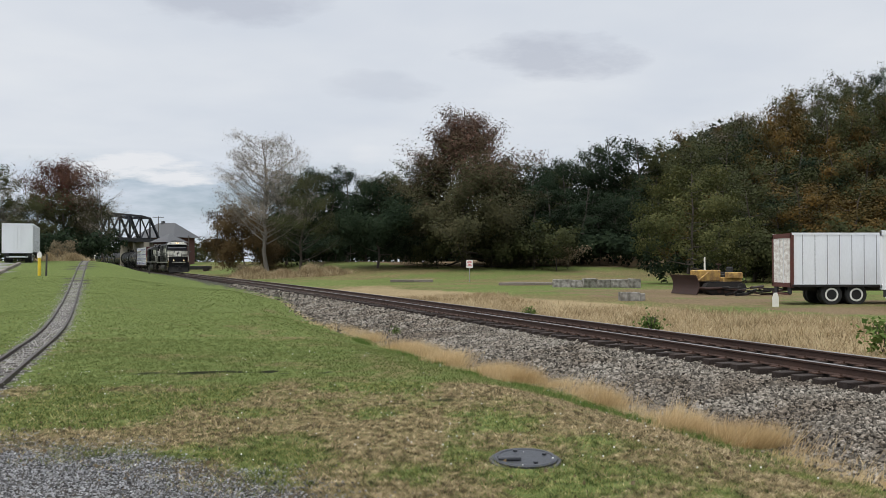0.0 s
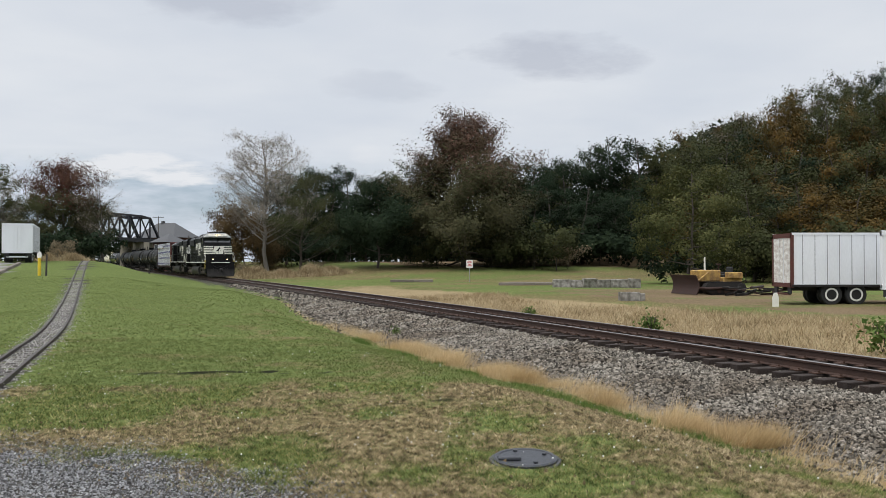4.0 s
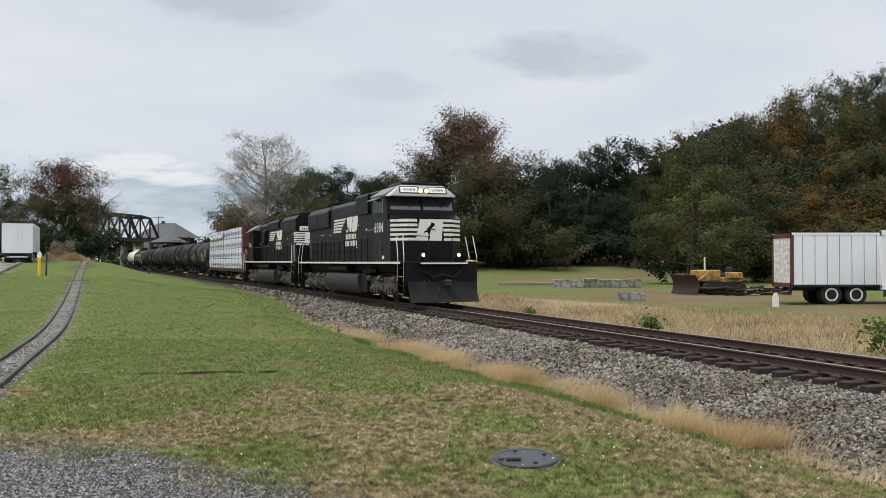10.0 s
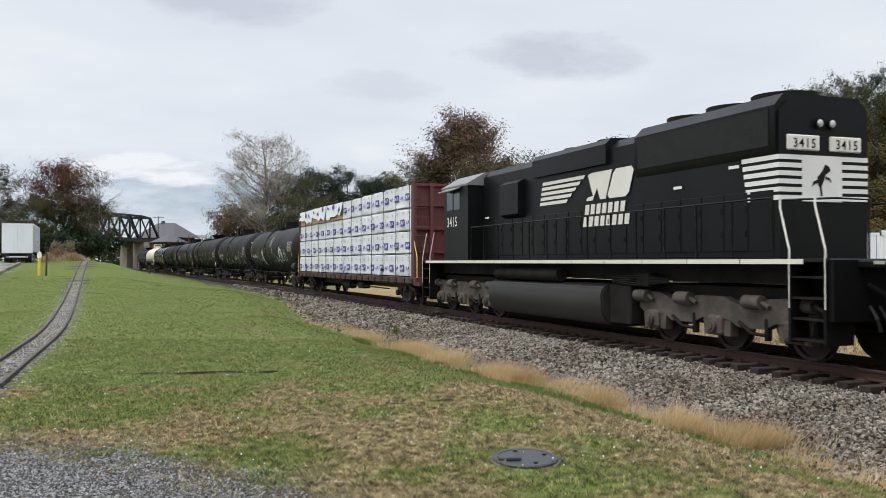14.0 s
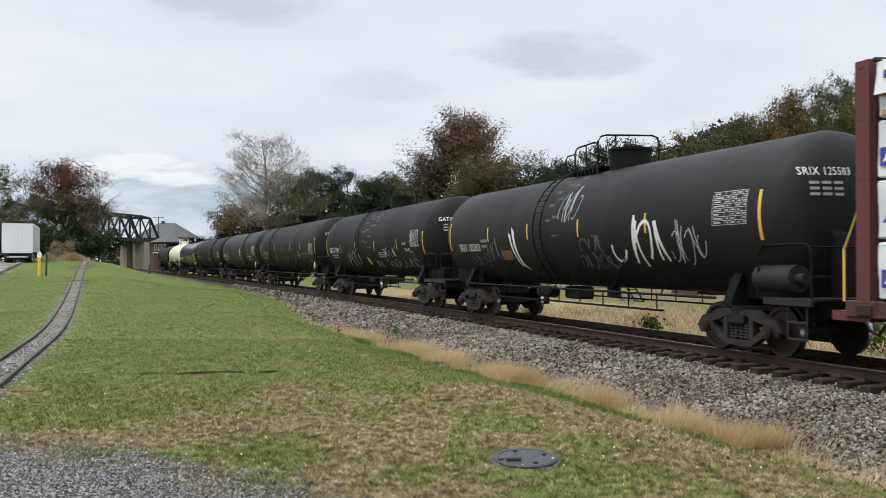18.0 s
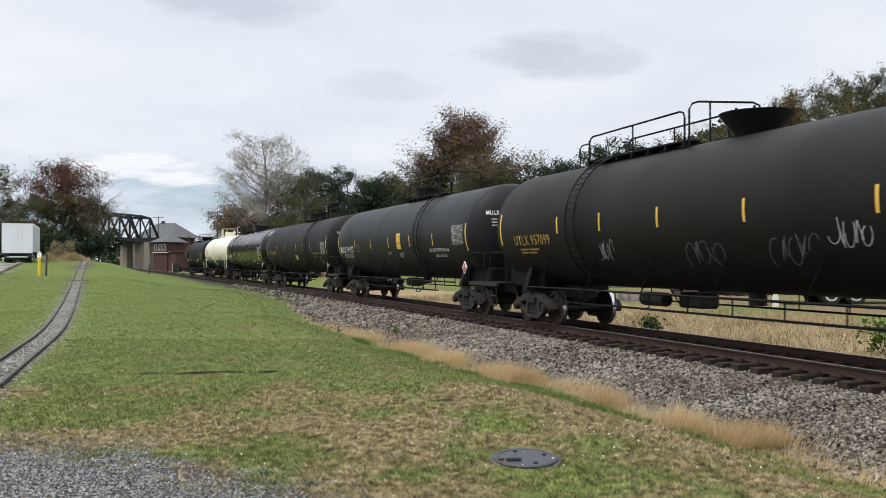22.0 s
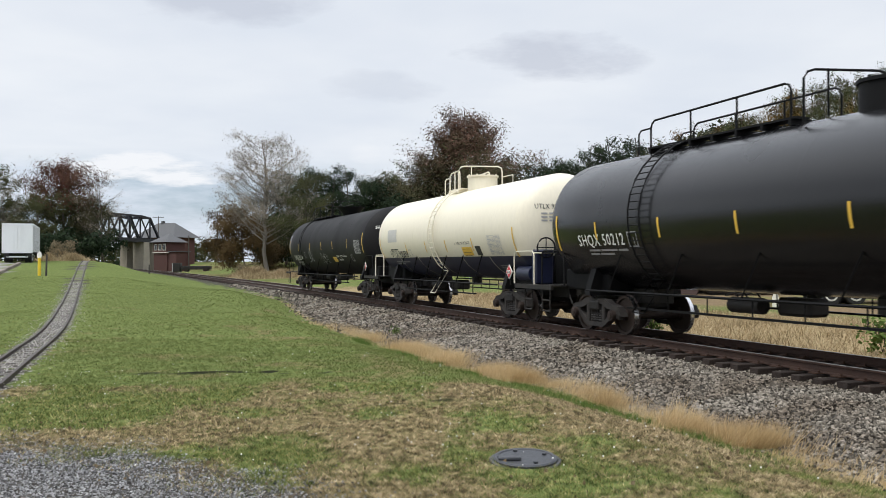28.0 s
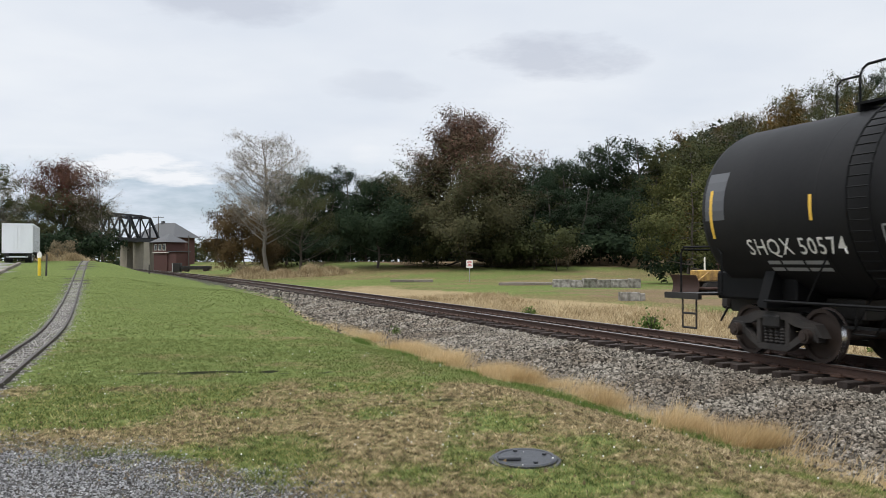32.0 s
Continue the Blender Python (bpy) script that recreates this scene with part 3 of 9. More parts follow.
# ---- the park railway ----
def build_mini():
    line = thing("park_railway", "narrow park railway with thin rusty rails in the lawn", "track", kind="structure")
    x, y, h = mini_line(0.4)
    m_rail = surf("thin_rail", (0.055, 0.042, 0.036), 0.55, 0.5, 0.4, 3, 40, 0.2)
    for n in (-0.27, 0.27):
        px, py = x - np.sin(h) * n, y + np.cos(h) * n
        pz = ground_z(px, py)
        pz = np.convolve(np.pad(pz, 5, mode="edge"), np.ones(11) / 11, "valid") + 0.07
        v, f = [], []
        for i in range(len(px)):
            for a, z in ((-0.032, -0.1), (0.032, -0.1), (0.03, 0), (-0.03, 0)):
                v.append((px[i] - math.sin(h[i]) * a, py[i] + math.cos(h[i]) * a, pz[i] + z))
        for i in range(len(px) - 1):
            for j in range(4):
                f.append((i * 4 + j, i * 4 + (j + 1) % 4, i * 4 + 4 + (j + 1) % 4, i * 4 + 4 + j))
        part("rail", mesh_np("thin_rail", v, f, m_rail), None, line)
    bm = B()
    box(bm, (0, 0, 0), (0.1, 0.8, 0.08), 0.01)
    tie = done("small_tie", bm, surf("small_tie", (0.20, 0.185, 0.17), 0.9, 0, 0.4, 4, 40, 0.4, obj=0.5))
    for i in range(0, min(len(x), 240)):
        o = new("small_tie", tie)
        o.parent = line
        o.matrix_world = Matrix.Translation((x[i], y[i], gz(x[i], y[i]) - 0.035)) @ Matrix.Rotation(h[i], 4, "Z")


# ---- grass ----
M_GRASS = foliage("grass_blades", [(0.022, 0.036, 0.010), (0.090, 0.122, 0.031), (0.186, 0.205, 0.064), (0.40, 0.37, 0.16)], big=9.0, trans=0.2, gain=2.1, jit=0.8)
M_DEAD = foliage("dead_grass_blades", [(0.0264, 0.0216, 0.0132), (0.1380, 0.1080, 0.0600), (0.3240, 0.2460, 0.1380), (0.6600, 0.5400, 0.3480)], big=9.0, trans=0.2, gain=2.1, jit=0.8)
M_FARGRASS = foliage("far_grass_blades", [(0.092, 0.118, 0.038), (0.136, 0.168, 0.054), (0.215, 0.228, 0.088)], big=3.0, trans=0.25, gain=2.0, jit=0.5)
M_FRESH = foliage("fresh_tufts", [(0.05, 0.09, 0.02), (0.11, 0.17, 0.04), (0.2, 0.25, 0.08)], big=4.0, trans=0.25)
M_STRAW = foliage("dry_grass", [(0.38, 0.27, 0.13), (0.60, 0.45, 0.25), (0.74, 0.60, 0.38)], big=0.9, trans=0.35)
M_FIELD = foliage("field_straw", [(0.16, 0.12, 0.065), (0.35, 0.265, 0.155), (0.54, 0.45, 0.29)], big=0.45, trans=0.25, gain=1.7, jit=0.8)


def blades(P, hgt, wid, rng, lean=0.4, bend=(0, 0)):
    """Thin triangles: one blade at each place."""
    m = len(P)
    a = rng.uniform(0, 6.283, m)
    dx, dy = np.cos(a) * wid / 2, np.sin(a) * wid / 2
    tip = P + np.stack([rng.normal(0, lean, m) * hgt + bend[0] * hgt, rng.normal(0, lean, m) * hgt + bend[1] * hgt, hgt], 1)
    v = np.empty((m, 3, 3))
    v[:, 0] = P - np.stack([dx, dy, 0 * dx + 0.01], 1)
    v[:, 1] = P + np.stack([dx, dy, 0 * dx - 0.01], 1)
    v[:, 2] = tip
    return v.reshape(-1, 3), np.arange(m * 3).reshape(-1, 3)


def build_grass():
    rng = np.random.default_rng(21)
    P, H, W = [], [], []
    mx, my, _ = mini_line()
    for y0, y1, dens, hh, ww in ((6.2, 9.5, 5200, 0.034, 0.008), (9.5, 14, 2300, 0.034, 0.012), (14, 22, 800, 0.032, 0.02), (22, 34, 150, 0.032, 0.035), (34, 62, 40, 0.035, 0.06)):
        xa, xb = -0.56 * y1 - 0.5, 0.56 * y1 + 0.5
        m = int(dens * (xb - xa) * (y1 - y0))
        x, y = rng.uniform(xa, xb, m), rng.uniform(y0, y1, m)
        n, s = off_track(x, y)
        keep = (n > toe(s) + 0.3) & (gravel_edge(x, y) + rng.normal(0, 0.4, m) + 1.3 * (blot(x, y, 0.3, 4) - 0.62) < 0) & (abs(x) < 0.56 * y + 0.3)
        keep &= (dist_line(x, y, mx, my) > 0.5 + rng.uniform(0, 0.3, m)) & (np.hypot(x - 0.795, y - 8.6) > 0.25 + 0.06 * np.sin(9 * np.arctan2(y - 8.6, x - 0.8)))
        keep &= (blot(x, y, 0.16, 8) + rng.normal(0, 0.2, m) > 0.25) & (dark_seam(x, y) < 0.62 + rng.normal(0, 0.25, m))
        x, y = x[keep], y[keep]
        P.append(np.stack([x, y, ground_z(x, y)], 1))
        H.append(hh * rng.uniform(0.5, 1.5, len(x)))
        W.append(ww * rng.uniform(0.6, 1.4, len(x)))
    far = P[2:]
    v, f = blades(np.concatenate(far), np.concatenate(H[2:]), np.concatenate(W[2:]), rng, 1.3)
    tagged(new("far_lawn_grass", mesh_np("far_lawn_grass", v, f, M_FARGRASS)), "short fresh green lawn grass", "grass", kind="stuff")
    P, H, W = np.concatenate(P[:2]), np.concatenate(H[:2]), np.concatenate(W[:2])
    dead = straw_share(P[:, 0], P[:, 1]) + rng.normal(0, 0.27, len(P)) > 0.5
    v, f = blades(P[dead], H[dead] * 0.8, W[dead], rng, 1.6)
    tagged(new("dead_lawn_grass", mesh_np("dead_lawn_grass", v, f, M_DEAD)), "withered brown and straw-coloured lawn grass", "grass", kind="stuff")
    P, H, W = P[~dead], H[~dead], W[~dead]
    v, f = blades(P, H, W, rng, 1.2)
    tagged(new("lawn_grass", mesh_np("lawn_grass", v, f, M_GRASS)), "short patchy lawn, green turning straw brown", "grass", kind="stuff")
    # the band of tall dry grass at the foot of the ballast
    m = 120000
    s = rng.uniform(-27, 4.5, m)
    n = toe(s) + 0.22 + rng.normal(0, 0.24, m) + 0.16 * np.sin(s * 0.9) + 0.12 * np.sin(s * 2.3)
    keep = rng.random(m) < (0.1 + 0.9 * smooth01(-26, -6, s)) * (0.1 + 0.9 * (np.sin(s * 2.7) * np.sin(s * 0.83) + 0.4 * np.sin(s * 6.1) > -0.2))
    x, y, _ = rail(s, n)
    patch = smooth01(0.28, 0.6, blot(x, y, 0.75, 21))
    keep &= rng.random(m) < 0.22 + 0.78 * patch
    x, y, tall = x[keep], y[keep], 0.45 + 0.75 * patch[keep]
    v, f = blades(np.stack([x, y, ground_z(x, y)], 1), tall * rng.uniform(0.06, 0.32, len(x)), rng.uniform(0.004, 0.011, len(x)), rng, 0.42, (0.3, -0.35))
    tagged(new("dry_grass_fringe", mesh_np("dry_grass_fringe", v, f, M_STRAW)), "tall bleached dry grass leaning along the ballast foot", "grass", kind="stuff")
    # fresh green tufts between the lawn and the dry band
    m = 26000
    s = rng.uniform(-20, 4, m)
    n = toe(s) + 0.78 + rng.normal(0, 0.13, m) + 0.12 * np.sin(s * 1.7)
    x, y, _ = rail(s, n)
    keep = rng.random(m) < smooth01(0.35, 0.65, blot(x, y, 1.1, 33))
    x, y = x[keep], y[keep]
    v, f = blades(np.stack([x, y, ground_z(x, y)], 1), rng.uniform(0.04, 0.13, len(x)), rng.uniform(0.006, 0.013, len(x)), rng, 0.6)
    tagged(new("green_fringe", mesh_np("green_fringe", v, f, M_FRESH)), "fresh green tufts along the dry grass band", "grass", kind="stuff")
    # the dry strip beyond the far rail
    m = 60000
    s = rng.uniform(-48, 14, m)
    n = -rng.uniform(3.0, 13.0, m)
    keep = (waves(s, n, 0.5, 2) + rng.normal(0, 0.5, m) > -0.5) & (n > -11 - 2 * np.sin(s * 0.21))
    s, n = s[keep], n[keep]
    x, y, _ = rail(s, n)
    v, f = blades(np.stack([x, y, ground_z(x, y)], 1), rng.uniform(0.08, 0.36, len(x)), rng.uniform(0.012, 0.036, len(x)), rng, 0.6)
    tagged(new("dry_field_grass", mesh_np("dry_field_grass", v, f, M_FIELD)), "waist-high tan field grass beside the railway", "grass", kind="stuff")


# ---- trees ----
M_BARK = surf("bark_dark", (0.075, 0.06, 0.05), 0.95, 0, 0.5, 3, 20, 0.8, (3, 3, 0.6))
M_BARKPALE = surf("bark_pale", (0.19, 0.17, 0.145), 0.9, 0, 0.6, 2, 14, 0.5, (2, 2, 0.6), col2=(0.13, 0.115, 0.095))
LEAF = {
    "russet": foliage("leaf_russet", [(0.048, 0.042, 0.024), (0.085, 0.060, 0.038), (0.125, 0.072, 0.052), (0.15, 0.075, 0.058)], big=0.5, trans=0.12, gain=1.6, jit=0.35),
    "dark": foliage("leaf_dark_green", [(0.010, 0.017, 0.009), (0.018, 0.029, 0.015), (0.032, 0.045, 0.022)], big=0.4, trans=0.08, gain=1.7, jit=0.3),
    "olive": foliage("leaf_olive", [(0.028, 0.031, 0.014), (0.046, 0.052, 0.021), (0.075, 0.070, 0.029)], big=0.4, trans=0.08, gain=1.7, jit=0.3),
    "orange": foliage("leaf_orange_brown", [(0.040, 0.036, 0.013), (0.080, 0.055, 0.018), (0.155, 0.085, 0.022)], big=0.3, trans=0.08, gain=1.8, jit=0.3),
    "green": foliage("leaf_light_green", [(0.034, 0.040, 0.017), (0.075, 0.080, 0.029), (0.15, 0.142, 0.055)], big=0.5, gain=1.6, jit=0.4),
    "oak": foliage("leaf_oak_olive", [(0.030, 0.033, 0.016), (0.060, 0.059, 0.029), (0.10, 0.084, 0.045)], big=0.45, trans=0.12, gain=1.6, jit=0.35),
    "brown": foliage("leaf_rust_brown", [(0.045, 0.037, 0.02), (0.085, 0.058, 0.026), (0.135, 0.085, 0.035)], big=0.2, trans=0.15, jit=0.35),
    "red": foliage("leaf_red", [(0.044, 0.035, 0.020), (0.080, 0.038, 0.026), (0.12, 0.034, 0.030)], big=0.25, trans=0.08, jit=0.35),
    "tan": foliage("leaf_tan", [(0.114, 0.092, 0.062), (0.185, 0.150, 0.098), (0.25, 0.195, 0.125)], big=0.3),
    "pale": foliage("leaf_bleached", [(0.15, 0.128, 0.10), (0.24, 0.21, 0.17), (0.34, 0.30, 0.25)], big=0.3),
}


def grow(rng, height, width, lean=0.04, first=0.3, limbs=11, radius=None, rise=(0.35, 0.9), cone=0.0, twigs=2):
    """Branches as rows of (points, radii), and the twig ends."""
    rows, ends = [], []
    radius = radius or height * 0.013
    top = np.array([rng.normal(0, lean) * height, rng.normal(0, lean) * height, height * 0.86])
    k = 7
    main = [top * t + np.array([rng.normal(0, 0.012) * height, rng.normal(0, 0.012) * height, 0]) * (0 < t) for t in np.linspace(0, 1, k)]
    rows.append((main, [radius * (1.25 if i == 0 else 1 - 0.8 * i / (k - 1)) for i in range(k)]))
    for i in range(limbs):
        t = first + (0.95 - first) * (i + rng.uniform(0, 0.8)) / limbs
        b = np.array(main[0]) * (1 - t) + top * t
        a = i * 2.4 + rng.uniform(-0.5, 0.5)
        reach = width * 0.5 * rng.uniform(0.65, 1.0) * (1 - 0.55 * max(0, t - 0.45) / 0.5) * (1 - cone * t)
        up = reach * rng.uniform(*rise)
        e = b + np.array([math.cos(a) * reach, math.sin(a) * reach, up])
        mid = (b + e) / 2 + np.array([0, 0, -0.06 * reach])
        r0 = radius * (1 - 0.75 * t) * 0.55
        rows.append(([b, mid, e], [r0, r0 * 0.6, r0 * 0.2]))
        ends.append(e)
        ends.append(mid)
        ends.append(mid * 0.5 + e * 0.5)
        for j in range(4):
            u = rng.uniform(0.35, 0.95)
            c = b * (1 - u) + e * u
            a2 = a + rng.uniform(-1.2, 1.2)
            l2 = reach * rng.uniform(0.25, 0.5)
            e2 = c + np.array([math.cos(a2) * l2, math.sin(a2) * l2, l2 * rng.uniform(0.1, 0.9)])
            rows.append(([c, (c + e2) / 2 + rng.normal(0, 0.04, 3) * l2, e2], [r0 * 0.4, r0 * 0.25, r0 * 0.1]))
            ends.append(e2)
            for q in range(twigs):
                w = rng.uniform(0.3, 1)
                c3 = c * (1 - w) + e2 * w
                a3 = a2 + rng.uniform(-1.3, 1.3)
                e3 = c3 + np.array([math.cos(a3), math.sin(a3), rng.uniform(0.2, 1.2)]) * l2 * 0.45
                rows.append(([c3, e3], [r0 * 0.2, r0 * 0.07]))
                ends.append(e3)
    return rows, np.array(ends)


def wood_mesh(rows, mat):
    V, F = [], []
    for pts, rad in rows:
        seg = 6 if len(pts) > 3 else 3
        base = len(V)
        for i, (p, r) in enumerate(zip(pts, rad)):
            d = np.array(pts[min(i + 1, len(pts) - 1)]) - np.array(pts[max(i - 1, 0)])
            d = d / (np.linalg.norm(d) + 1e-9)
            u = np.cross(d, (0, 0, 1) if abs(d[2]) < 0.9 else (0, 1, 0))
            u /= np.linalg.norm(u) + 1e-9
            w = np.cross(d, u)
            for k in range(seg):
                a = 2 * math.pi * k / seg
                V.append(tuple(np.array(p) + (u * math.cos(a) + w * math.sin(a)) * r))
        for i in range(len(pts) - 1):
            for k in range(seg):
                F.append((base + i * seg + k, base + i * seg + (k + 1) % seg, base + (i + 1) * seg + (k + 1) % seg, base + (i + 1) * seg + k))
    return mesh_np("trunk", V, F, mat, smooth=True)


def leaf_mesh(rng, C, size, mat, droop=0.0, corners=4, face=None):
    """Leaf sprays: small bent quads or triangles at the places C; face: the way the sprays of a clump look, outwards and up."""
    m = len(C)
    nrm = rng.normal(size=(m, 3))
    if face is not None:
        nrm = nrm * 0.26 + face
    nrm /= np.linalg.norm(nrm, axis=1)[:, None]
    d = np.cross(nrm, rng.normal(size=(m, 3)))
    d[:, 2] -= droop
    d /= np.linalg.norm(d, axis=1)[:, None]
    u = np.cross(nrm, d)
    u /= np.linalg.norm(u, axis=1)[:, None]
    s = size * rng.uniform(0.5, 1.4, m)[:, None]
    v = np.empty((m, 4, 3))
    v[:, 0] = C
    v[:, 1] = C + d * s * 0.5 + u * s * 0.45 + nrm * s * 0.12
    v[:, 2] = C + d * s * 1.1
    v[:, 3] = C + d * s * 0.5 - u * s * 0.45 + nrm * s * 0.12
    if corners == 3:
        v = v[:, 1:]
    return mesh_np("crown", v.reshape(-1, 3), np.arange(m * corners).reshape(-1, corners), mat)


def make_tree(name, label, seed, height, width, leaf, count, size, first=0.25, limbs=12, bark=None, spread=0.11, fill=0.5, droop=0.0, low=0.0, top_leaf=None, rise=(0.35, 0.9), cone=0.0, twigs=2, corners=4, thin=1.0):
    """A tree at the origin: trunk with limbs, and a crown of leaf sprays round the twigs, with gaps."""
    rng = np.random.default_rng(seed)
    ob = thing(name, label, "tree")
    rows, ends = grow(rng, height, width, first=first, limbs=limbs, rise=rise, cone=cone, twigs=twigs, radius=height * 0.013 * thin)
    part("trunk", wood_mesh(rows, bark or M_BARK), None, ob)
    if count:
        # sprays gather in clumps about the twig ends, and some fill the inside
        wt = (0.12 * width + np.hypot(ends[:, 0], ends[:, 1])) ** 1.5
        k = rng.choice(len(ends), count, p=wt / wt.sum())
        C = ends[k] + np.clip(rng.normal(0, 1, (count, 3)), -1.35, 1.35) * (spread * width) * np.array([1, 1, 0.75]) * rng.uniform(0.3, 1, (count, 1))
        face = 0.6 * (C - ends[k]) / (spread * width) + 1.4 * ends[k] * np.array([1, 1, 0]) / width + np.array([0, 0, 0.5])
        face /= np.linalg.norm(face, axis=1)[:, None] + 1e-6
        inner = rng.random(count) < fill * 0.4
        C[inner] *= np.array([0.75, 0.75, 0.93])
        C[:, 2] = np.clip(C[:, 2], low, None)
        if top_leaf:
            hi = C[:, 2] + rng.normal(0, 0.1 * height, count) > 0.55 * height
            part("crown", leaf_mesh(rng, C[~hi], size, LEAF[leaf], droop, corners, face[~hi]), None, ob)
            part("upper_crown", leaf_mesh(rng, C[hi], size, LEAF[top_leaf], droop, corners, face[hi]), None, ob)
        else:
            part("crown", leaf_mesh(rng, C, size, LEAF[leaf], droop, corners, face), None, ob)
    return ob


def put(ob, px, depth, scale=1.0, turn=0.0, wide=1.0, dz=0.0):
    """Stand a thing at a bearing (as tangent times 1568, from 784) and a depth."""
    x = (px - 784) / 1568 * depth
    ob.matrix_world = Matrix.Translation((x, depth, gz(x, depth) - 0.1 + dz)) @ Matrix.Rotation(turn, 4, "Z") @ Matrix.Diagonal((scale * wide, scale * wide, scale, 1))
    return ob


def again(ob, px, depth, scale=1.0, turn=0.0, wide=1.0, dz=0.0):
    x = (px - 784) / 1568 * depth
    m = Matrix.Translation((x, depth, gz(x, depth) - 0.1 + dz)) @ Matrix.Rotation(turn, 4, "Z")
    o = copy_thing(ob, m)
    o.scale = (scale * wide, scale * wide, scale)
    return o


def build_trees():
    rnd = random.Random(8)
    put(make_tree("oak_tree", "tall autumn tree, russet top and olive lower leaves", 1, 26.5, 25, "oak", 120000, 0.31, 0.02, 60, spread=0.055, fill=1.3, low=0.3, top_leaf="russet", rise=(-0.12, 0.45), cone=0.6, corners=3), 820, 128)
    put(make_tree("willow_tree", "dense dark green rounded tree in the field", 2, 13.2, 11.5, "dark", 20000, 0.26, 0.14, 18, spread=0.12, droop=0.5, low=1.2, rise=(0.0, 0.7)), 668, 126)
    put(make_tree("ash_tree", "dull olive-brown tree with thinning leaves", 3, 16, 10, "olive", 15000, 0.2, 0.12, 24, spread=0.07, twigs=3, corners=3), 532, 130)
    put(make_tree("sycamore_tree", "nearly bare pale-barked sycamore with a few tan leaves", 4, 24.0, 14.5, "pale", 22000, 0.2, 0.22, 44, bark=M_BARKPALE, spread=0.06, twigs=3, corners=3), 474, 135)
    put(make_tree("maple_tree", "rounded orange-brown autumn tree", 5, 12, 12.5, "brown", 38000, 0.26, 0.05, 24, spread=0.085, low=0.3, corners=3, rise=(-0.1, 0.6)), 432, 146)
    put(make_tree("linden_tree", "sparse olive-green leafy tree at the wood's edge", 6, 12.8, 12, "green", 16000, 0.2, 0.12, 20, low=0.6, spread=0.06, rise=(-0.1, 0.6), cone=0.2), 1222, 86)
    put(make_tree("red_maple", "broad tree with dark red autumn leaves on top", 7, 17.8, 13, "oak", 40000, 0.27, 0.06, 24, low=0.3, corners=3, top_leaf="red", spread=0.11, rise=(-0.1, 0.6)), 112, 140)
    bare = put(make_tree("bare_tree", "leafless grey autumn tree with fine twigs", 8, 16.5, 9, "pale", 4200, 0.13, 0.2, 30, bark=M_BARK, spread=0.05, twigs=3, corners=3, thin=0.45), 186, 136)
    kinds = [
        make_tree("wood_tree", "dark green tree in the dense wood", 11, 20, 11, "dark", 8600, 0.34, 0.05, 18, low=0.3, rise=(-0.1, 0.7), spread=0.08, twigs=1, corners=3),
        make_tree("wood_tree", "olive green tree in the dense wood", 12, 19, 12, "olive", 8600, 0.34, 0.05, 18, low=0.3, rise=(-0.1, 0.7), spread=0.075, twigs=1, corners=3),
        make_tree("wood_tree", "orange-brown autumn tree on the wooded hill", 13, 17, 12, "orange", 8600, 0.34, 0.05, 18, low=0.3, rise=(-0.1, 0.7), spread=0.075, twigs=1, corners=3),
    ]
    bush = make_tree("bush", "tangled olive-brown bush at the wood's edge", 14, 4.5, 7, "olive", 1700, 0.28, 0.05, 8, low=0.1, twigs=1)
    thicket = make_tree("bush", "dry grey-brown twiggy bush", 15, 3.6, 5, "tan", 700, 0.26, 0.05, 11, low=0.1, twigs=1)
    shade = make_tree("bush", "dark green undergrowth bush in the wood", 16, 4.0, 7, "dark", 1000, 0.42, 0.03, 7, low=0.1, twigs=0)
    # far woods that close the view behind the single trees
    rng = np.random.default_rng(77)
    for nm, lb, p0, p1, d0, d1, hh, k, leaf in (("distant_woods", "unbroken dark wood far behind the field", 470, 1330, 178, 215, 11.0, 22000, "dark"), ("distant_woods", "hazy olive tree line far beyond the station", -150, 430, 330, 420, 9.0, 9000, "olive")):
        d = rng.uniform(d0, d1, k)
        x = (rng.uniform(p0, p1, k) - 784) / 1568 * d
        z = ground_z(x, d) + hh * rng.random(k) ** 0.8 * (0.85 + 0.25 * waves(x, d, 0.12, 5))
        me = leaf_mesh(rng, np.stack([x, d, z], 1), 1.1, LEAF[leaf])
        tagged(new(nm, me), lb, "woods", kind="stuff")
    # mounds of matted dead grass at the field's end
    for i, (px, d, w, h) in enumerate(((448, 122, 3.4, 1.5), (432, 126, 2.4, 1.0), (500, 124, 2.6, 0.9), (548, 120, 2.6, 1.5), (580, 119, 3.2, 1.1), (104, 116, 2.6, 1.6), (128, 112, 2.0, 0.9), (470, 118, 4.0, 0.6))):
        rg = np.random.default_rng(300 + i)
        q = rg.normal(0, 0.42, (2600, 2)) * w
        cx = (px - 784) / 1568 * d
        x, y = cx + q[:, 0], d + q[:, 1]
        z = ground_z(x, y) + h * np.exp(-(q ** 2).sum(1) / (w * w * 0.5)) * rg.random(2600) ** 0.5 - 0.15
        v, f = blades(np.stack([x, y, z], 1), rg.uniform(0.25, 0.7, 2600), rg.uniform(0.05, 0.13, 2600), rg, 0.6)
        tagged(new("grass_mound", mesh_np("grass_mound", v, f, M_FIELD)), "mound of matted brown dead grass", "grass mound")
    used = set()

    def wood(k, px, depth, sc, wide=1.0):
        ob = (kinds + [bush, thicket, shade, bare])[k]
        if k not in used and k < 6:
            used.add(k)
            return put(ob, px, depth, sc, rnd.uniform(0, 6), wide)
        return again(ob, px, depth, sc, rnd.uniform(0, 6), wide)
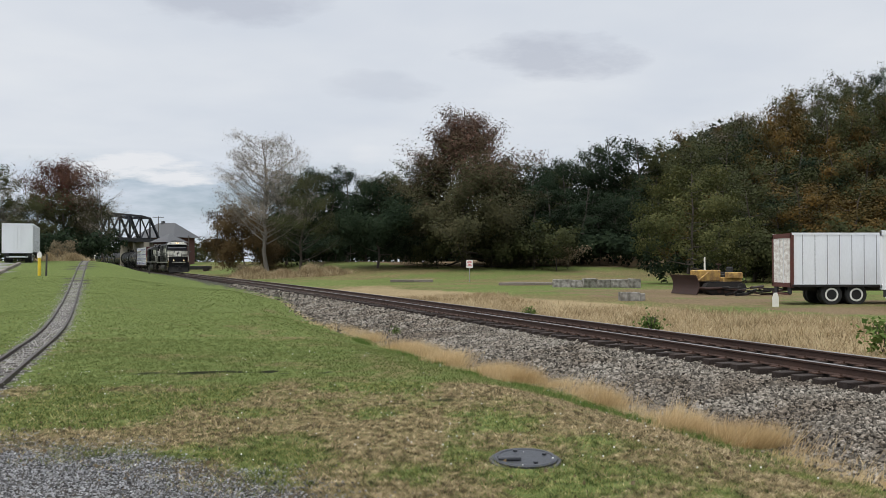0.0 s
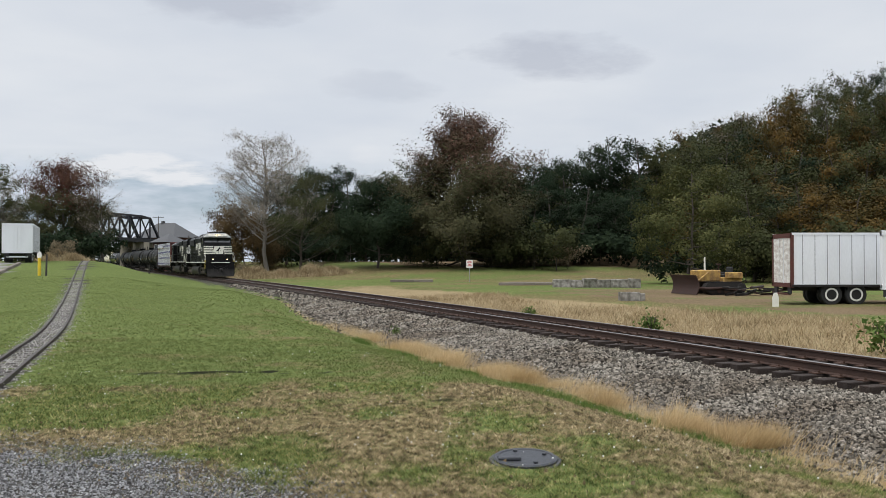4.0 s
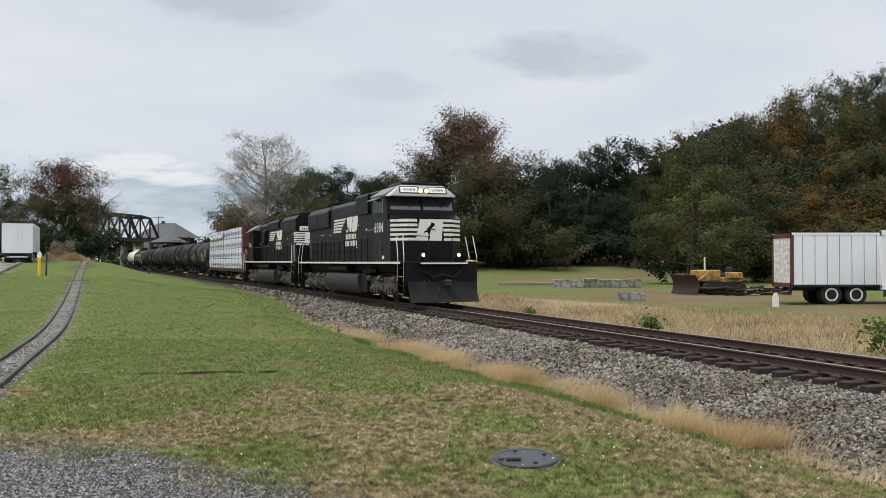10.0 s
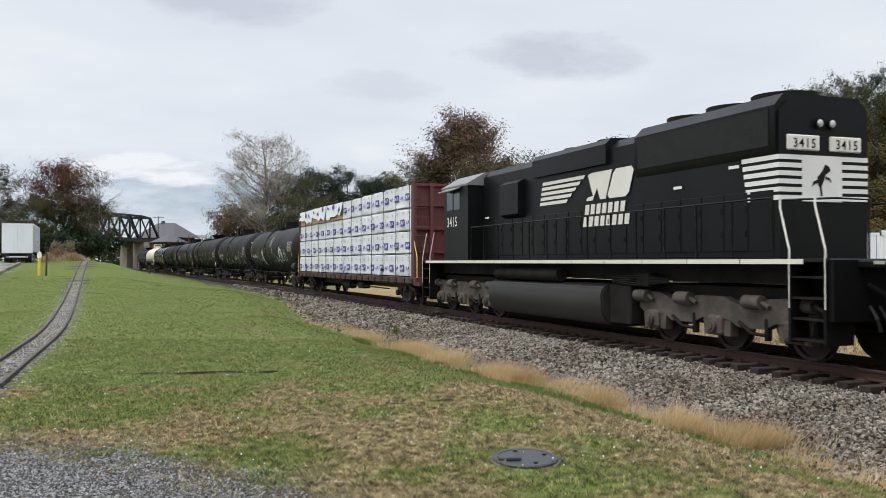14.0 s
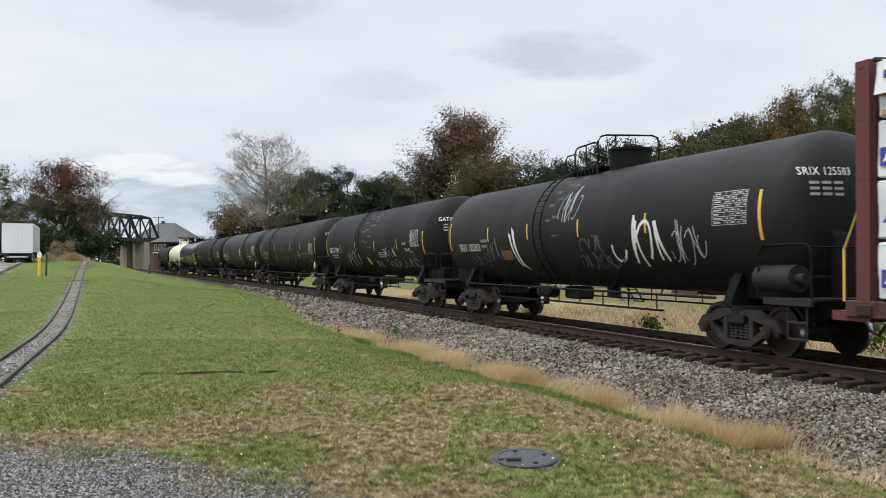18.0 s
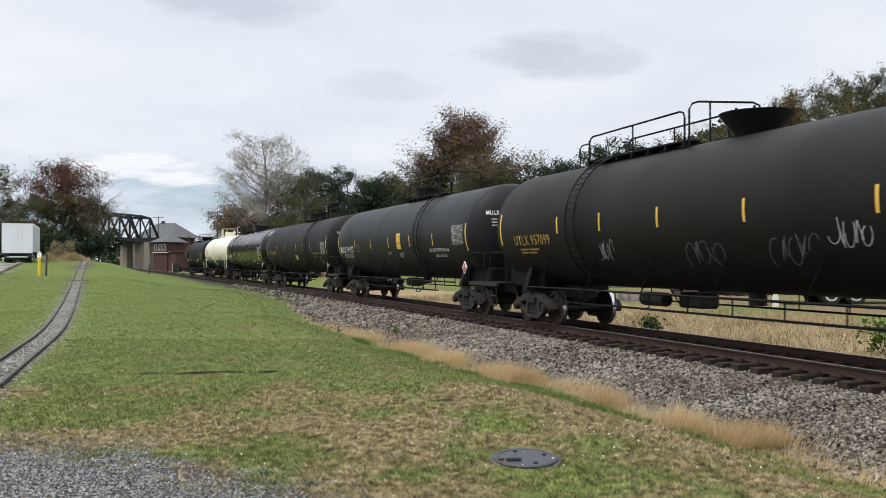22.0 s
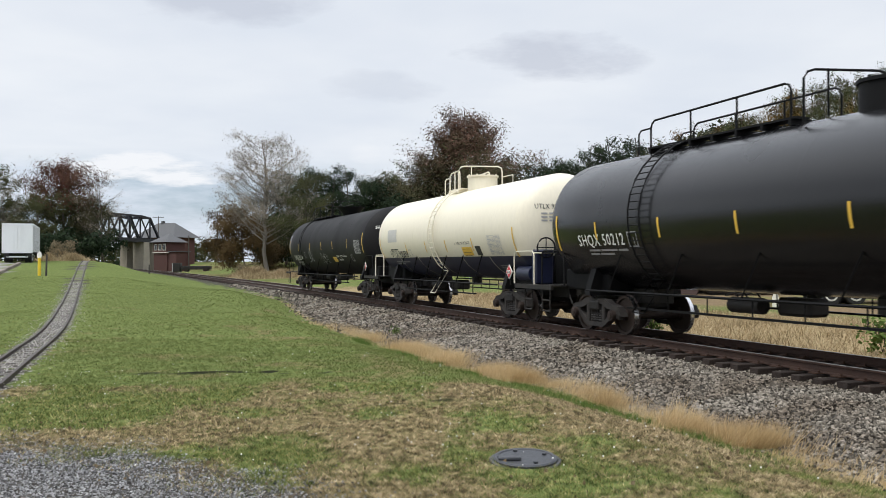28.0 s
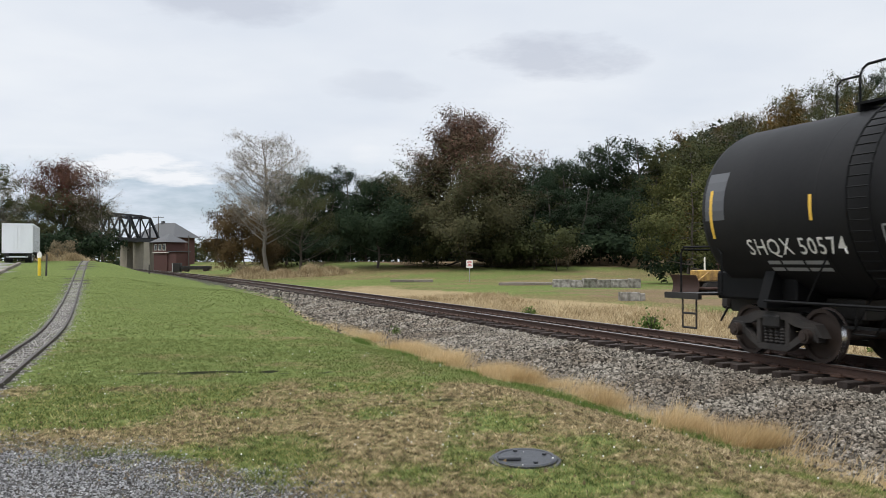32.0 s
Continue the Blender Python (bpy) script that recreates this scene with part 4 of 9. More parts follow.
    # dark wood behind the field
    for px in range(500, 770, 30):
        wood(0 if rnd.random() < 0.6 else 1, px + rnd.uniform(-8, 8), 165 + rnd.uniform(-6, 12), rnd.uniform(0.9, 1.06), 1.1)
    for px, k, sc in ((735, 1, 0.98), (785, 0, 0.95), (830, 0, 0.9), (868, 1, 0.95), (905, 0, 0.98), (945, 0, 0.9), (1000, 0, 0.95), (1045, 0, 1.04), (1090, 0, 1.1), (1130, 0, 1.06), (1170, 1, 1.0), (1210, 1, 1.02)):
        wood(k, px, 150 + rnd.uniform(-4, 10), sc * 1.09, 1.05)
    for px in range(860, 1060, 24):
        wood(px % 5 % 2, px, 170 + rnd.uniform(-4, 8), rnd.uniform(0.98, 1.12), 1.2)
    for px in range(880, 1200, 30):
        wood(0, px, 138 + rnd.uniform(-3, 4), rnd.uniform(0.5, 0.7), 1.3)
    for px in range(490, 760, 26):
        wood(5, px, 150 + rnd.uniform(-4, 4), rnd.uniform(0.8, 1.2))
    for px in range(870, 1330, 24):
        wood(5, px, 132 + rnd.uniform(-3, 4) - 0.1 * max(0, px - 1100), rnd.uniform(0.8, 1.2))
    # the hill: its crest rises towards the right of the line
    def crest(px):
        return float(np.interp(px, [1180, 1225, 1280, 1370, 1430, 1473, 1508, 1570, 1700], [15.6, 17.0, 18.8, 20.4, 20.8, 21.5, 22.8, 23.4, 24.0])) * 1.22
    for row, depth in enumerate((98, 112, 128, 148, 172)):
        for px in range(1230 if row else 1330, 1690, 44):
            d = depth + rnd.uniform(-5, 5)
            q = px + rnd.uniform(-18, 18)
            x = (q - 784) / 1568 * d
            top = crest(q) * (0.6, 0.76, 1.0, 1.0, 1.05)[row] * rnd.uniform(0.88, 1.02) * d / 120
            k = rnd.choice((1, 2, 2, 1, 0))
            sc = max(0.5, (top - gz(x, d)) / (20, 19, 17)[k])
            wood(k, q, d, sc, min(1.25, 1.0 / sc))
    for px in range(1320, 1700, 30):
        wood(rnd.choice((3, 4, 5)), px, 90 + rnd.uniform(-3, 3), rnd.uniform(0.7, 1.2))
    for px in (1280, 1318, 1345, 1372, 1400, 1428, 1455):
        wood(6, px, 168, rnd.uniform(1.12, 1.26), 1.2)
    # the camera's side of the line, behind the lot and the bridge
    for px, d, sc, k in ((10, 135, 0.62, 1), (40, 150, 0.66, 0), (72, 132, 0.6, 1), (150, 165, 0.75, 0), (165, 190, 0.8, 1), (120, 175, 0.8, 0), (-30, 140, 0.9, 1), (-80, 140, 0.9, 0), (140, 140, 0.45, 1), (205, 290, 0.6, 0), (230, 300, 0.4, 0), (370, 250, 0.38, 1), (385, 270, 0.42, 1), (345, 330, 0.35, 0), (320, 340, 0.35, 0), (300, 350, 0.3, 1), (415, 260, 0.5, 2)):
        wood(k, px, d, sc, 1.2)
    for px in range(-60, 200, 24):
        wood(5 if px % 48 else 3, px, 128 + rnd.uniform(-4, 8), rnd.uniform(0.7, 1.1))
    wood(6, -2, 118, 0.85, 1.2)
    for px, d, sc, k in ((985, 122, 1.25, 3), (1005, 124, 0.9, 4), (945, 124, 1.2, 3), (905, 126, 1.0, 3), (870, 126, 0.9, 3), (775, 124, 0.8, 3), (750, 128, 0.7, 5), (110, 112, 0.7, 4), (452, 128, 0.5, 4), (560, 126, 0.45, 4), (430, 134, 0.5, 4), (1310, 96, 0.9, 3), (1180, 90, 0.6, 5), (1260, 88, 0.5, 5)):
        wood(k, px, d, sc)


# ---- the train ----
# local space of a car: x forward, y to the left (away from the camera), z up from the rail; origin at its middle
SPEED, SLOW = 10.711, -0.0251
ROLLING = []  # (wheelset, radius, place on its truck, phase)
CARS = []  # (thing, place of its middle at 20 s, truck spacing)

M_STEEL = surf("dirty_black_steel", (0.014, 0.013, 0.0125), 0.65, 0.2, 0.5, 2, 30, 0.2, col2=(0.03, 0.024, 0.019))
M_TRUCK = surf("truck_steel", (0.016, 0.014, 0.0135), 0.75, 0.1, 0.6, 3, 30, 0.25, col2=(0.034, 0.028, 0.024))
M_WHEEL = surf("wheel_rust", (0.045, 0.031, 0.025), 0.7, 0.4, 0.5, 4, 40, 0.2)
M_TREAD = surf("wheel_tread", (0.6, 0.6, 0.62), 0.25, 1.0, 0.15, 3, 40, 0.02)
M_BLACK = surf("black_paint", (0.007, 0.007, 0.008), 0.45, 0, 0.4, 0.8, 25, 0.04, col2=(0.03, 0.029, 0.03), spec=0.5)
M_WHITE = surf("white_paint", (0.78, 0.77, 0.73), 0.55, 0, 0.12, 2, 30, 0.03)
M_YELLOW = surf("yellow_reflector", (0.72, 0.45, 0.06), 0.5, 0, 0.15, 2, 30, 0.03)
M_GREY = surf("grey_decal", (0.32, 0.32, 0.32), 0.6, 0, 0.2, 3, 30, 0.03)
M_TABLE = surf("pale_stencil", (0.45, 0.45, 0.45), 0.6, 0, 0.2, 3, 30, 0.03)
M_RED = surf("red_placard", (0.55, 0.05, 0.06), 0.5, 0, 0.15, 3, 30, 0.02)
M_RUBBER = surf("rubber", (0.02, 0.02, 0.02), 0.85, 0, 0.4, 4, 40, 0.2)
M_GLASS = surf("dark_glass", (0.02, 0.024, 0.028), 0.08, 0, 0.1, 2, 20, 0.0, spec=0.9)


M_RAILING = surf("black_railing", (0.006, 0.006, 0.0065), 0.6, 0, 0.3, 3, 30, 0.03, spec=0.15)


def wheel_mesh(r):
    bm = B()
    lathe(bm, [(-0.07, 0.0), (-0.07, 0.12), (-0.02, 0.14), (-0.015, r * 0.82), (-0.06, r * 0.86), (-0.065, r), (0.045, r + 0.003), (0.055, r + 0.028), (0.075, r + 0.022), (0.078, r * 0.84), (0.03, r * 0.8), (0.035, 0.16), (0.1, 0.13), (0.1, 0.0)], "Y", 32)
    for f in bm.faces:
        c = f.calc_center_median()
        d = math.hypot(c.x, c.z)
        f.material_index = 1 if d > r * 0.97 and -0.07 < c.y < 0.05 else 0
    return done("wheel", bm, [M_WHEEL, M_TREAD], 0.5)


WHEELS = {0.457: wheel_mesh(0.457), 0.508: wheel_mesh(0.508)}


def axle_mesh():
    bm = B()
    rod(bm, (0, -1.1, 0), (0, 1.1, 0), 0.085, 14)
    for y in (-1, 1):
        box(bm, (0.0, y * 0.45, 0.0), (0.1, 0.03, 0.03))
    return done("axle", bm, M_WHEEL, 0.5)


AXLE = axle_mesh()


def wheelset(truck, x, r, phase):
    """An axle with its two wheels: one turning part of a truck."""
    ax = new("wheelset", AXLE)
    ax.parent = truck
    ax.location = (x, 0, r)
    ROLLING.append((ax, r, (x, 0, r), phase))
    for side in (-1, 1):
        w = new("wheel", WHEELS[r])
        w.parent = ax
        w.matrix_local = Matrix.Translation((0, side * 0.7525, 0)) @ Matrix.Rotation(math.pi if side < 0 else 0, 4, "Z") @ Matrix.Rotation(math.pi, 4, "Z")
    return ax


SIDEFRAME = [(-1.22, 0.55), (-1.22, 0.40), (-1.12, 0.30), (-0.92, 0.34), (-0.62, 0.25), (-0.34, 0.14), (0.34, 0.14), (0.62, 0.25), (0.92, 0.34), (1.12, 0.30), (1.22, 0.40), (1.22, 0.55), (1.05, 0.66), (0.70, 0.70), (0.45, 0.80), (-0.45, 0.80), (-0.70, 0.70), (-1.05, 0.66)]


def freight_truck(car, x, rnd):
    """A three-piece truck: side frames, springs, bolster, two wheelsets, brake beams."""
    t = new("truck")
    t.empty_display_size = 0.2
    t.parent = car
    t.location = (x, 0, 0)
    for side in (-1, 1):
        y = side * 1.0
        bm = B()
        # the two openings beside the springs are left between upper and lower members
        prism(bm, [(-1.22, 0.44), (-1.05, 0.66), (-0.70, 0.72), (-0.45, 0.82), (0.45, 0.82), (0.70, 0.72), (1.05, 0.66), (1.22, 0.44), (1.12, 0.46), (0.9, 0.56), (0.55, 0.60), (0.30, 0.70), (-0.30, 0.70), (-0.55, 0.60), (-0.9, 0.56), (-1.12, 0.46)], y - 0.09, y + 0.09)
        prism(bm, [(-1.1, 0.52), (-1.1, 0.36), (-0.8, 0.40), (-0.36, 0.15), (0.36, 0.15), (0.8, 0.40), (1.1, 0.36), (1.1, 0.52), (0.75, 0.52), (0.34, 0.26), (-0.34, 0.26), (-0.75, 0.52)], y - 0.08, y + 0.08)
        for a in (-0.36, 0.36):
            box(bm, (a, y, 0.48), (0.12, 0.17, 0.5), 0.02)
        for a in (-0.89, 0.89):
            box(bm, (a, y, 0.50), (0.34, 0.2, 0.26), 0.03)
        part("side_frame", bm, M_TRUCK, t)
        for a in (-0.2, -0.07, 0.07, 0.2):
            bm = B()
            lathe(bm, [(0.27 + 0.0275 * k, 0.06 if k % 2 else 0.045) for k in range(12)], "Z", 10, (a, y + side * 0.02, 0))
            part("spring", bm, M_TRUCK, t)
        for a in (-0.89, 0.89):
            bm = B()
            rod(bm, (a, y + side * 0.08, 0.457), (a, y + side * 0.2, 0.457), 0.12, 14)
            rod(bm, (a, y + side * 0.2, 0.457), (a, y + side * 0.225, 0.457), 0.075, 10)
            part("bearing_cap", bm, M_WHEEL, t)
    bm = B()
    box(bm, (0, 0, 0.66), (0.42, 2.3, 0.24), 0.04)
    part("bolster", bm, M_STEEL, t)
    bm = B()
    for a in (-0.38, 0.38):
        box(bm, (a, 0, 0.36), (0.08, 1.5, 0.1), 0.01)
        for side in (-1, 1):
            box(bm, (a + (0.04 if a > 0 else -0.04), side * 0.75, 0.42), (0.06, 0.1, 0.3), 0.01)
    part("brake_beam", bm, M_STEEL, t)
    for a in (-0.89, 0.89):
        wheelset(t, a, 0.457, rnd.uniform(0, 6.28))
    return t


def coupler(car, x, d):
    bm = B()
    box(bm, (x - d * 0.25, 0, 0.88), (0.6, 0.16, 0.17), 0.02)
    box(bm, (x - d * 0.02, 0.03 * d, 0.88), (0.26, 0.3, 0.28), 0.05)
    tube(bm, [(x - d * 0.3, -0.3, 0.8), (x - d * 0.1, -0.3, 0.55), (x, -0.25, 0.5)], 0.025)
    return part("coupler", bm, M_STEEL, car)


def text_mesh(words, size, mat):
    cu = bpy.data.curves.new("lettering", "FONT")
    cu.body, cu.size, cu.offset, cu.space_character = words, size, 0.006 * size, 1.12
    cu.resolution_u = 2
    ob = bpy.data.objects.new("lettering", cu)
    scene.collection.objects.link(ob)
    dg = bpy.context.evaluated_depsgraph_get()
    me = bpy.data.meshes.new_from_object(ob.evaluated_get(dg))
    bpy.data.objects.remove(ob)
    bpy.data.curves.remove(cu)
    me.materials.clear()
    me.materials.append(mat)
    return me


def on_tank(me, R, zc, off=0.006):
    """Wrap a flat mesh (x along, y up from the middle line) onto the camera's side of a tank."""
    for v in me.vertices:
        x, h = v.co.x, v.co.y
        a = h / R
        v.co = (-0.0 + x, -(R + off) * math.cos(a), zc + (R + off) * math.sin(a))
    me.update()
    return me


def decal(car, name, shape, R, zc, mat, label="", off=0.006):
    """A painted mark on the tank: shape is a list of outlines in (x, height round the shell)."""
    bm = B()
    for poly in shape:
        vs = [bm.verts.new((p[0], p[1], 0)) for p in poly]
        bm.faces.new(vs)
    bmesh.ops.triangulate(bm, faces=bm.faces)
    long = [e for e in bm.edges if abs(e.verts[0].co.y - e.verts[1].co.y) > 0.25]
    if long:
        bmesh.ops.subdivide_edges(bm, edges=long, cuts=4)
    bmesh.ops.recalc_face_normals(bm, faces=bm.faces)
    me = done(name, bm, mat)
    on_tank(me, R, zc, off)
    return part(name, me, None, car, label)


def rect(x, h, w, t):
    return [(x - w / 2, h - t / 2), (x + w / 2, h - t / 2), (x + w / 2, h + t / 2), (x - w / 2, h + t / 2)]


def letters(car, words, x, z, width, R, zc, mat, high=None):
    """Words that read from the camera's side, from x on, drawn to a width, standing at height z."""
    me = text_mesh(words, 1.0, mat)
    w = max(v.co.x for v in me.vertices)
    k = width / w
    up = (high / 0.69) if high else k * 1.15
    h = R * math.asin(max(-0.95, min(0.95, (z - zc) / R)))
    for v in me.vertices:
        v.co = (x + v.co.x * k, h + v.co.y * up - up * 0.35, 0)
    on_tank(me, R, zc)
    return part("lettering", me, None, car)


def bars(x, h, widths, t, gap, row):
    """Small writing that cannot be read: rows of bars."""
    out = []
    for i, ws in enumerate(widths):
        a = x
        for w in ws:
            out.append(rect(a + w / 2, h - i * row, w, t))
            a += w + gap
    return out


def scrawl(rnd, x, h, w, t, n, pen=0.05):
    """A spray-paint tag of looping strokes that spells nothing."""
    out = []
    n = max(3, int(n * 0.85))
    for i in range(n):
        cx, cy = x + w * (i + 0.5) / n, h + rnd.uniform(-0.1, 0.1) * t
        a0, turn = rnd.uniform(0, 6.28), rnd.choice((-1, 1)) * rnd.uniform(2.5, 5.5)
        rx, ry = w / n * rnd.uniform(0.5, 0.8), t * rnd.uniform(0.3, 0.5)
        pts = [(cx + rx * math.cos(a0 + turn * k / 9) + 0.3 * ry * math.sin(a0 + turn * k / 9), cy + ry * math.sin(a0 + turn * k / 9)) for k in range(10)]
        if i % 2:
            pts = [(cx + rx * rnd.uniform(-1, 1), cy + ry * (1.3 if k % 2 else -1.2) * rnd.uniform(0.5, 1)) for k in range(rnd.randint(3, 6))]
        for (x0, y0), (x1, y1) in zip(pts, pts[1:]):
            d = math.hypot(x1 - x0, y1 - y0) + 1e-6
            nx, ny = -(y1 - y0) / d * pen * 0.34, (x1 - x0) / d * pen * 0.34
            out.append([(x0 + nx, y0 + ny), (x1 + nx, y1 + ny), (x1 - nx, y1 - ny), (x0 - nx, y0 - ny)])
    return out


def tank_car(label, length, R, zc, tank_len, paint, truck_span, railing, seed, under=None, long_rack=True, ladder_x=0.0, man=0.5, hoops=((-1.4, 2.6),), bowl=False, across=-0.8):
    """A tank car: shell with dished heads, sill stubs, saddles, top platform with rails, ladder, trucks."""
    rnd = random.Random(seed)
    car = thing("tank_car", label, "tank car", "cars of the train")
    half = tank_len / 2
    bm = B()
    head = [(half - 0.62 + 0.62 * math.cos(math.pi / 2 * k / 8), R * math.sin(math.pi / 2 * k / 8)) for k in range(9)]
    cuts = [half - 0.62 - (2 * half - 1.24) * k / 12 for k in range(1, 12)]
    prof = head + [(c, R) for c in cuts] + [(-a, r) for a, r in head[::-1]]
    lathe(bm, prof, "X", 48, (0, 0, zc))
    if under:
        # a band of other paint round the belly
        cut = zc + under[1]
        bmesh.ops.bisect_plane(bm, geom=bm.verts[:] + bm.edges[:] + bm.faces[:], plane_co=(0, 0, cut), plane_no=(0, 0, 1))
        for f in bm.faces:
            if f.calc_center_median().z < cut:
                f.material_index = 1
    shell = part("tank", done("tank", bm, [paint, under[0]] if under else [paint], 0.7), None, car)
    # weld seams
    bm = B()
    for k in range(1, 6):
        x = -half + 0.62 + (2 * half - 1.24) * k / 6
        lathe(bm, [(x - 0.02, R), (x - 0.012, R + 0.002), (x + 0.012, R + 0.002), (x + 0.02, R)], "X", 48, (0, 0, zc))
    part("weld_seam", bm, paint, shell)
    # stub sills, saddles and end platforms
    for d in (-1, 1):
        bm = B()
        span(bm, d * (truck_span / 2 - 1.3), d * (length / 2 - 0.35), -0.28, 0.28, 0.72, 1.08, 0.02)
        part("stub_sill", bm, M_STEEL, car)
        bm = B()
        x = d * truck_span / 2
        prism(bm, [(-1.3, 0.9), (1.3, 0.9), (1.3, 0.98), (R * 0.7, zc - R * 0.70), (0.5, zc - R * 0.93), (-0.5, zc - R * 0.93), (-R * 0.7, zc - R * 0.70), (-1.3, 0.98)], x - 0.12, x + 0.12, "X")
        part("saddle", bm, M_RAILING, car)
        bm = B()
        span(bm, d * (half - 2.3), d * (half - 0.12), -0.95, 0.95, 1.0, zc - R * 0.72, 0.04)
        part("sill_pad", bm, M_RAILING, car)
        bm = B()
        prism(bm, [(half - 0.05, 1.05), (half + 0.04, 1.05), (half + 0.04, zc - R * 0.3), (half - 0.05, zc - R * 0.2)] if d > 0 else [(-half + 0.05, 1.05), (-half - 0.04, 1.05), (-half - 0.04, zc - R * 0.3), (-half + 0.05, zc - R * 0.2)], -0.55, 0.55)
        part("head_brace", bm, M_RAILING, car)
        bm = B()
        xe = d * (length / 2 - 0.55)
        span(bm, xe - 0.35, xe + 0.35, -1.45, 1.45, 1.06, 1.1)
        for y in (-1.45, 1.45):
            span(bm, xe - 0.75, xe + 0.38, y - 0.04, y + 0.04, 0.98, 1.1)
        part("end_platform", bm, M_STEEL, car)
        bm = B()
        for y in (-1.42, 1.42):
            # corner step and grab irons
            for x1 in (xe - 0.22, xe + 0.22):
                rod(bm, (x1, y, 1.0), (x1, y, 0.42), 0.02, 6)
            for z in (0.42, 0.7):
                rod(bm, (xe - 0.22, y, z), (xe + 0.22, y, z), 0.022, 6)
        part("corner_step", bm, M_STEEL, car)
        bm = B()
        xr = d * (half - 0.12)
        for y in (-1, 1):
            tube(bm, [(xr - d * 0.75, y * 1.4, 1.1), (xr - d * 0.75, y * 1.4, 1.85), (xr - d * 0.6, y * 1.4, 2.0), (xe + d * 0.2, y * 1.4, 2.0), (xe + d * 0.3, y * 1.4, 1.88), (xe + d * 0.3, y * 1.4, 1.1)], 0.022)
        tube(bm, [(xe + d * 0.3, -1.4, 1.95), (xe + d * 0.3, 1.4, 1.95)], 0.022)
        part("end_rail", bm, paint if railing == "pale" else M_RAILING, car)
        coupler(car, d * length / 2, d)
        freight_truck(car, d * truck_span / 2, rnd)
    # long side walkway rail under the shell
    bm = B()
    for y in (-1, 1):
        tube(bm, [(-truck_span / 2 + 0.2, y * 1.42, 1.03), (truck_span / 2 - 0.2, y * 1.42, 1.03)], 0.028)
        for k in range(6):
            x = -truck_span / 2 + 1.2 + (truck_span - 3.2) * k / 5
            rod(bm, (x, y * 1.42, 1.03), (x + 0.45, y * R * 0.86, zc - R * 0.5), 0.018, 5)
    part("side_rod", bm, M_RAILING, car)
    if long_rack:
        for y in (-1, 1):
            bm = B()
            span(bm, -truck_span / 2 + 2.0, truck_span / 2 - 2.0, y * 1.38 - 0.05, y * 1.38 + 0.05, 0.68, 0.72)
            for k in range(9):
                x = -truck_span / 2 + 2.2 + (truck_span - 4.4) * k / 8
                rod(bm, (x, y * 1.38, 0.7), (x, y * 1.38, 1.03), 0.016, 5)
            part("running_board", bm, M_RAILING, car)
    # bottom fittings
    bm = B()
    rod(bm, (0.4, 0, zc - R - 0.25), (0.4, 0, zc - R + 0.05), 0.18, 14)
    part("bottom_outlet", bm, M_STEEL, car)
    bm = B()
    box(bm, (-1.8, 0.2, 0.85), (0.9, 0.5, 0.35), 0.06)
    part("brake_valve", bm, M_STEEL, car)
    bm = B()
    rod(bm, (-3.2, -0.3, 0.85), (-2.3, -0.3, 0.85), 0.16, 12)
    part("brake_cylinder", bm, M_STEEL, car)
    # top: manway, platform, rails
    pm = paint if railing == "pale" else M_RAILING
    zt = zc + R
    bm = B()
    if bowl:
        lathe(bm, [(zt - 0.1, 0.42), (zt + 0.05, 0.45), (zt + 0.36, 0.72), (zt + 0.42, 0.74), (zt + 0.44, 0.0)], "Z", 24, (man, 0, 0))
    else:
        rod(bm, (man, 0, zt - 0.1), (man, 0, zt + 0.40), 0.52, 24)
        rod(bm, (man, 0, zt + 0.40), (man, 0, zt + 0.46), 0.56, 24)
    for k in range(8):
        q = k * math.pi / 4
        rod(bm, (man + 0.5 * math.cos(q), 0.5 * math.sin(q), zt + 0.36), (man + 0.5 * math.cos(q), 0.5 * math.sin(q), zt + 0.5), 0.03, 6)
    part("manway", bm, pm, car)
    lo, hi = min(r[0] for r in hoops), max(r[1] for r in hoops)
    bm = B()
    for y in (-0.42, 0.42):
        span(bm, lo - 0.1, hi + 0.1, y - 0.17, y + 0.17, zt + 0.03, zt + 0.07)
    for k in range(7):
        x = lo + (hi - lo) * k / 6
        span(bm, x - 0.03, x + 0.03, -0.62, 0.62, zt - 0.08, zt + 0.03)
    part("platform", bm, pm, car)
    for x0, x1 in hoops:
        for y in (-0.58, 0.58):
            bm = B()
            tube(bm, [(x0, y, zt - 0.1), (x0, y, zt + 0.5), (x0 + 0.05, y, zt + 0.6), (x0 + 0.16, y, zt + 0.66), (x1 - 0.16, y, zt + 0.7), (x1 - 0.05, y, zt + 0.66), (x1, y, zt + 0.54), (x1, y, zt - 0.1)], 0.023)
            k = max(2, int((x1 - x0) / 1.5))
            for j in range(1, k):
                x = x0 + (x1 - x0) * j / k
                rod(bm, (x, y, zt - 0.06), (x, y, zt + 0.68), 0.022, 6)
            tube(bm, [(x0 - 0.5, y, zt - 0.06), (x0 - 0.5, y, zt + 0.42), (x0 - 0.4, y, zt + 0.5), (x0, y, zt + 0.5)], 0.02)
            part("platform_rail", bm, pm, car)
    # the hoop across the platform beside the manway
    bm = B()
    tube(bm, [(across, -0.75, zt - 0.15), (across, -0.75, zt + 0.66), (across + 0.02, -0.68, zt + 0.78), (across + 0.05, -0.55, zt + 0.82), (across + 0.35, 0.6, zt + 0.82), (across + 0.4, 0.72, zt + 0.76), (across + 0.4, 0.75, zt + 0.62), (across + 0.4, 0.75, zt - 0.15)], 0.024)
    rod(bm, (across + 0.1, -0.3, zt), (across + 0.1, -0.3, zt + 0.82), 0.022, 6)
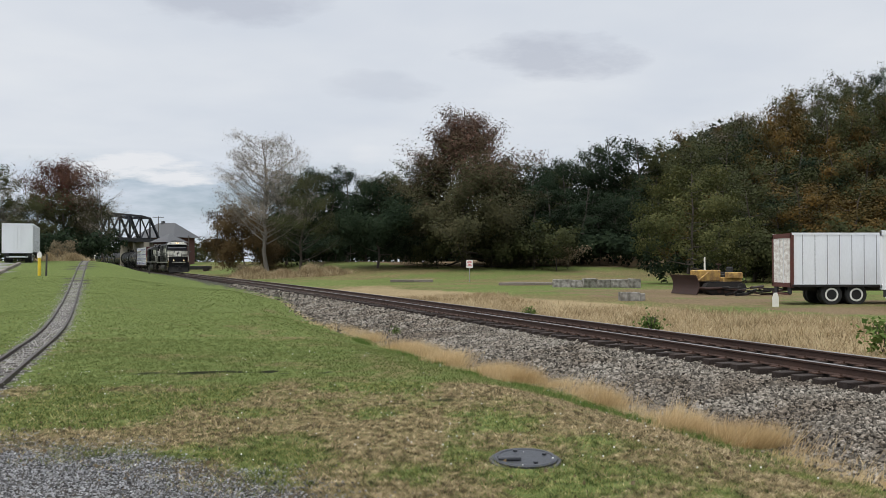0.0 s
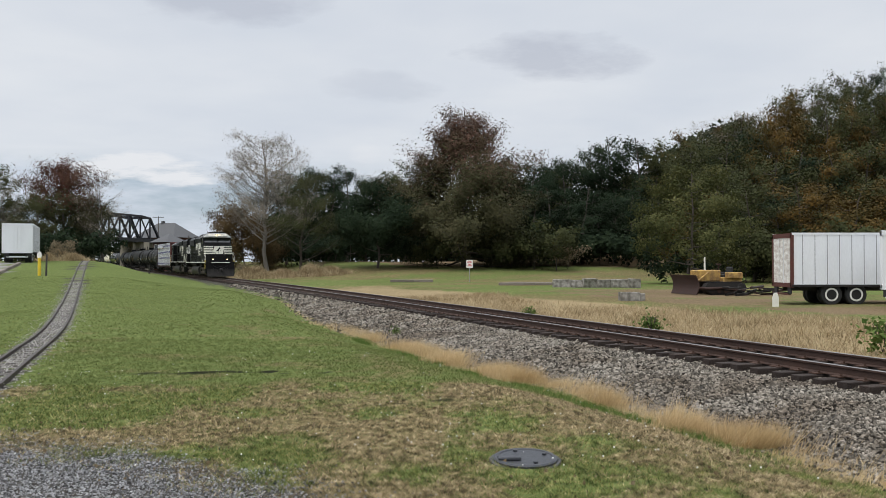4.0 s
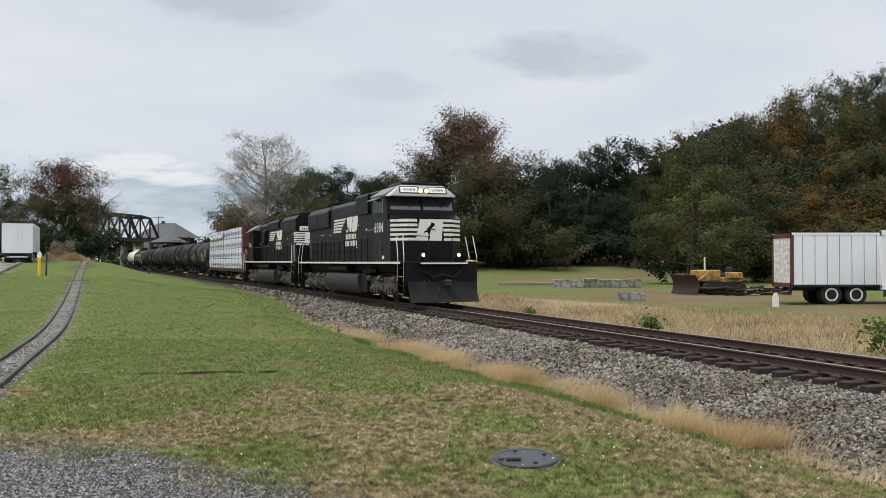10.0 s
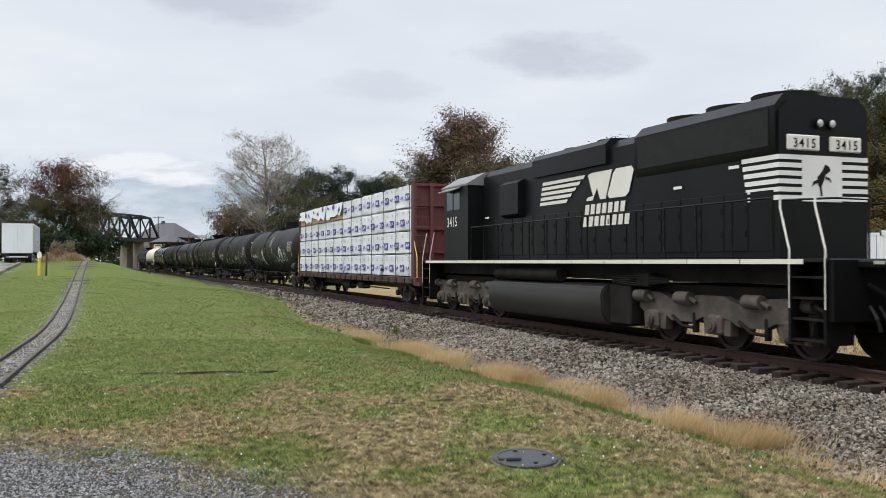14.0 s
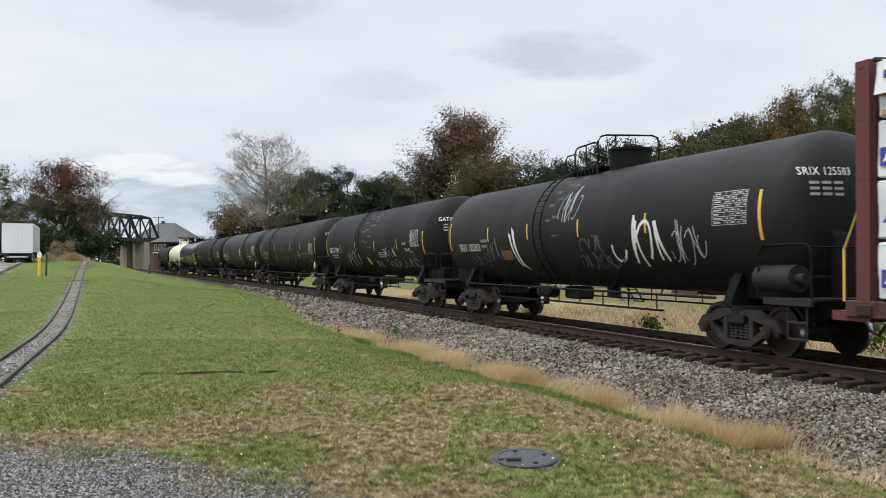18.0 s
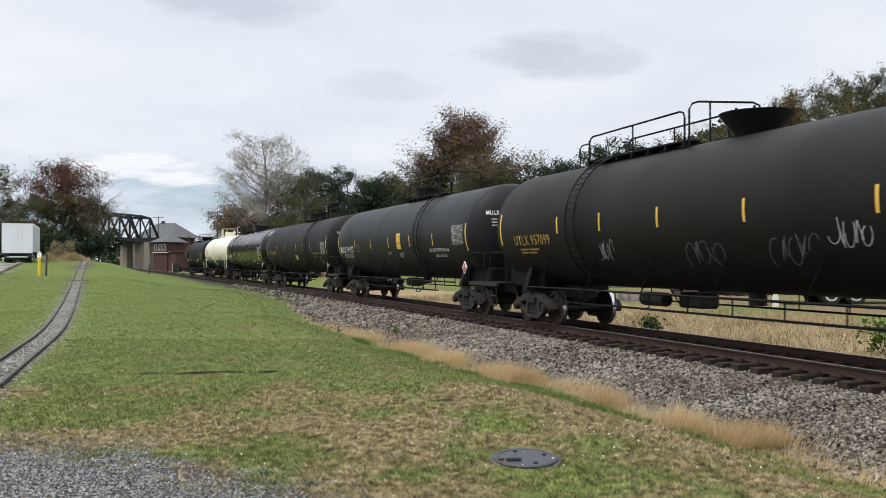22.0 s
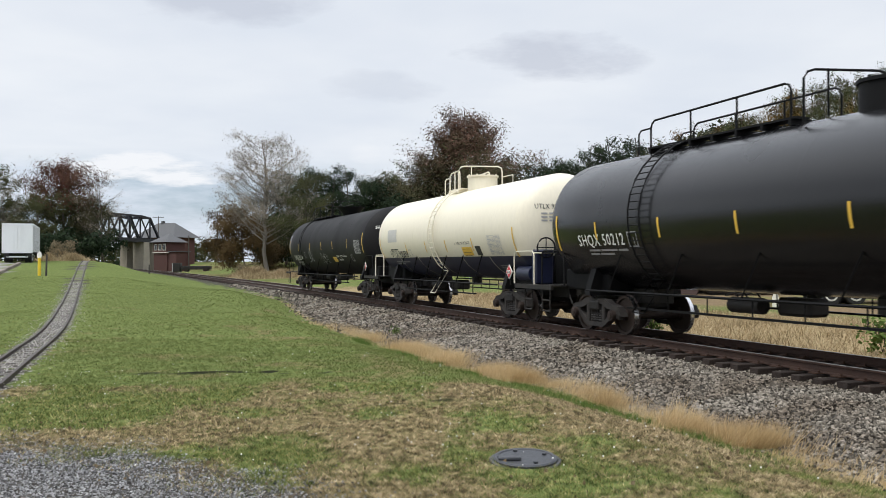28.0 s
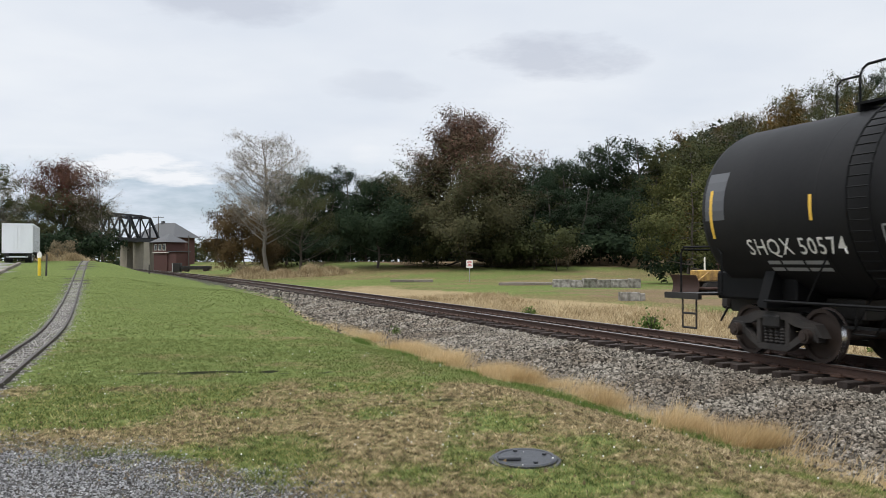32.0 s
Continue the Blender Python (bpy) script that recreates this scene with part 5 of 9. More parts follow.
    tube(bm, [(across + 0.4, 0.75, zt + 0.45), (across + 1.3, 0.75, zt + 0.45), (across + 1.3, 0.75, zt - 0.1)], 0.02)
    part("cross_rail", bm, pm, car)
    # ladder up the camera's side and the other
    for y in (-1, 1):
        bm = B()
        pts = []
        for k in range(13):
            a = radians(-62 + k * 11.2)
            pts.append((y * (R + 0.14) * math.cos(a), zc + (R + 0.14) * math.sin(a)))
        pts[0] = (y * (R + 0.02), 0.62)
        for dx in (-0.22, 0.22):
            tube(bm, [(ladder_x + dx, p[0], p[1]) for p in pts], 0.02)
        for p, q in zip(pts, pts[1:]):
            for u in (0.0, 0.5):
                c = (p[0] * (1 - u) + q[0] * u, p[1] * (1 - u) + q[1] * u)
                rod(bm, (ladder_x - 0.22, *c), (ladder_x + 0.22, *c), 0.014, 5)
        part("ladder", bm, pm, car)
    return car


def arc(z, R, zc):
    return R * math.asin(max(-0.95, min(0.95, (z - zc) / R)))


def dress(car, R, zc, half, stripes, zs, marks):
    """Reflector stripes and the car's other marks."""
    for x in stripes:
        decal(car, "reflector", [rect(x, arc(zs, R, zc), 0.07, 0.42)], R, zc, M_YELLOW, "yellow reflector strip")
    for x in (-half + 0.8, half - 0.72):
        decal(car, "reflector", [rect(x, arc(zs, R, zc), 0.08, 0.9)], R, zc, M_YELLOW, "yellow reflector strip")
    for m in marks:
        kind = m[0]
        if kind == "text":
            _, words, x0, x1, z, mat = m
            letters(car, words, x0, z, x1 - x0, R, zc, mat)
        elif kind == "bars":
            _, x, z, rows, t, mat = m
            decal(car, "small_print", bars(x, arc(z, R, zc), rows, t, 0.05, t * 1.9), R, zc, mat)
        elif kind == "table":
            _, x, z = m
            h = arc(z, R, zc)
            polys = [rect(x, h + 0.31 - 0.0775 * k, 0.98, 0.011) for k in range(9)] + [rect(x - 0.485 + q, h, 0.011, 0.62) for q in (0.0, 0.36, 0.52, 0.68, 0.84, 0.97)]
            for k in range(8):
                zz = h + 0.271 - 0.0775 * k
                polys += [rect(x - 0.44 + q / 2, zz, q, 0.03) for q in (0.16 + 0.035 * (k * 3 % 5),)]
                polys += [rect(x - 0.045 + 0.16 * j, zz, 0.06 + 0.02 * ((k + j) % 3), 0.028) for j in range(4) if (k + 2 * j) % 5]
            decal(car, "test_table", polys, R, zc, M_TABLE, "printed grey test table")
        elif kind == "box":
            _, x, z = m
            h = arc(z, R, zc)
            decal(car, "stencil_box", [rect(x, h + 0.16, 0.36, 0.03), rect(x, h - 0.16, 0.36, 0.03), rect(x - 0.17, h, 0.03, 0.3), rect(x + 0.17, h, 0.03, 0.3), rect(x + 0.05, h - 0.05, 0.02, 0.2)], R, zc, M_GREY)
        elif kind == "sign":
            _, x, z, w, t = m
            decal(car, "warning_label", [rect(x, arc(z, R, zc), w, t)], R, zc, M_YELLOW, "yellow warning label")
            decal(car, "small_print", bars(x - w * 0.4, arc(z, R, zc) + t * 0.28, [[w * 0.3, w * 0.36], [w * 0.5, w * 0.2], [w * 0.25, w * 0.4]], t * 0.045, 0.04, t * 0.4), R, zc, M_BLACK, "", 0.01)
        elif kind == "placard":
            _, x, z = m
            bm = B()
            y = -(R * 0.86)
            prism(bm, [(x, z - 0.21), (x + 0.21, z), (x, z + 0.21), (x - 0.21, z)], y - 0.03, y)
            p = part("placard", bm, M_WHITE, car, "red and white hazard diamond")
            bm = B()
            prism(bm, [(x, z - 0.18), (x + 0.18, z), (x, z + 0.18), (x - 0.18, z)], y - 0.036, y - 0.031)
            part("placard_face", bm, M_RED, p)
            bm = B()
            span(bm, x - 0.11, x + 0.11, y - 0.042, y - 0.037, z - 0.05, z + 0.05)
            part("placard_panel", bm, M_WHITE, p)
            bm = B()
            for k in range(4):
                span(bm, x - 0.09 + 0.05 * k, x - 0.065 + 0.05 * k, y - 0.046, y - 0.043, z - 0.035, z + 0.035)
            part("placard_bars", bm, M_BLACK, p)
            bm = B()
            rod(bm, (x, y + 0.02, z - 0.25), (x, y + 0.02, 1.05), 0.02, 6)
            part("placard_post", bm, M_STEEL, car)
        elif kind == "tag":
            _, seed, x, z, w, t, n, pen, mat = m
            decal(car, "spray_tag", scrawl(random.Random(seed), x, arc(z, R, zc), w, t, n, pen), R, zc, mat, "looping spray-paint scrawl", 0.008)


def head_text(car, words, R, zc, half, mat, z):
    """Words and small print on the leading dished head, on the camera's side of it."""
    def lay(me, name):
        for v in me.vertices:
            rr = min(0.97, math.hypot(v.co.y, v.co.z - zc) / R)
            v.co.x = half - 0.62 + 0.62 * math.sqrt(1 - rr * rr) + 0.012
        part(name, me, None, car)
    me = text_mesh(words, 0.2, mat)
    w = max(v.co.x for v in me.vertices)
    for v in me.vertices:
        v.co = (0, -1.08 + v.co.x * 0.95 / w, z + v.co.y)
    lay(me, "lettering")
    for k in range(3):
        for j in range(3):
            bm = B()
            y0 = -0.92 + 0.22 * j
            g = [[bm.verts.new((0, y0 + 0.17 * q / 3, z - 0.16 - 0.1 * k + 0.05 * r_)) for q in range(4)] for r_ in range(2)]
            for q in range(3):
                bm.faces.new((g[0][q], g[0][q + 1], g[1][q + 1], g[1][q]))
            lay(done("small_print", bm, M_GREY), "small_print")


def feather(x, h, s):
    """A white brush mark of two upright strokes."""
    return [[(x, h + 0.6 * s), (x + 0.16 * s, h + 0.5 * s), (x + 0.34 * s, h - 0.5 * s), (x + 0.28 * s, h - 0.55 * s)], [(x + 0.24 * s, h + 0.75 * s), (x + 0.42 * s, h + 0.6 * s), (x + 0.5 * s, h - 0.4 * s), (x + 0.7 * s, h - 0.7 * s), (x + 0.4 * s, h - 0.45 * s)]]


def build_tanks(lengths):
    """The eight tank cars, in the train's order."""
    W, Yl = M_WHITE, surf("faded_ochre_lettering", (0.42, 0.26, 0.06), 0.6, 0, 0.3, 4, 30, 0.0)
    spray = surf("spray_white", (0.55, 0.56, 0.57), 0.7, 0, 0.35, 4, 30, 0.0)
    spray2 = surf("spray_grey", (0.20, 0.20, 0.21), 0.7, 0, 0.4, 4, 30, 0.0)
    dust = surf("tank_dusty_black", (0.013, 0.013, 0.014), 0.6, 0, 0.5, 0.5, 14, 0.05, (1, 1, 0.6), col2=(0.028, 0.026, 0.023))
    brownish = surf("tank_brown_black", (0.009, 0.0085, 0.008), 0.6, 0, 0.4, 0.5, 14, 0.05, col2=(0.018, 0.015, 0.012))
    satin = surf("tank_satin_grey", (0.012, 0.0125, 0.014), 0.5, 0, 0.3, 0.5, 14, 0.04, col2=(0.02, 0.02, 0.02))
    gloss = surf("tank_gloss_black", (0.005, 0.005, 0.006), 0.24, 0, 0.3, 0.5, 10, 0.02)
    matt = surf("tank_matt_black", (0.009, 0.009, 0.010), 0.62, 0, 0.4, 0.5, 14, 0.05, col2=(0.016, 0.015, 0.014))
    cream = surf("tank_cream", (0.72, 0.67, 0.54), 0.45, 0, 0.14, 0.5, 14, 0.03, (1, 1, 0.3), col2=(0.66, 0.58, 0.42))
    navy = surf("tank_navy", (0.012, 0.016, 0.045), 0.4, 0, 0.3, 0.5, 14, 0.03)
    ink = surf("black_lettering", (0.02, 0.02, 0.02), 0.6, 0, 0.2, 3, 30, 0.0)
    rust = surf("rust_patch", (0.22, 0.12, 0.04), 0.8, 0, 0.4, 4, 30, 0.1)
    pale = surf("pale_spill", (0.11, 0.11, 0.115), 0.7, 0, 0.9, 2.5, 14, 0.05, (4, 1.2, 0.25), col2=(0.012, 0.012, 0.012))
    for m_ in (dust, brownish, satin, matt):
        m_.node_tree.nodes["Principled BSDF"].inputs["Specular IOR Level"].default_value = 0.18
    R, zc = 1.585, 2.67
    cars = []

    def mk(i, label, paint, lad, hoops, **kw):
        L = lengths[i]
        r, z = kw.pop("R", R), kw.pop("zc", zc)
        c = tank_car(label, L, r, z, L - 1.3, paint, L - 5.0, kw.pop("railing", "dark"), 70 + i, ladder_x=lad, hoops=hoops, **kw)
        cars.append(c)
        return c, r, z, L / 2 - 0.65
    c, r, z, h = mk(0, "dusty black tank car with white spray-paint tags", dust, -0.8, ((-0.6, 0.6),), across=0.9, man=1.2, R=1.5, zc=2.56)
    head_text(c, "SRIX 125503", r, z, h, W, 3.2)
    dress(c, r, z, h, (-4.4, -1.65, 1.2, 4.15), 2.53, [("text", "SRIX 125503", -6.85, -5.14, 2.16, W), ("bars", -5.0, 2.35, [[0.5], [0.4]], 0.09, spray2), ("tag", 1, -4.9, 2.0, 1.3, 0.7, 9, 0.028, spray2), ("tag", 2, 2.75, 2.0, 2.0, 1.3, 5, 0.110, W), ("tag", 3, 5.0, 2.05, 1.1, 0.8, 7, 0.033, spray), ("tag", 4, 1.2, 2.15, 1.2, 0.5, 7, 0.028, spray2), ("tag", 5, 0.2, 3.1, 0.9, 1.0, 6, 0.028, spray), ("tag", 6, 1.0, 1.7, 1.7, 0.5, 9, 0.028, spray2), ("tag", 16, -6.2, 1.75, 1.5, 0.45, 9, 0.022, spray2), ("table", 6.9, 2.7)])
    decal(c, "rust_patch", [rect(-3.25, arc(1.9, r, z), 0.75, 0.3)], r, z, rust)
    for x0, w, a, b in ((-0.55, 0.3, 0.2, 2.3), (-0.2, 0.35, -0.2, 2.3), (0.25, 0.22, 0.5, 2.3)):
        decal(c, "spill_streak", [rect(x0 + w / 2, (a + b) / 2, w, b - a)], r, z, pale, "pale dried spill streak", 0.004)
    bm = B()
    rod(bm, (h - 1.0, -1.2, 1.42), (h - 0.1, -1.2, 1.42), 0.24, 18)
    rod(bm, (h - 0.1, -1.2, 1.42), (h + 0.06, -1.2, 1.42), 0.1, 12)
    part("brake_cylinder", bm, M_STEEL, c)
    decal(c, "brush_mark", feather(-2.9, arc(2.0, r, z), 0.95), r, z, W, "white brushed mark", 0.01)
    c, r, z, h = mk(1, "black tank car with pale spill streaks and tags", matt, -1.1, ((-1.4, -0.3),), across=-0.1, man=0.6, R=1.54, zc=2.62)
    head_text(c, "GATX 2349", r, z, h, W, 3.2)
    dress(c, r, z, h, (-1.9, 1.25, 4.5), 2.4, [("text", "GATX 2349", -6.95, -5.1, 2.3, W), ("box", -4.75, 2.35), ("bars", -6.6, 2.05, [[0.5, 0.6], [0.6, 0.5]], 0.06, M_GREY), ("text", "SR 8754", 5.2, 5.66, 2.42, W), ("text", "FRA-AIP", 5.45, 6.05, 2.18, W), ("table", 6.7, 2.6), ("tag", 7, -4.0, 1.85, 2.6, 0.9, 10, 0.033, spray), ("tag", 8, 0.7, 1.65, 1.0, 0.5, 6, 0.033, spray), ("tag", 9, 2.3, 2.1, 2.1, 0.45, 9, 0.033, spray), ("tag", 10, 2.4, 1.6, 2.0, 0.5, 9, 0.028, spray), ("tag", 11, 4.4, 1.65, 2.1, 0.6, 9, 0.039, spray), ("box", 6.2, 1.95), ("sign", -0.2, 1.75, 0.32, 0.36), ("bars", 1.7, 2.1, [[0.6, 0.5], [0.5, 0.6], [0.6, 0.4]], 0.05, M_GREY)])
    for k, (x0, w, a, b) in enumerate(((-0.8, 0.45, 0.0, 2.25), (-0.3, 0.5, -0.6, 2.25), (0.25, 0.5, -0.3, 2.25), (0.8, 0.3, 0.7, 2.25))):
        decal(c, "spill_streak", [rect(x0 + w / 2, (a + b) / 2, w, b - a)], r, z, pale, "pale dried spill streak", 0.004)
    c, r, z, h = mk(2, "black propane tank car with yellow lettering and tags", brownish, -4.3, ((-5.3, -1.2),), across=-0.8, man=0.4, bowl=True)
    head_text(c, "UTLX 957099", r, z, h, W, 3.2)
    dress(c, r, z, h, (-5.2, -3.1, -0.75, 1.95, 4.9), 2.63, [("text", "UTLX 957099", -7.86, -5.69, 2.3, Yl), ("text", "LIQUEFIED PETROLEUM GAS", 5.2, 7.0, 2.2, Yl), ("text", "NON-ODORIZED", 5.3, 6.3, 2.02, Yl), ("box", 6.95, 1.85), ("table", 7.75, 2.45), ("placard", 8.0, 1.5), ("tag", 12, -3.4, 1.95, 0.7, 0.6, 6, 0.022, spray), ("tag", 13, 0.0, 1.85, 1.1, 0.6, 7, 0.019, spray2), ("tag", 14, 2.4, 1.9, 1.2, 0.65, 7, 0.019, spray2), ("tag", 15, 3.9, 2.1, 0.8, 0.55, 6, 0.028, spray), ("bars", -7.6, 2.05, [[0.5, 0.6], [0.4, 0.5]], 0.05, Yl)])
    c, r, z, h = mk(3, "satin dark grey propane tank car", satin, 3.85, ((-0.2, 3.4),), across=3.9, man=0.5)
    head_text(c, "MULX 701337", r, z, h, W, 3.2)
    dress(c, r, z, h, (-5.35, -2.65, 0.0, 2.75, 5.35), 2.5, [("text", "MULX 701337", -8.15, -5.7, 2.3, W), ("box", -4.85, 2.33), ("sign", 1.36, 2.52, 0.5, 0.62), ("text", "LIQUEFIED PETROLEUM GAS", 4.86, 6.8, 2.13, W), ("text", "NON-ODORIZED", 5.3, 6.4, 1.93, W), ("table", 7.75, 2.6), ("placard", 7.95, 1.52), ("bars", -7.6, 2.05, [[0.5, 0.7, 0.4], [0.4, 0.7, 0.4]], 0.06, M_GREY), ("bars", -0.3, 2.1, [[0.5], [0.4]], 0.04, M_GREY), ("bars", 1.2, 2.05, [[0.6], [0.5], [0.4]], 0.04, M_GREY)])
    c, r, z, h = mk(4, "black propane tank car with small yellow lettering", matt, 4.3, ((-0.2, 3.6),), across=4.2, man=0.5)
    head_text(c, "UTLX 958448", r, z, h, W, 3.2)
    dress(c, r, z, h, (-5.05, -2.2, 1.2, 3.25, 5.1), 2.58, [("text", "UTLX 958448", -7.7, -5.5, 2.32, Yl), ("sign", 0.92, 1.98, 0.62, 0.3), ("text", "LIQUEFIED PETROLEUM GAS", 5.5, 7.1, 2.2, Yl), ("text", "NON-ODORIZED", 5.6, 6.4, 2.03, Yl), ("box", 7.0, 1.82), ("table", 8.05, 2.45), ("placard", 8.6, 1.52), ("tag", 17, -4.7, 2.1, 0.8, 0.5, 7, 0.017, spray2)])
    c, r, z, h = mk(5, "glossy black propane tank car", gloss, -4.65, ((-5.7, -1.2),), across=-0.7, man=0.5)
    head_text(c, "SHQX 50212", r, z, h, W, 3.2)
    dress(c, r, z, h, (-6.5, -3.95, -1.5, 1.15, 3.9), 2.42, [("text", "SHQX 50212", -7.4, -5.35, 2.22, W), ("box", -5.0, 2.2), ("text", "LIQUEFIED PETROLEUM GAS", 4.1, 6.1, 1.8, W), ("text", "NON-ODORIZED", 4.7, 5.85, 1.62, W), ("bars", -7.0, 1.98, [[0.5, 0.7, 0.4], [0.4, 0.6]], 0.05, M_GREY), ("table", 7.6, 2.5), ("sign", 6.9, 1.95, 0.6, 0.3), ("placard", 8.3, 1.5)])
    c, r, z, h = mk(6, "cream and navy tank car with cream top rails", cream, 0.1, ((-0.8, 0.2),), across=0.5, man=0.9, under=(navy, -0.83), railing="pale", R=1.55, zc=2.71)
    head_text(c, "UTLX 900898", r, z, h, ink, 3.2)
    dress(c, r, z, h, (-3.25, -0.95, 1.15, 3.55), 2.25, [("text", "UTLX 900898", -5.5, -3.26, 2.02, ink), ("box", -2.9, 2.02), ("text", "1,1-DIFLUOROETHANE", 2.05, 3.35, 2.32, ink), ("sign", 3.0, 2.05, 0.85, 0.3), ("table", 5.3, 2.2), ("bars", -5.3, 2.2, [[0.4, 0.5]], 0.05, ink), ("bars", -5.3, 1.72, [[0.5, 0.7, 0.4], [0.5, 0.4]], 0.05, M_GREY), ("placard", 6.1, 1.42), ("bars", 4.9, 1.6, [[0.6], [0.7], [0.5]], 0.04, M_GREY)])
    # navy brake equipment on the leading platform
    xe = lengths[6] / 2 - 0.9
    bm = B()
    rod(bm, (xe - 0.75, -1.1, 1.38), (xe + 0.1, -1.1, 1.38), 0.21, 18)
    part("brake_cylinder", bm, navy, c, "navy brake cylinder on the end platform")
    bm = B()
    span(bm, xe + 0.28, xe + 0.55, -1.3, -0.75, 1.1, 2.05, 0.04)
    part("brake_stand", bm, navy, c)
    bm = B()
    ring = [(xe + 0.62, -1.02 + 0.27 * math.cos(k * math.pi / 9), 2.1 + 0.27 * math.sin(k * math.pi / 9)) for k in range(19)]
    tube(bm, ring, 0.022)
    for k in range(4):
        rod(bm, (xe + 0.62, -1.02, 2.1), (xe + 0.62, -1.02 + 0.27 * math.cos(k * 1.57), 2.1 + 0.27 * math.sin(k * 1.57)), 0.014, 5)
    part("hand_brake_wheel", bm, M_RAILING, c)
    decal(c, "data_label", [rect(3.95, arc(2.06, r, z), 0.4, 0.32)], r, z, ink)
    decal(c, "faded_patch", [rect(-4.9, arc(2.75, r, z), 1.2, 0.5)], r, z, surf("faded_patch", (0.5, 0.49, 0.46), 0.6, 0, 0.2, 3, 30, 0.0))
    c, r, z, h = mk(7, "matt black propane tank car at the train's tail", matt, -4.65, ((-5.7, -1.2),), across=-0.7, man=0.5, bowl=True)
    head_text(c, "SHQX 50574", r, z, h, W, 3.2)
    dress(c, r, z, h, (-5.75, -2.65, 0.2, 2.7, 5.6), 2.58, [("text", "SHQX 50574", -7.44, -5.16, 1.97, W), ("box", -4.2, 2.1), ("bars", -7.1, 1.7, [[0.3, 0.5, 0.5], [0.3, 0.5, 0.5]], 0.08, M_GREY), ("tag", 18, -3.4, 2.1, 1.1, 0.9, 7, 0.028, spray), ("tag", 19, -0.3, 1.9, 1.6, 0.6, 9, 0.028, spray), ("sign", 2.65, 1.84, 0.75, 0.3), ("text", "LIQUEFIED PETROLEUM GAS", 3.05, 5.1, 2.0, W), ("text", "NON-ODORIZED", 3.2, 4.25, 1.83, W), ("box", 6.1, 1.9), ("table", 7.4, 2.4), ("placard", 8.2, 1.5)])
    # fresh grey paint over the tail end's upper shoulder
    decal(c, "fresh_paint_patch", [rect(-h + 0.9, 0.25, 0.55, 0.9)], r, z, surf("grey_patch", (0.07, 0.072, 0.08), 0.35, 0, 0.2, 2, 20, 0.02), "slate grey repainted patch", 0.004)
    return cars


# ---- locomotives ----
M_LOCO = surf("loco_black", (0.005, 0.0052, 0.006), 0.4, 0, 0.4, 0.6, 18, 0.04, (1, 1, 0.35), col2=(0.012, 0.0115, 0.011), spec=0.14)
M_FRAME = surf("loco_frame_dusty", (0.012, 0.0115, 0.011), 0.75, 0, 0.5, 1.5, 25, 0.1, col2=(0.03, 0.026, 0.022), spec=0.1)
M_TRUCKG = surf("loco_truck_grey", (0.105, 0.086, 0.069), 0.85, 0.0, 0.7, 2.5, 25, 0.3, col2=(0.03, 0.027, 0.024))
M_SCREEN = surf("radiator_screen", (0.004, 0.004, 0.004), 0.85, 0, 0.3, 3, 80, 0.5, (1, 1, 1))
M_ROOF = surf("cab_roof_grey", (0.17, 0.17, 0.168), 0.5, 0, 0.3, 2, 30, 0.04)
M_BROW = surf("brow_pale_grey", (0.46, 0.455, 0.43), 0.5, 0, 0.2, 2, 30, 0.04)
M_HYEL = surf("yellow_handrail", (0.72, 0.56, 0.10), 0.5, 0, 0.2, 3, 30, 0.03)
M_LAMP = surf("lit_headlamp", (0.9, 0.85, 0.7), 0.3, 0, 0.05, 2, 20, 0.0, emit=(1.0, 0.64, 0.28, 2.2))
M_SEAL = surf("lamp_glass", (0.5, 0.5, 0.5), 0.15, 0.4, 0.1, 2, 20, 0.0)
M_CREAMP = surf("cream_paint", (0.74, 0.72, 0.64), 0.5, 0, 0.15, 2, 30, 0.03)


def flat(car, name, polys, y, mat, label=""):
    """Painted marks on an upright side face at y, outlines in (x, z)."""
    bm = B()
    for p in polys:
        bm.faces.new([bm.verts.new((a, y, z)) for a, z in p])
    bmesh.ops.recalc_face_normals(bm, faces=bm.faces)
    return part(name, bm, mat, car, label)


def side_text(car, words, x, z, size, y, mat, squeeze=1.0):
    me = text_mesh(words, size, mat)
    for v in me.vertices:
        v.co = (x + v.co.x * squeeze, y, z + v.co.y)
    return part("lettering", me, None, car)


def front_text(car, words, yc, z, size, x, mat, slope=0.0):
    """Words on a face that looks forward; slope: how far back it leans for each metre up."""
    me = text_mesh(words, size, mat)
    w = max(v.co.x for v in me.vertices)
    for v in me.vertices:
        v.co = (x - slope * v.co.y, yc - w / 2 + v.co.x, z + v.co.y)
    return part("lettering", me, None, car)


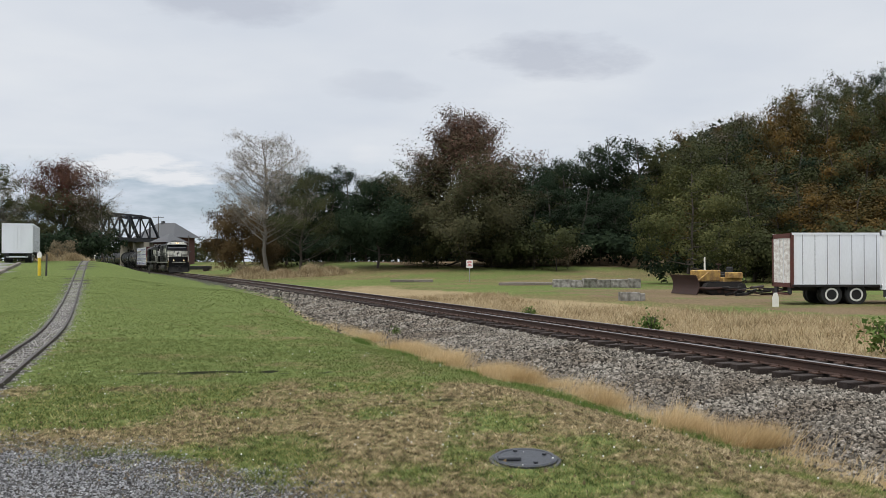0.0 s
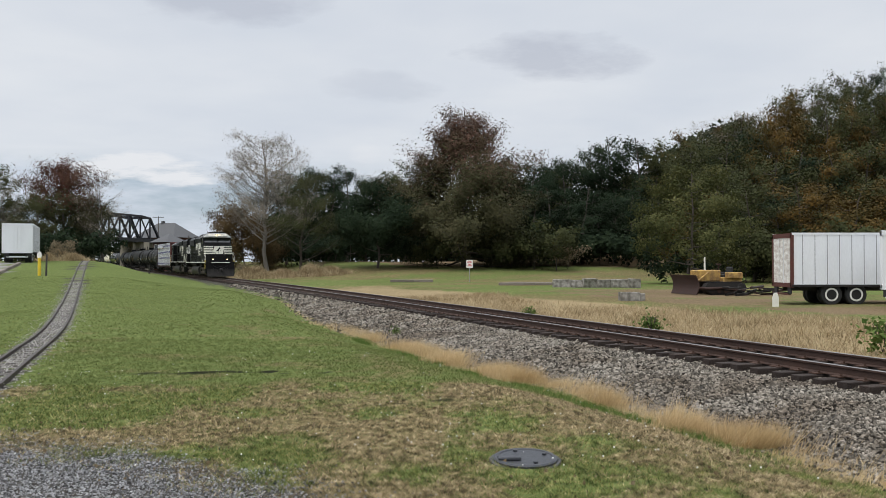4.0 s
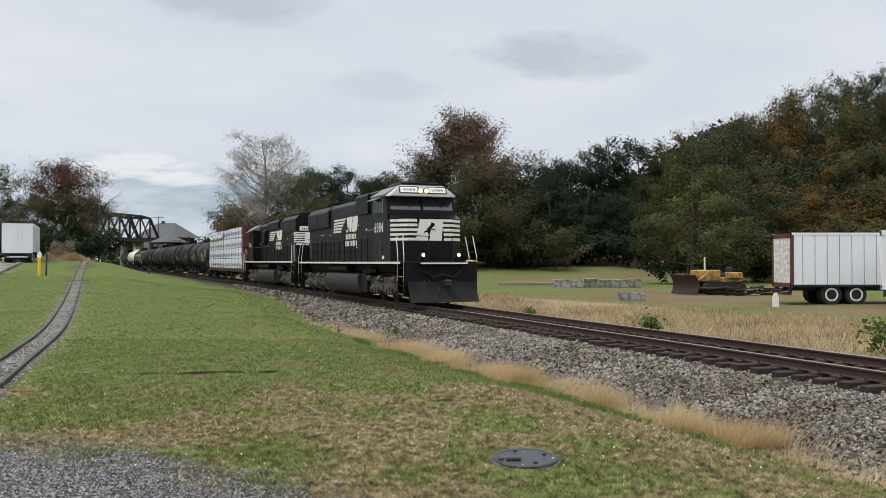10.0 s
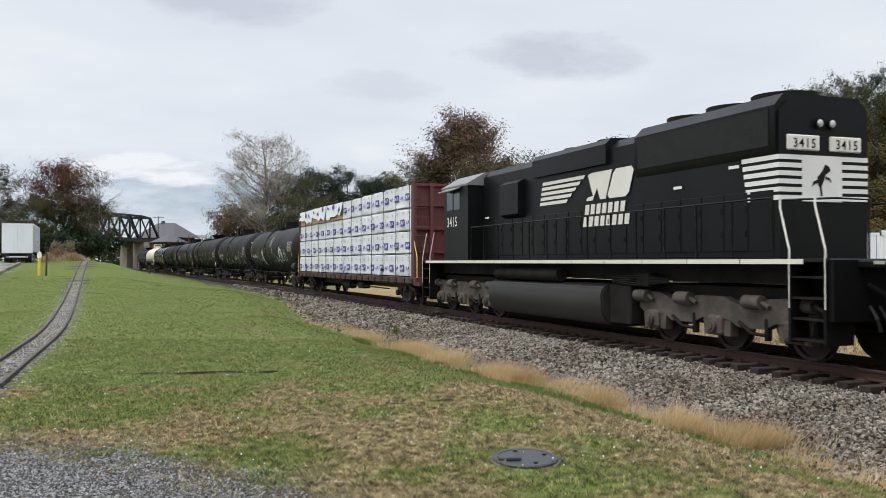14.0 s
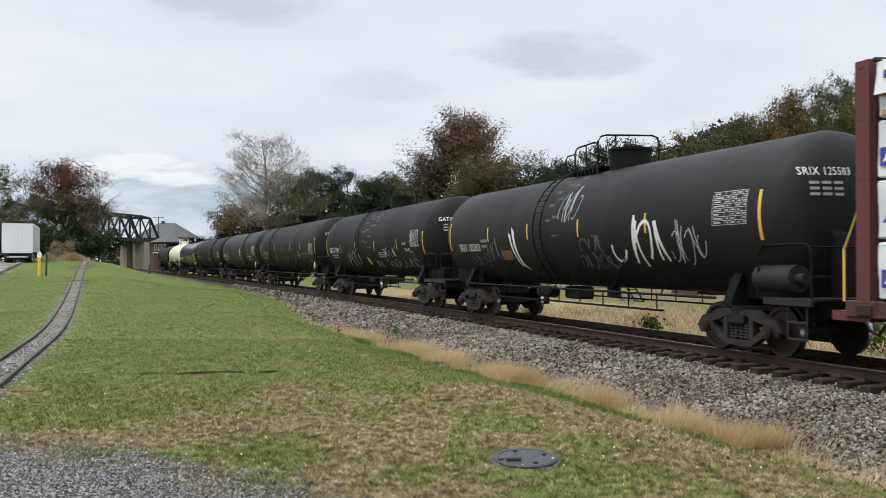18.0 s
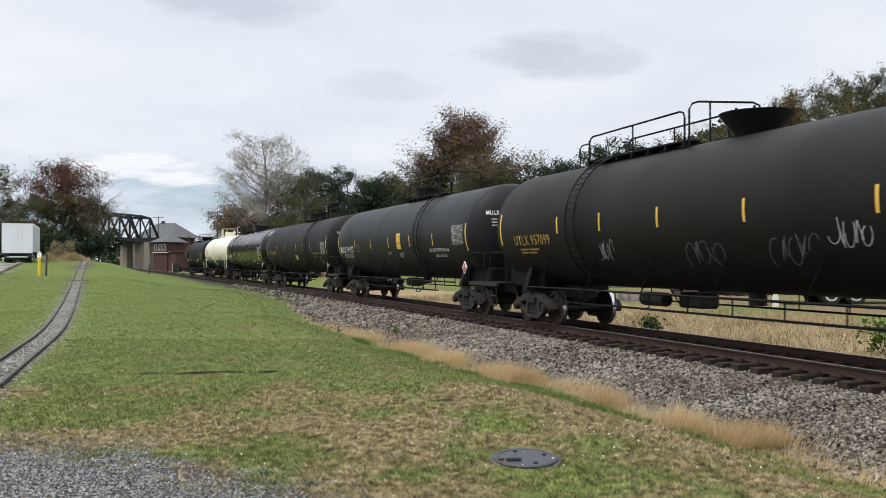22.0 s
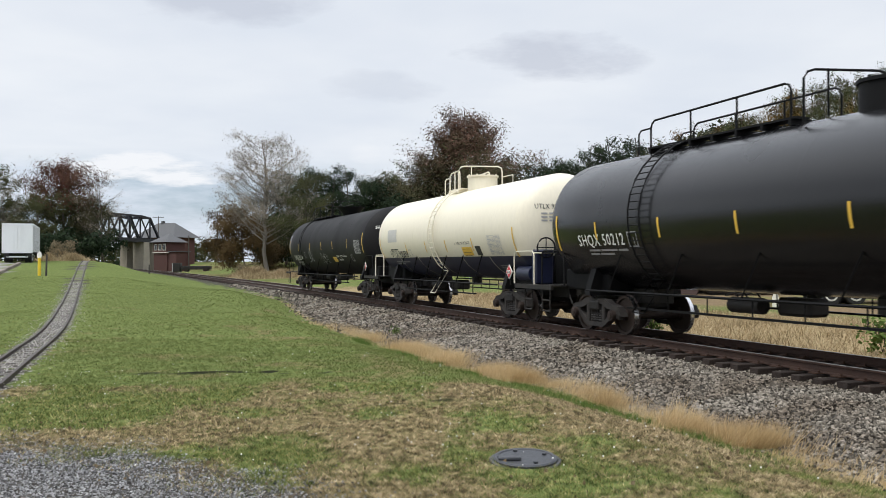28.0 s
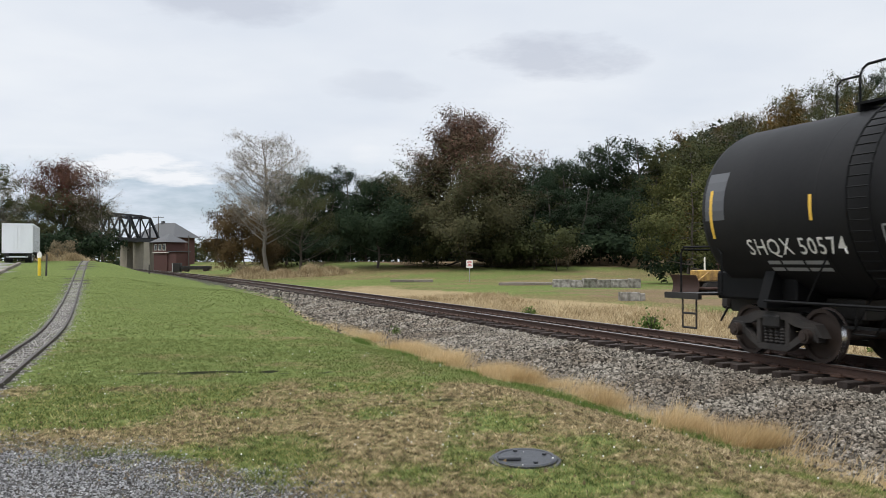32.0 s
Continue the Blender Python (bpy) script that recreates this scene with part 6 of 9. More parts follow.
def emblem(car, x0, x1, z0, z1, y):
    """The herald on the hood: slanted stripes, a dark gap like a mane, two plain slanted blocks, and two rows of bars below."""
    h = z1 - z0
    w = x1 - x0
    for k in range(5):
        za = z1 - h * k / 5 - 0.02
        zb = za - h * 0.128
        right = x0 + w * (0.52 - 0.05 * k)
        flat(car, "stripe", [[(x0 - 0.04 * k, zb), (right - 0.09, zb), (right, za), (x0 - 0.04 * k + 0.03, za)]], y, M_CREAMP)
    a = x0 + w * 0.53
    # a plain slanted field with a dark bite out of it, and a plain slanted block with cut corners
    flat(car, "logo_block", [[(a + 0.0 * w, z0), (a + 0.015 * w, z0 + 0.12 * h), (a + 0.075 * w, z0 + 0.16 * h), (a + 0.045 * w, z0 + 0.55 * h), (a + 0.02 * w, z1 - 0.06 * h), (a + 0.06 * w, z1), (a + 0.27 * w, z1), (a + 0.205 * w, z0), (a + 0.15 * w, z0), (a + 0.115 * w, z0 + 0.42 * h), (a + 0.07 * w, z0)]], y, M_CREAMP)
    flat(car, "logo_block", [[(a + 0.245 * w, z0), (a + 0.225 * w, z0 + 0.12 * h), (a + 0.28 * w, z0 + 0.86 * h), (a + 0.31 * w, z1), (a + 0.455 * w, z1), (a + 0.475 * w, z0 + 0.86 * h), (a + 0.43 * w, z0 + 0.14 * h), (a + 0.40 * w, z0)]], y, M_CREAMP)
    for row, (n, zz) in enumerate(((7, z0 - 0.5 * h), (8, z0 - 0.94 * h))):
        xs = a - 0.015 * w - 0.02 * row * w
        for k in range(n):
            c = xs + 0.06 * w * k
            flat(car, "name_bar", [[(c, zz), (c + 0.042 * w, zz), (c + 0.052 * w, zz + 0.36 * h), (c + 0.010 * w, zz + 0.36 * h)]], y, M_CREAMP)


def horse(y0, z0, s):
    """A small dark leaping shape of plain blocks, in (y, z)."""
    return [[(y0 - 0.16 * s, z0 - 0.25 * s), (y0 - 0.05 * s, z0 - 0.3 * s), (y0 + 0.12 * s, z0 + 0.1 * s), (y0 + 0.3 * s, z0 + 0.22 * s), (y0 + 0.26 * s, z0 + 0.34 * s), (y0 + 0.1 * s, z0 + 0.42 * s), (y0 - 0.02 * s, z0 + 0.2 * s), (y0 - 0.2 * s, z0 + 0.02 * s)],
            [(y0 - 0.18 * s, z0 - 0.05 * s), (y0 - 0.36 * s, z0 - 0.12 * s), (y0 - 0.42 * s, z0 - 0.3 * s), (y0 - 0.3 * s, z0 - 0.18 * s), (y0 - 0.14 * s, z0 - 0.16 * s)],
            [(y0 - 0.12 * s, z0 - 0.24 * s), (y0 - 0.04 * s, z0 - 0.28 * s), (y0 + 0.0 * s, z0 - 0.55 * s), (y0 - 0.08 * s, z0 - 0.55 * s)],
            [(y0 + 0.12 * s, z0 + 0.05 * s), (y0 + 0.3 * s, z0 - 0.02 * s), (y0 + 0.34 * s, z0 - 0.16 * s), (y0 + 0.26 * s, z0 - 0.06 * s), (y0 + 0.1 * s, z0 - 0.02 * s)]]


def loco_truck(car, x, rnd):
    """A three-axle truck with a cast frame, journal boxes, brake cylinders."""
    t = new("truck")
    t.empty_display_size = 0.2
    t.parent = car
    t.location = (x, 0, 0)
    for side in (-1, 1):
        y = side * 1.08
        bm = B()
        prism(bm, [(-2.65, 0.95), (-2.65, 0.72), (-2.45, 0.62), (-1.75, 0.62), (-1.45, 0.50), (-0.75, 0.50), (-0.45, 0.62), (0.35, 0.62), (0.65, 0.50), (1.35, 0.50), (1.65, 0.62), (2.45, 0.62), (2.65, 0.72), (2.65, 0.95), (2.3, 1.08), (1.5, 1.05), (1.1, 0.92), (0.6, 0.92), (0.2, 1.05), (-0.6, 1.05), (-1.0, 0.92), (-1.4, 0.92), (-1.8, 1.05), (-2.3, 1.08)], y - 0.1, y + 0.1)
        part("side_frame", bm, M_TRUCKG, t)
        for a in (-2.1, 0.0, 2.1):
            bm = B()
            box(bm, (a, y + side * 0.06, 0.5), (0.42, 0.24, 0.38), 0.05)
            rod(bm, (a, y + side * 0.16, 0.5), (a, y + side * 0.25, 0.5), 0.14, 14)
            rod(bm, (a, y + side * 0.25, 0.5), (a, y + side * 0.28, 0.5), 0.09, 10)
            part("journal_box", bm, M_TRUCKG, t)
            for q in (-0.3, 0.3):
                bm = B()
                prism(bm, [(a + q - 0.09, 0.3), (a + q + 0.09, 0.3), (a + q + 0.12, 0.68), (a + q - 0.12, 0.68)], y - 0.08, y + 0.1)
                part("pedestal", bm, M_TRUCKG, t)
            wheelset(t, a, 0.508, rnd.uniform(0, 6.28))
        for a in (-2.45, -0.95, 1.15, 2.45):
            bm = B()
            rod(bm, (a - 0.22, y + side * 0.16, 0.98), (a + 0.22, y + side * 0.16, 0.98), 0.13, 14)
            rod(bm, (a + 0.22, y + side * 0.16, 0.98), (a + 0.4, y + side * 0.16, 0.9), 0.04, 8)
            part("brake_cylinder", bm, M_TRUCKG, t)
        for a in (-1.05, 1.05):
            bm = B()
            tube(bm, [(a - 0.35, y + side * 0.12, 0.6), (a, y + side * 0.14, 0.42), (a + 0.35, y + side * 0.12, 0.4)], 0.035)
            box(bm, (a + 0.36, y + side * 0.06, 0.5), (0.08, 0.14, 0.4), 0.02)
            part("brake_rigging", bm, M_FRAME, t)
    bm = B()
    span(bm, -2.5, 2.5, -0.9, 0.9, 0.72, 1.24, 0.03)
    part("transom", bm, M_FRAME, t)


def hood_piece(bm, x0, x1, w, z0, z1, cham=0.22):
    prism(bm, [(-w, z0), (w, z0), (w, z1 - cham), (w - cham, z1), (-w + cham, z1), (-w, z1 - cham)], x0, x1, "X")


def fan(car, x, z, r=0.62):
    bm = B()
    lathe(bm, [(z - 0.05, r), (z + 0.14, r), (z + 0.14, r - 0.06), (z + 0.02, r - 0.06), (z + 0.02, 0.0)], "Z", 24, (x, 0, 0))
    for k in range(8):
        a = k * math.pi / 4
        rod(bm, (x, 0, z + 0.13), (x + r * math.cos(a), r * math.sin(a), z + 0.13), 0.015, 4)
    return part("roof_fan", bm, M_FRAME, car)


def handrail(car, x0, x1, y, z0, z1, n, mat=None, ends=True):
    """Each stanchion a part, one rail along them."""
    for k in range(n):
        x = x0 + (x1 - x0) * k / (n - 1)
        bm = B()
        rod(bm, (x, y, z0), (x, y, z1), 0.021, 6)
        box(bm, (x, y, z0 + 0.09), (0.07, 0.035, 0.2), 0.01)
        part("stanchion", bm, mat or M_LOCO, car)
    bm = B()
    tube(bm, [(x0, y, z1), (x1, y, z1)], 0.02)
    part("handrail", bm, mat or M_LOCO, car)


def steps_at(car, x, d, deck, bright=False):
    """Corner stairwell with yellow-edged treads and tall yellow grab rails."""
    for side in (-1, 1):
        y = side * 1.3
        bm = B()
        span(bm, x - 0.42, x - 0.36, y - 0.25, y + 0.25, 0.38, deck)
        span(bm, x + 0.36, x + 0.42, y - 0.25, y + 0.25, 0.38, deck)
        span(bm, x - 0.42, x + 0.42, y - side * 0.28 - 0.03, y - side * 0.28 + 0.03, 0.38, deck)
        part("stairwell", bm, M_LOCO, car)
        for k in range(4):
            z = 0.42 + k * 0.34
            bm = B()
            span(bm, x - 0.36, x + 0.36, y - 0.22, y + 0.22, z, z + 0.035)
            part("stair_tread", bm, M_FRAME, car)
            if k % 2 or not bright:
                continue
            bm = B()
            span(bm, x - 0.34, x + 0.34, y + side * 0.225 - 0.006, y + side * 0.225 + 0.006, z + 0.014, z + 0.03)
            part("tread_edge", bm, M_HYEL, car, "yellow tread edge")
        for q in (-0.4, 0.4):
            bm = B()
            tube(bm, [(x + q, side * 1.54, 0.95), (x + q, side * 1.54, 1.9)], 0.017)
            tall = part("grab_rail", bm, M_HYEL if bright else M_CREAMP, car, "yellow grab rail" if bright else "pale cream grab rail")
            bm = B()
            tube(bm, [(x + q, side * 1.54, 1.9), (x + q - d * 0.26, side * 1.5, 2.62), (x + q - d * 0.28, side * 1.48, 2.75)], 0.017)
            part("upper_rail", bm, M_CREAMP, tall, "cream upper end")


def pilot(car, x, d, deck, plow):
    bm = B()
    span(bm, x - 0.06, x + 0.06, -1.5, 1.5, 0.75, deck, 0.02)
    part("pilot_plate", bm, M_LOCO, car)
    bm = B()
    span(bm, x + d * 0.02, x + d * 0.36, -1.0, 1.0, deck - 0.16, deck - 0.02, 0.03)
    ledge = part("anticlimber", bm, M_LOCO, car)
    bm = B()
    span(bm, x + d * 0.362, x + d * 0.37, -0.98, 0.98, deck - 0.09, deck - 0.035)
    part("ledge_edge", bm, M_CREAMP, ledge, "cream edge line")
    if plow:
        bm = B()
        rows = []
        for k in range(6):
            z = 0.14 + 0.8 * k / 5
            curl = 0.42 * (1 - k / 5) ** 1.6
            rows.append([bm.verts.new((x + d * (0.08 + curl + 0.22 * (1 - abs(yy) / 1.5)), yy, z)) for yy in [-1.42 + 2.84 * j / 12 for j in range(13)]])
        for a, b in zip(rows, rows[1:]):
            for j in range(12):
                bm.faces.new((a[j], a[j + 1], b[j + 1], b[j]))
        r = bmesh.ops.extrude_face_region(bm, geom=bm.faces[:])
        bmesh.ops.translate(bm, vec=(-d * 0.04, 0, 0), verts=[v for v in r["geom"] if isinstance(v, bmesh.types.BMVert)])
        bmesh.ops.recalc_face_normals(bm, faces=bm.faces)
        part("snow_plow", bm, surf("plow_worn", (0.012, 0.0115, 0.011), 0.8, 0.0, 0.5, 2, 25, 0.15, col2=(0.03, 0.027, 0.025), spec=0.15), car, "scuffed curved snow plow")
    for y in (-0.75, -0.55, 0.55, 0.75):
        bm = B()
        tube(bm, [(x + d * 0.05, y, 1.0), (x + d * 0.2, y, 0.8), (x + d * 0.2, y * 0.9, 0.6)], 0.03)
        part("air_hose", bm, M_RUBBER, car)
    bm = B()
    tube(bm, [(x + d * 0.08, -0.8, 1.35), (x + d * 0.2, -0.4, 1.1), (x + d * 0.22, 0.0, 1.22), (x + d * 0.2, 0.4, 1.1), (x + d * 0.08, 0.8, 1.35)], 0.035)
    part("jumper_cable", bm, M_RUBBER, car)


def under_loco(car, deck, x0, x1, tank0, tank1):
    bm = B()
    span(bm, x0, x1, -1.54, 1.54, deck - 0.06, deck, 0.01)
    span(bm, x0 + 0.3, x1 - 0.3, -1.0, 1.0, deck - 0.45, deck - 0.06)
    part("deck", bm, M_FRAME, car)
    for side in (-1, 1):
        bm = B()
        n = 12
        for k in range(n):
            a, b = x0 + 0.5 + (x1 - x0 - 1.0) * k / n, x0 + 0.5 + (x1 - x0 - 1.0) * (k + 1) / n - 0.03
            span(bm, a, b, side * 1.545 - 0.006, side * 1.545 + 0.006, deck - 0.09, deck - 0.005)
        part("sill_stripe", bm, M_CREAMP, car, "cream stripe along the sill")
    bm = B()
    prism(bm, [(-1.46, 0.5), (-1.3, 0.27), (-0.95, 0.2), (0.95, 0.2), (1.3, 0.27), (1.46, 0.5), (1.5, 0.95), (1.42, 1.12), (1.2, 1.2), (-1.2, 1.2), (-1.42, 1.12), (-1.5, 0.95)], tank0, tank1, "X")
    bmesh.ops.bevel(bm, geom=[e for e in bm.edges], offset=0.04, segments=2, affect="EDGES")
    part("fuel_tank", bm, surf("fuel_tank_dusty", (0.030, 0.028, 0.026), 0.55, 0, 0.6, 0.9, 20, 0.06, col2=(0.014, 0.013, 0.012), spec=0.35), car, "dusty black fuel tank")
    for side in (-1, 1):
        bm = B()
        rod(bm, (tank0 + 0.3, side * 1.27, 1.38), (tank0 + 0.65 * (tank1 - tank0), side * 1.27, 1.38), 0.17, 16)
        part("air_reservoir", bm, M_FRAME, car)
        bm = B()
        for k in range(5):
            tube(bm, [(tank1 + 0.2, side * 1.3, 1.25 + 0.03 * k), (tank1 + 1.2, side * 1.35, 1.2 + 0.05 * k), (tank1 + 2.4, side * 1.3, 1.28 + 0.02 * k)], 0.018, 5)
        box(bm, (tank1 + 1.5, side * 1.2, 1.32), (0.5, 0.3, 0.3), 0.03)
        part("piping", bm, M_FRAME, car)
        bm = B()
        span(bm, tank1 + 0.05, tank1 + 0.95, side * 0.7, side * 1.3, 0.3, 1.2, 0.03)
        part("equipment_box", bm, M_FRAME, car)


def doors(car, xs, y, z0, z1):
    """Hood doors: thin raised panels with latches."""
    for a, b in zip(xs, xs[1:]):
        bm = B()
        span(bm, a + 0.03, b - 0.03, y - 0.014, y + 0.02, z0, z1, 0.008)
        d = part("hood_door", bm, M_LOCO, car)
        for z in (z0 + 0.3 * (z1 - z0), z0 + 0.7 * (z1 - z0)):
            bm = B()
            box(bm, (b - 0.1, y - 0.022, z), (0.05, 0.02, 0.12), 0.004)
            part("latch", bm, M_FRAME, d)


def louvres(car, x0, x1, z0, z1, y, n):
    bm = B()
    for k in range(n):
        z = z0 + (z1 - z0) * (k + 0.5) / n
        prism(bm, [(y + 0.01, z - 0.02), (y - 0.035, z - 0.02), (y + 0.01, z + 0.03)], x0, x1, "X")
    return part("louvre", bm, M_LOCO, car)


def lamp(car, c, d, r, lit):
    bm = B()
    rod(bm, (c[0] - d * 0.12, c[1], c[2]), (c[0], c[1], c[2]), r * 1.25, 16)
    h = part("lamp_housing", bm, M_LOCO, car)
    bm = B()
    bmesh.ops.create_uvsphere(bm, u_segments=14, v_segments=8, radius=r, matrix=Matrix.Translation((c[0] - d * 0.01, c[1], c[2])) @ Matrix.Diagonal((0.35, 1, 1, 1)))
    part("lamp_lens", bm, M_LAMP if lit else M_SEAL, h, "glowing warm-white lens" if lit else "unlit clear lens")


def locomotive_wide():
    """The leading unit: wide-nosed safety cab, three roof fans at the rear."""
    rnd = random.Random(61)
    car = thing("locomotive", "black diesel locomotive with white striped wide nose, headlights lit", "locomotive", "cars of the train")
    deck = 1.72
    under_loco(car, deck, -10.35, 10.2, -3.45, 3.1)
    for d in (-1, 1):
        coupler(car, d * 10.85, d)
        loco_truck(car, d * 6.9, rnd)
        steps_at(car, d * 9.75, d, deck, d > 0)
        pilot(car, d * 10.22, d, deck, d > 0)
    # hood
    bm = B()
    hood_piece(bm, -9.5, 1.0, 1.0, deck, 4.74, 0.2)
    part("engine_hood", bm, M_LOCO, car)
    bm = B()
    prism(bm, [(-1.0, 3.5), (-1.1, 3.62), (-1.1, 4.44), (-0.9, 4.7), (0.9, 4.7), (1.1, 4.44), (1.1, 3.62), (1.0, 3.5)], -9.5, -4.3, "X")
    part("radiator_flare", bm, M_LOCO, car)
    for side in (-1, 1):
        for a, b in ((-9.35, -6.95), (-6.85, -4.45)):
            bm = B()
            span(bm, a, b, side * 1.105 - 0.008, side * 1.105 + 0.008, 3.72, 4.38)
            part("radiator_screen", bm, M_SCREEN, car, "black wire radiator screen")
    for x in (-8.7, -6.9, -5.1):
        fan(car, x, 4.74, 0.68)
    bm = B()
    hood_piece(bm, 1.55, 3.6, 1.14, 3.95, 4.86, 0.06)
    part("grid_box", bm, M_LOCO, car)
    bm = B()
    hood_piece(bm, 1.0, 5.9, 1.02, deck, 4.92, 0.08)
    part("equipment_hood", bm, M_LOCO, car)
    bm = B()
    hood_piece(bm, 3.6, 5.85, 1.25, deck, 3.2, 0.1)
    part("electrical_cabinet", bm, M_LOCO, car)
    for side in (-1, 1):
        bm = B()
        span(bm, 1.65, 3.5, side * 1.145 - 0.008, side * 1.145 + 0.008, 4.05, 4.74)
        part("grid_screen", bm, M_SCREEN, car)
        bm = B()
        span(bm, 3.85, 5.5, side * 1.025 - 0.008, side * 1.025 + 0.008, 3.6, 4.45)
        part("inertial_filter_screen", bm, M_SCREEN, car)
        y = side * 1.0
    doors(car, [-9.3, -8.5, -7.8, -7.0], -1.0, 1.9, 3.15)
    doors(car, [-6.8, -6.1, -5.4, -4.7, -4.0, -3.3, -2.6, -1.9, -1.2, -0.5, 0.2, 0.9], -1.0, 1.85, 3.0)
    louvres(car, -9.2, -8.6, 2.0, 2.6, -1.016, 7)
    for x in (-2.2, -0.9):
        bm = B()
        rod(bm, (x, 0, 4.5), (x, 0, 4.66), 0.3, 14)
        part("exhaust_stack", bm, M_FRAME, car)
    bm = B()
    for k in range(5):
        rod(bm, (-3.4 + 0.02 * k, -0.3 + 0.14 * k, 4.6), (-3.0 + 0.03 * k, -0.3 + 0.14 * k, 4.64), 0.03, 8, 0.07)
    rod(bm, (-3.4, 0, 4.48), (-3.4, 0, 4.6), 0.04)
    part("horn", bm, M_FRAME, car)
    # cab
    bm = B()
    prism(bm, [(5.85, deck), (7.9, deck), (7.9, 3.86), (7.55, 4.56), (5.85, 4.56)], -1.53, 1.53)
    part("cab", bm, M_LOCO, car)
    bm = B()
    prism(bm, [(-1.58, 4.18), (1.58, 4.18), (1.58, 4.24), (0.95, 4.62), (-0.95, 4.62), (-1.58, 4.24)], 5.55, 7.6, "X")
    part("cab_roof", bm, M_ROOF, car, "light grey cab roof")
    bm = B()
    span(bm, 5.75, 7.7, -0.85, 0.85, 4.6, 4.76, 0.03)
    rod(bm, (6.1, -0.6, 4.8), (6.7, -0.6, 4.8), 0.025)
    rod(bm, (7.0, -0.2, 4.76), (7.0, -0.2, 4.86), 0.06)
    part("air_conditioner", bm, M_LOCO, car)
    bm = B()
    vs = [bm.verts.new(p) for p in ((7.9, -0.95, 4.62), (7.9, 0.95, 4.62), (8.12, 1.42, 4.2), (8.12, -1.42, 4.2), (7.4, -0.95, 4.6), (7.4, 0.95, 4.6), (7.4, 1.56, 4.15), (7.4, -1.56, 4.15), (8.12, 1.42, 4.15), (8.12, -1.42, 4.15))]
    for f in ((0, 1, 2, 3), (3, 2, 8, 9), (9, 8, 6, 7), (0, 4, 5, 1), (1, 5, 6, 8, 2), (4, 0, 3, 9, 7), (5, 4, 7, 6)):
        bm.faces.new([vs[i] for i in f])
    bmesh.ops.recalc_face_normals(bm, faces=bm.faces)
    brow = part("number_board_brow", bm, M_BROW, car, "pale grey brow with number boards")
    lean = (8.12 - 7.9) / 0.42

    def on_brow(y, h, dy, dh, mat, name, out):
        bm = B()
        n = Vector((0.42, 0, 0.22)).normalized() * out
        p = []
        for a, b in ((-dy, -dh), (dy, -dh), (dy, dh), (-dy, dh)):
            z = h + b
            p.append(bm.verts.new(Vector((8.12 - (z - 4.2) * lean, y + a, z)) + n))
        bm.faces.new(p)
        r = bmesh.ops.extrude_face_region(bm, geom=bm.faces[:])
        bmesh.ops.translate(bm, vec=-n, verts=[v for v in r["geom"] if isinstance(v, bmesh.types.BMVert)])
        bmesh.ops.recalc_face_normals(bm, faces=bm.faces)
        return part(name, bm, mat, brow)
    for y in (-0.62, 0.62):
        on_brow(y, 4.41, 0.43, 0.15, M_LOCO, "number_board", 0.02)
        on_brow(y, 4.41, 0.385, 0.115, M_CREAMP, "number_board_face", 0.026)
        me = text_mesh("6984", 0.2, M_LOCO)
        w = max(v.co.x for v in me.vertices)
        for v in me.vertices:
            z = 4.355 + v.co.y * 0.8
            v.co = Vector((8.12 - (z - 4.2) * lean, y - w * 0.6 + v.co.x * 1.2, z)) + Vector((0.42, 0, 0.22)).normalized() * 0.031
        part("lettering", me, None, brow)
    for y in (-0.13, 0.13):
        lamp(car, (8.09, y, 4.68), 1, 0.105, True)
    # windows
    for a, b in ((-1.38, -0.06), (0.06, 1.38)):
        bm = B()
        q = [(7.9 - (z - 3.5) * 0.35 / 0.72 + 0.012, y, z) for y, z in ((a, 3.58), (b, 3.58), (b, 4.12), (a, 4.12))]
        vs = [bm.verts.new(p) for p in q]
        bm.faces.new(vs)
        r = bmesh.ops.extrude_face_region(bm, geom=bm.faces[:])
        bmesh.ops.translate(bm, vec=(0.03, 0, 0.01), verts=[v for v in r["geom"] if isinstance(v, bmesh.types.BMVert)])
        bmesh.ops.recalc_face_normals(bm, faces=bm.faces)
        w = part("windshield", bm, M_GLASS, car, "dark glossy windshield pane")
        bm = B()
        rod(bm, (7.72, (a + b) / 2 - 0.1, 4.12), (7.9, (a + b) / 2 + 0.2, 3.68), 0.012, 5)
        part("wiper", bm, M_RUBBER, w)
    for side in (-1, 1):
        for a, b in ((6.0, 6.55), (6.6, 7.1)):
            bm = B()
            span(bm, a, b, side * 1.535 - 0.01, side * 1.535 + 0.01, 3.5, 4.1, 0.01)
            part("side_window", bm, M_GLASS, car)
        bm = B()
        span(bm, 7.18, 7.36, side * 1.54 - 0.012, side * 1.54 + 0.012, 3.45, 4.1, 0.01)
        part("window_post", bm, M_ROOF, car)
        bm = B()
        span(bm, 5.93, 6.0, side * 1.54 - 0.012, side * 1.54 + 0.012, 3.45, 4.1, 0.01)
        part("window_post", bm, M_ROOF, car)
        bm = B()
        prism(bm, [(side * 1.54, 4.16), (side * 1.86, 4.03), (side * 1.86, 4.0), (side * 1.54, 4.12)], 5.9, 7.2, "X")
        part("sunshade", bm, M_ROOF, car)
    # nose
    plan = [(7.9, -1.53), (8.35, -1.53), (8.9, -0.95), (8.9, 0.95), (8.35, 1.53), (7.9, 1.53)]
    bm = B()
    prism(bm, plan, deck, 3.52, "Z")
    top = [v for v in bm.verts if v.co.z > 3]
    bmesh.ops.bevel(bm, geom=[e for e in bm.edges if e.verts[0].co.z > 3 and e.verts[1].co.z > 3], offset=0.06, segments=2, affect="EDGES")
    nose = part("nose", bm, M_LOCO, car)
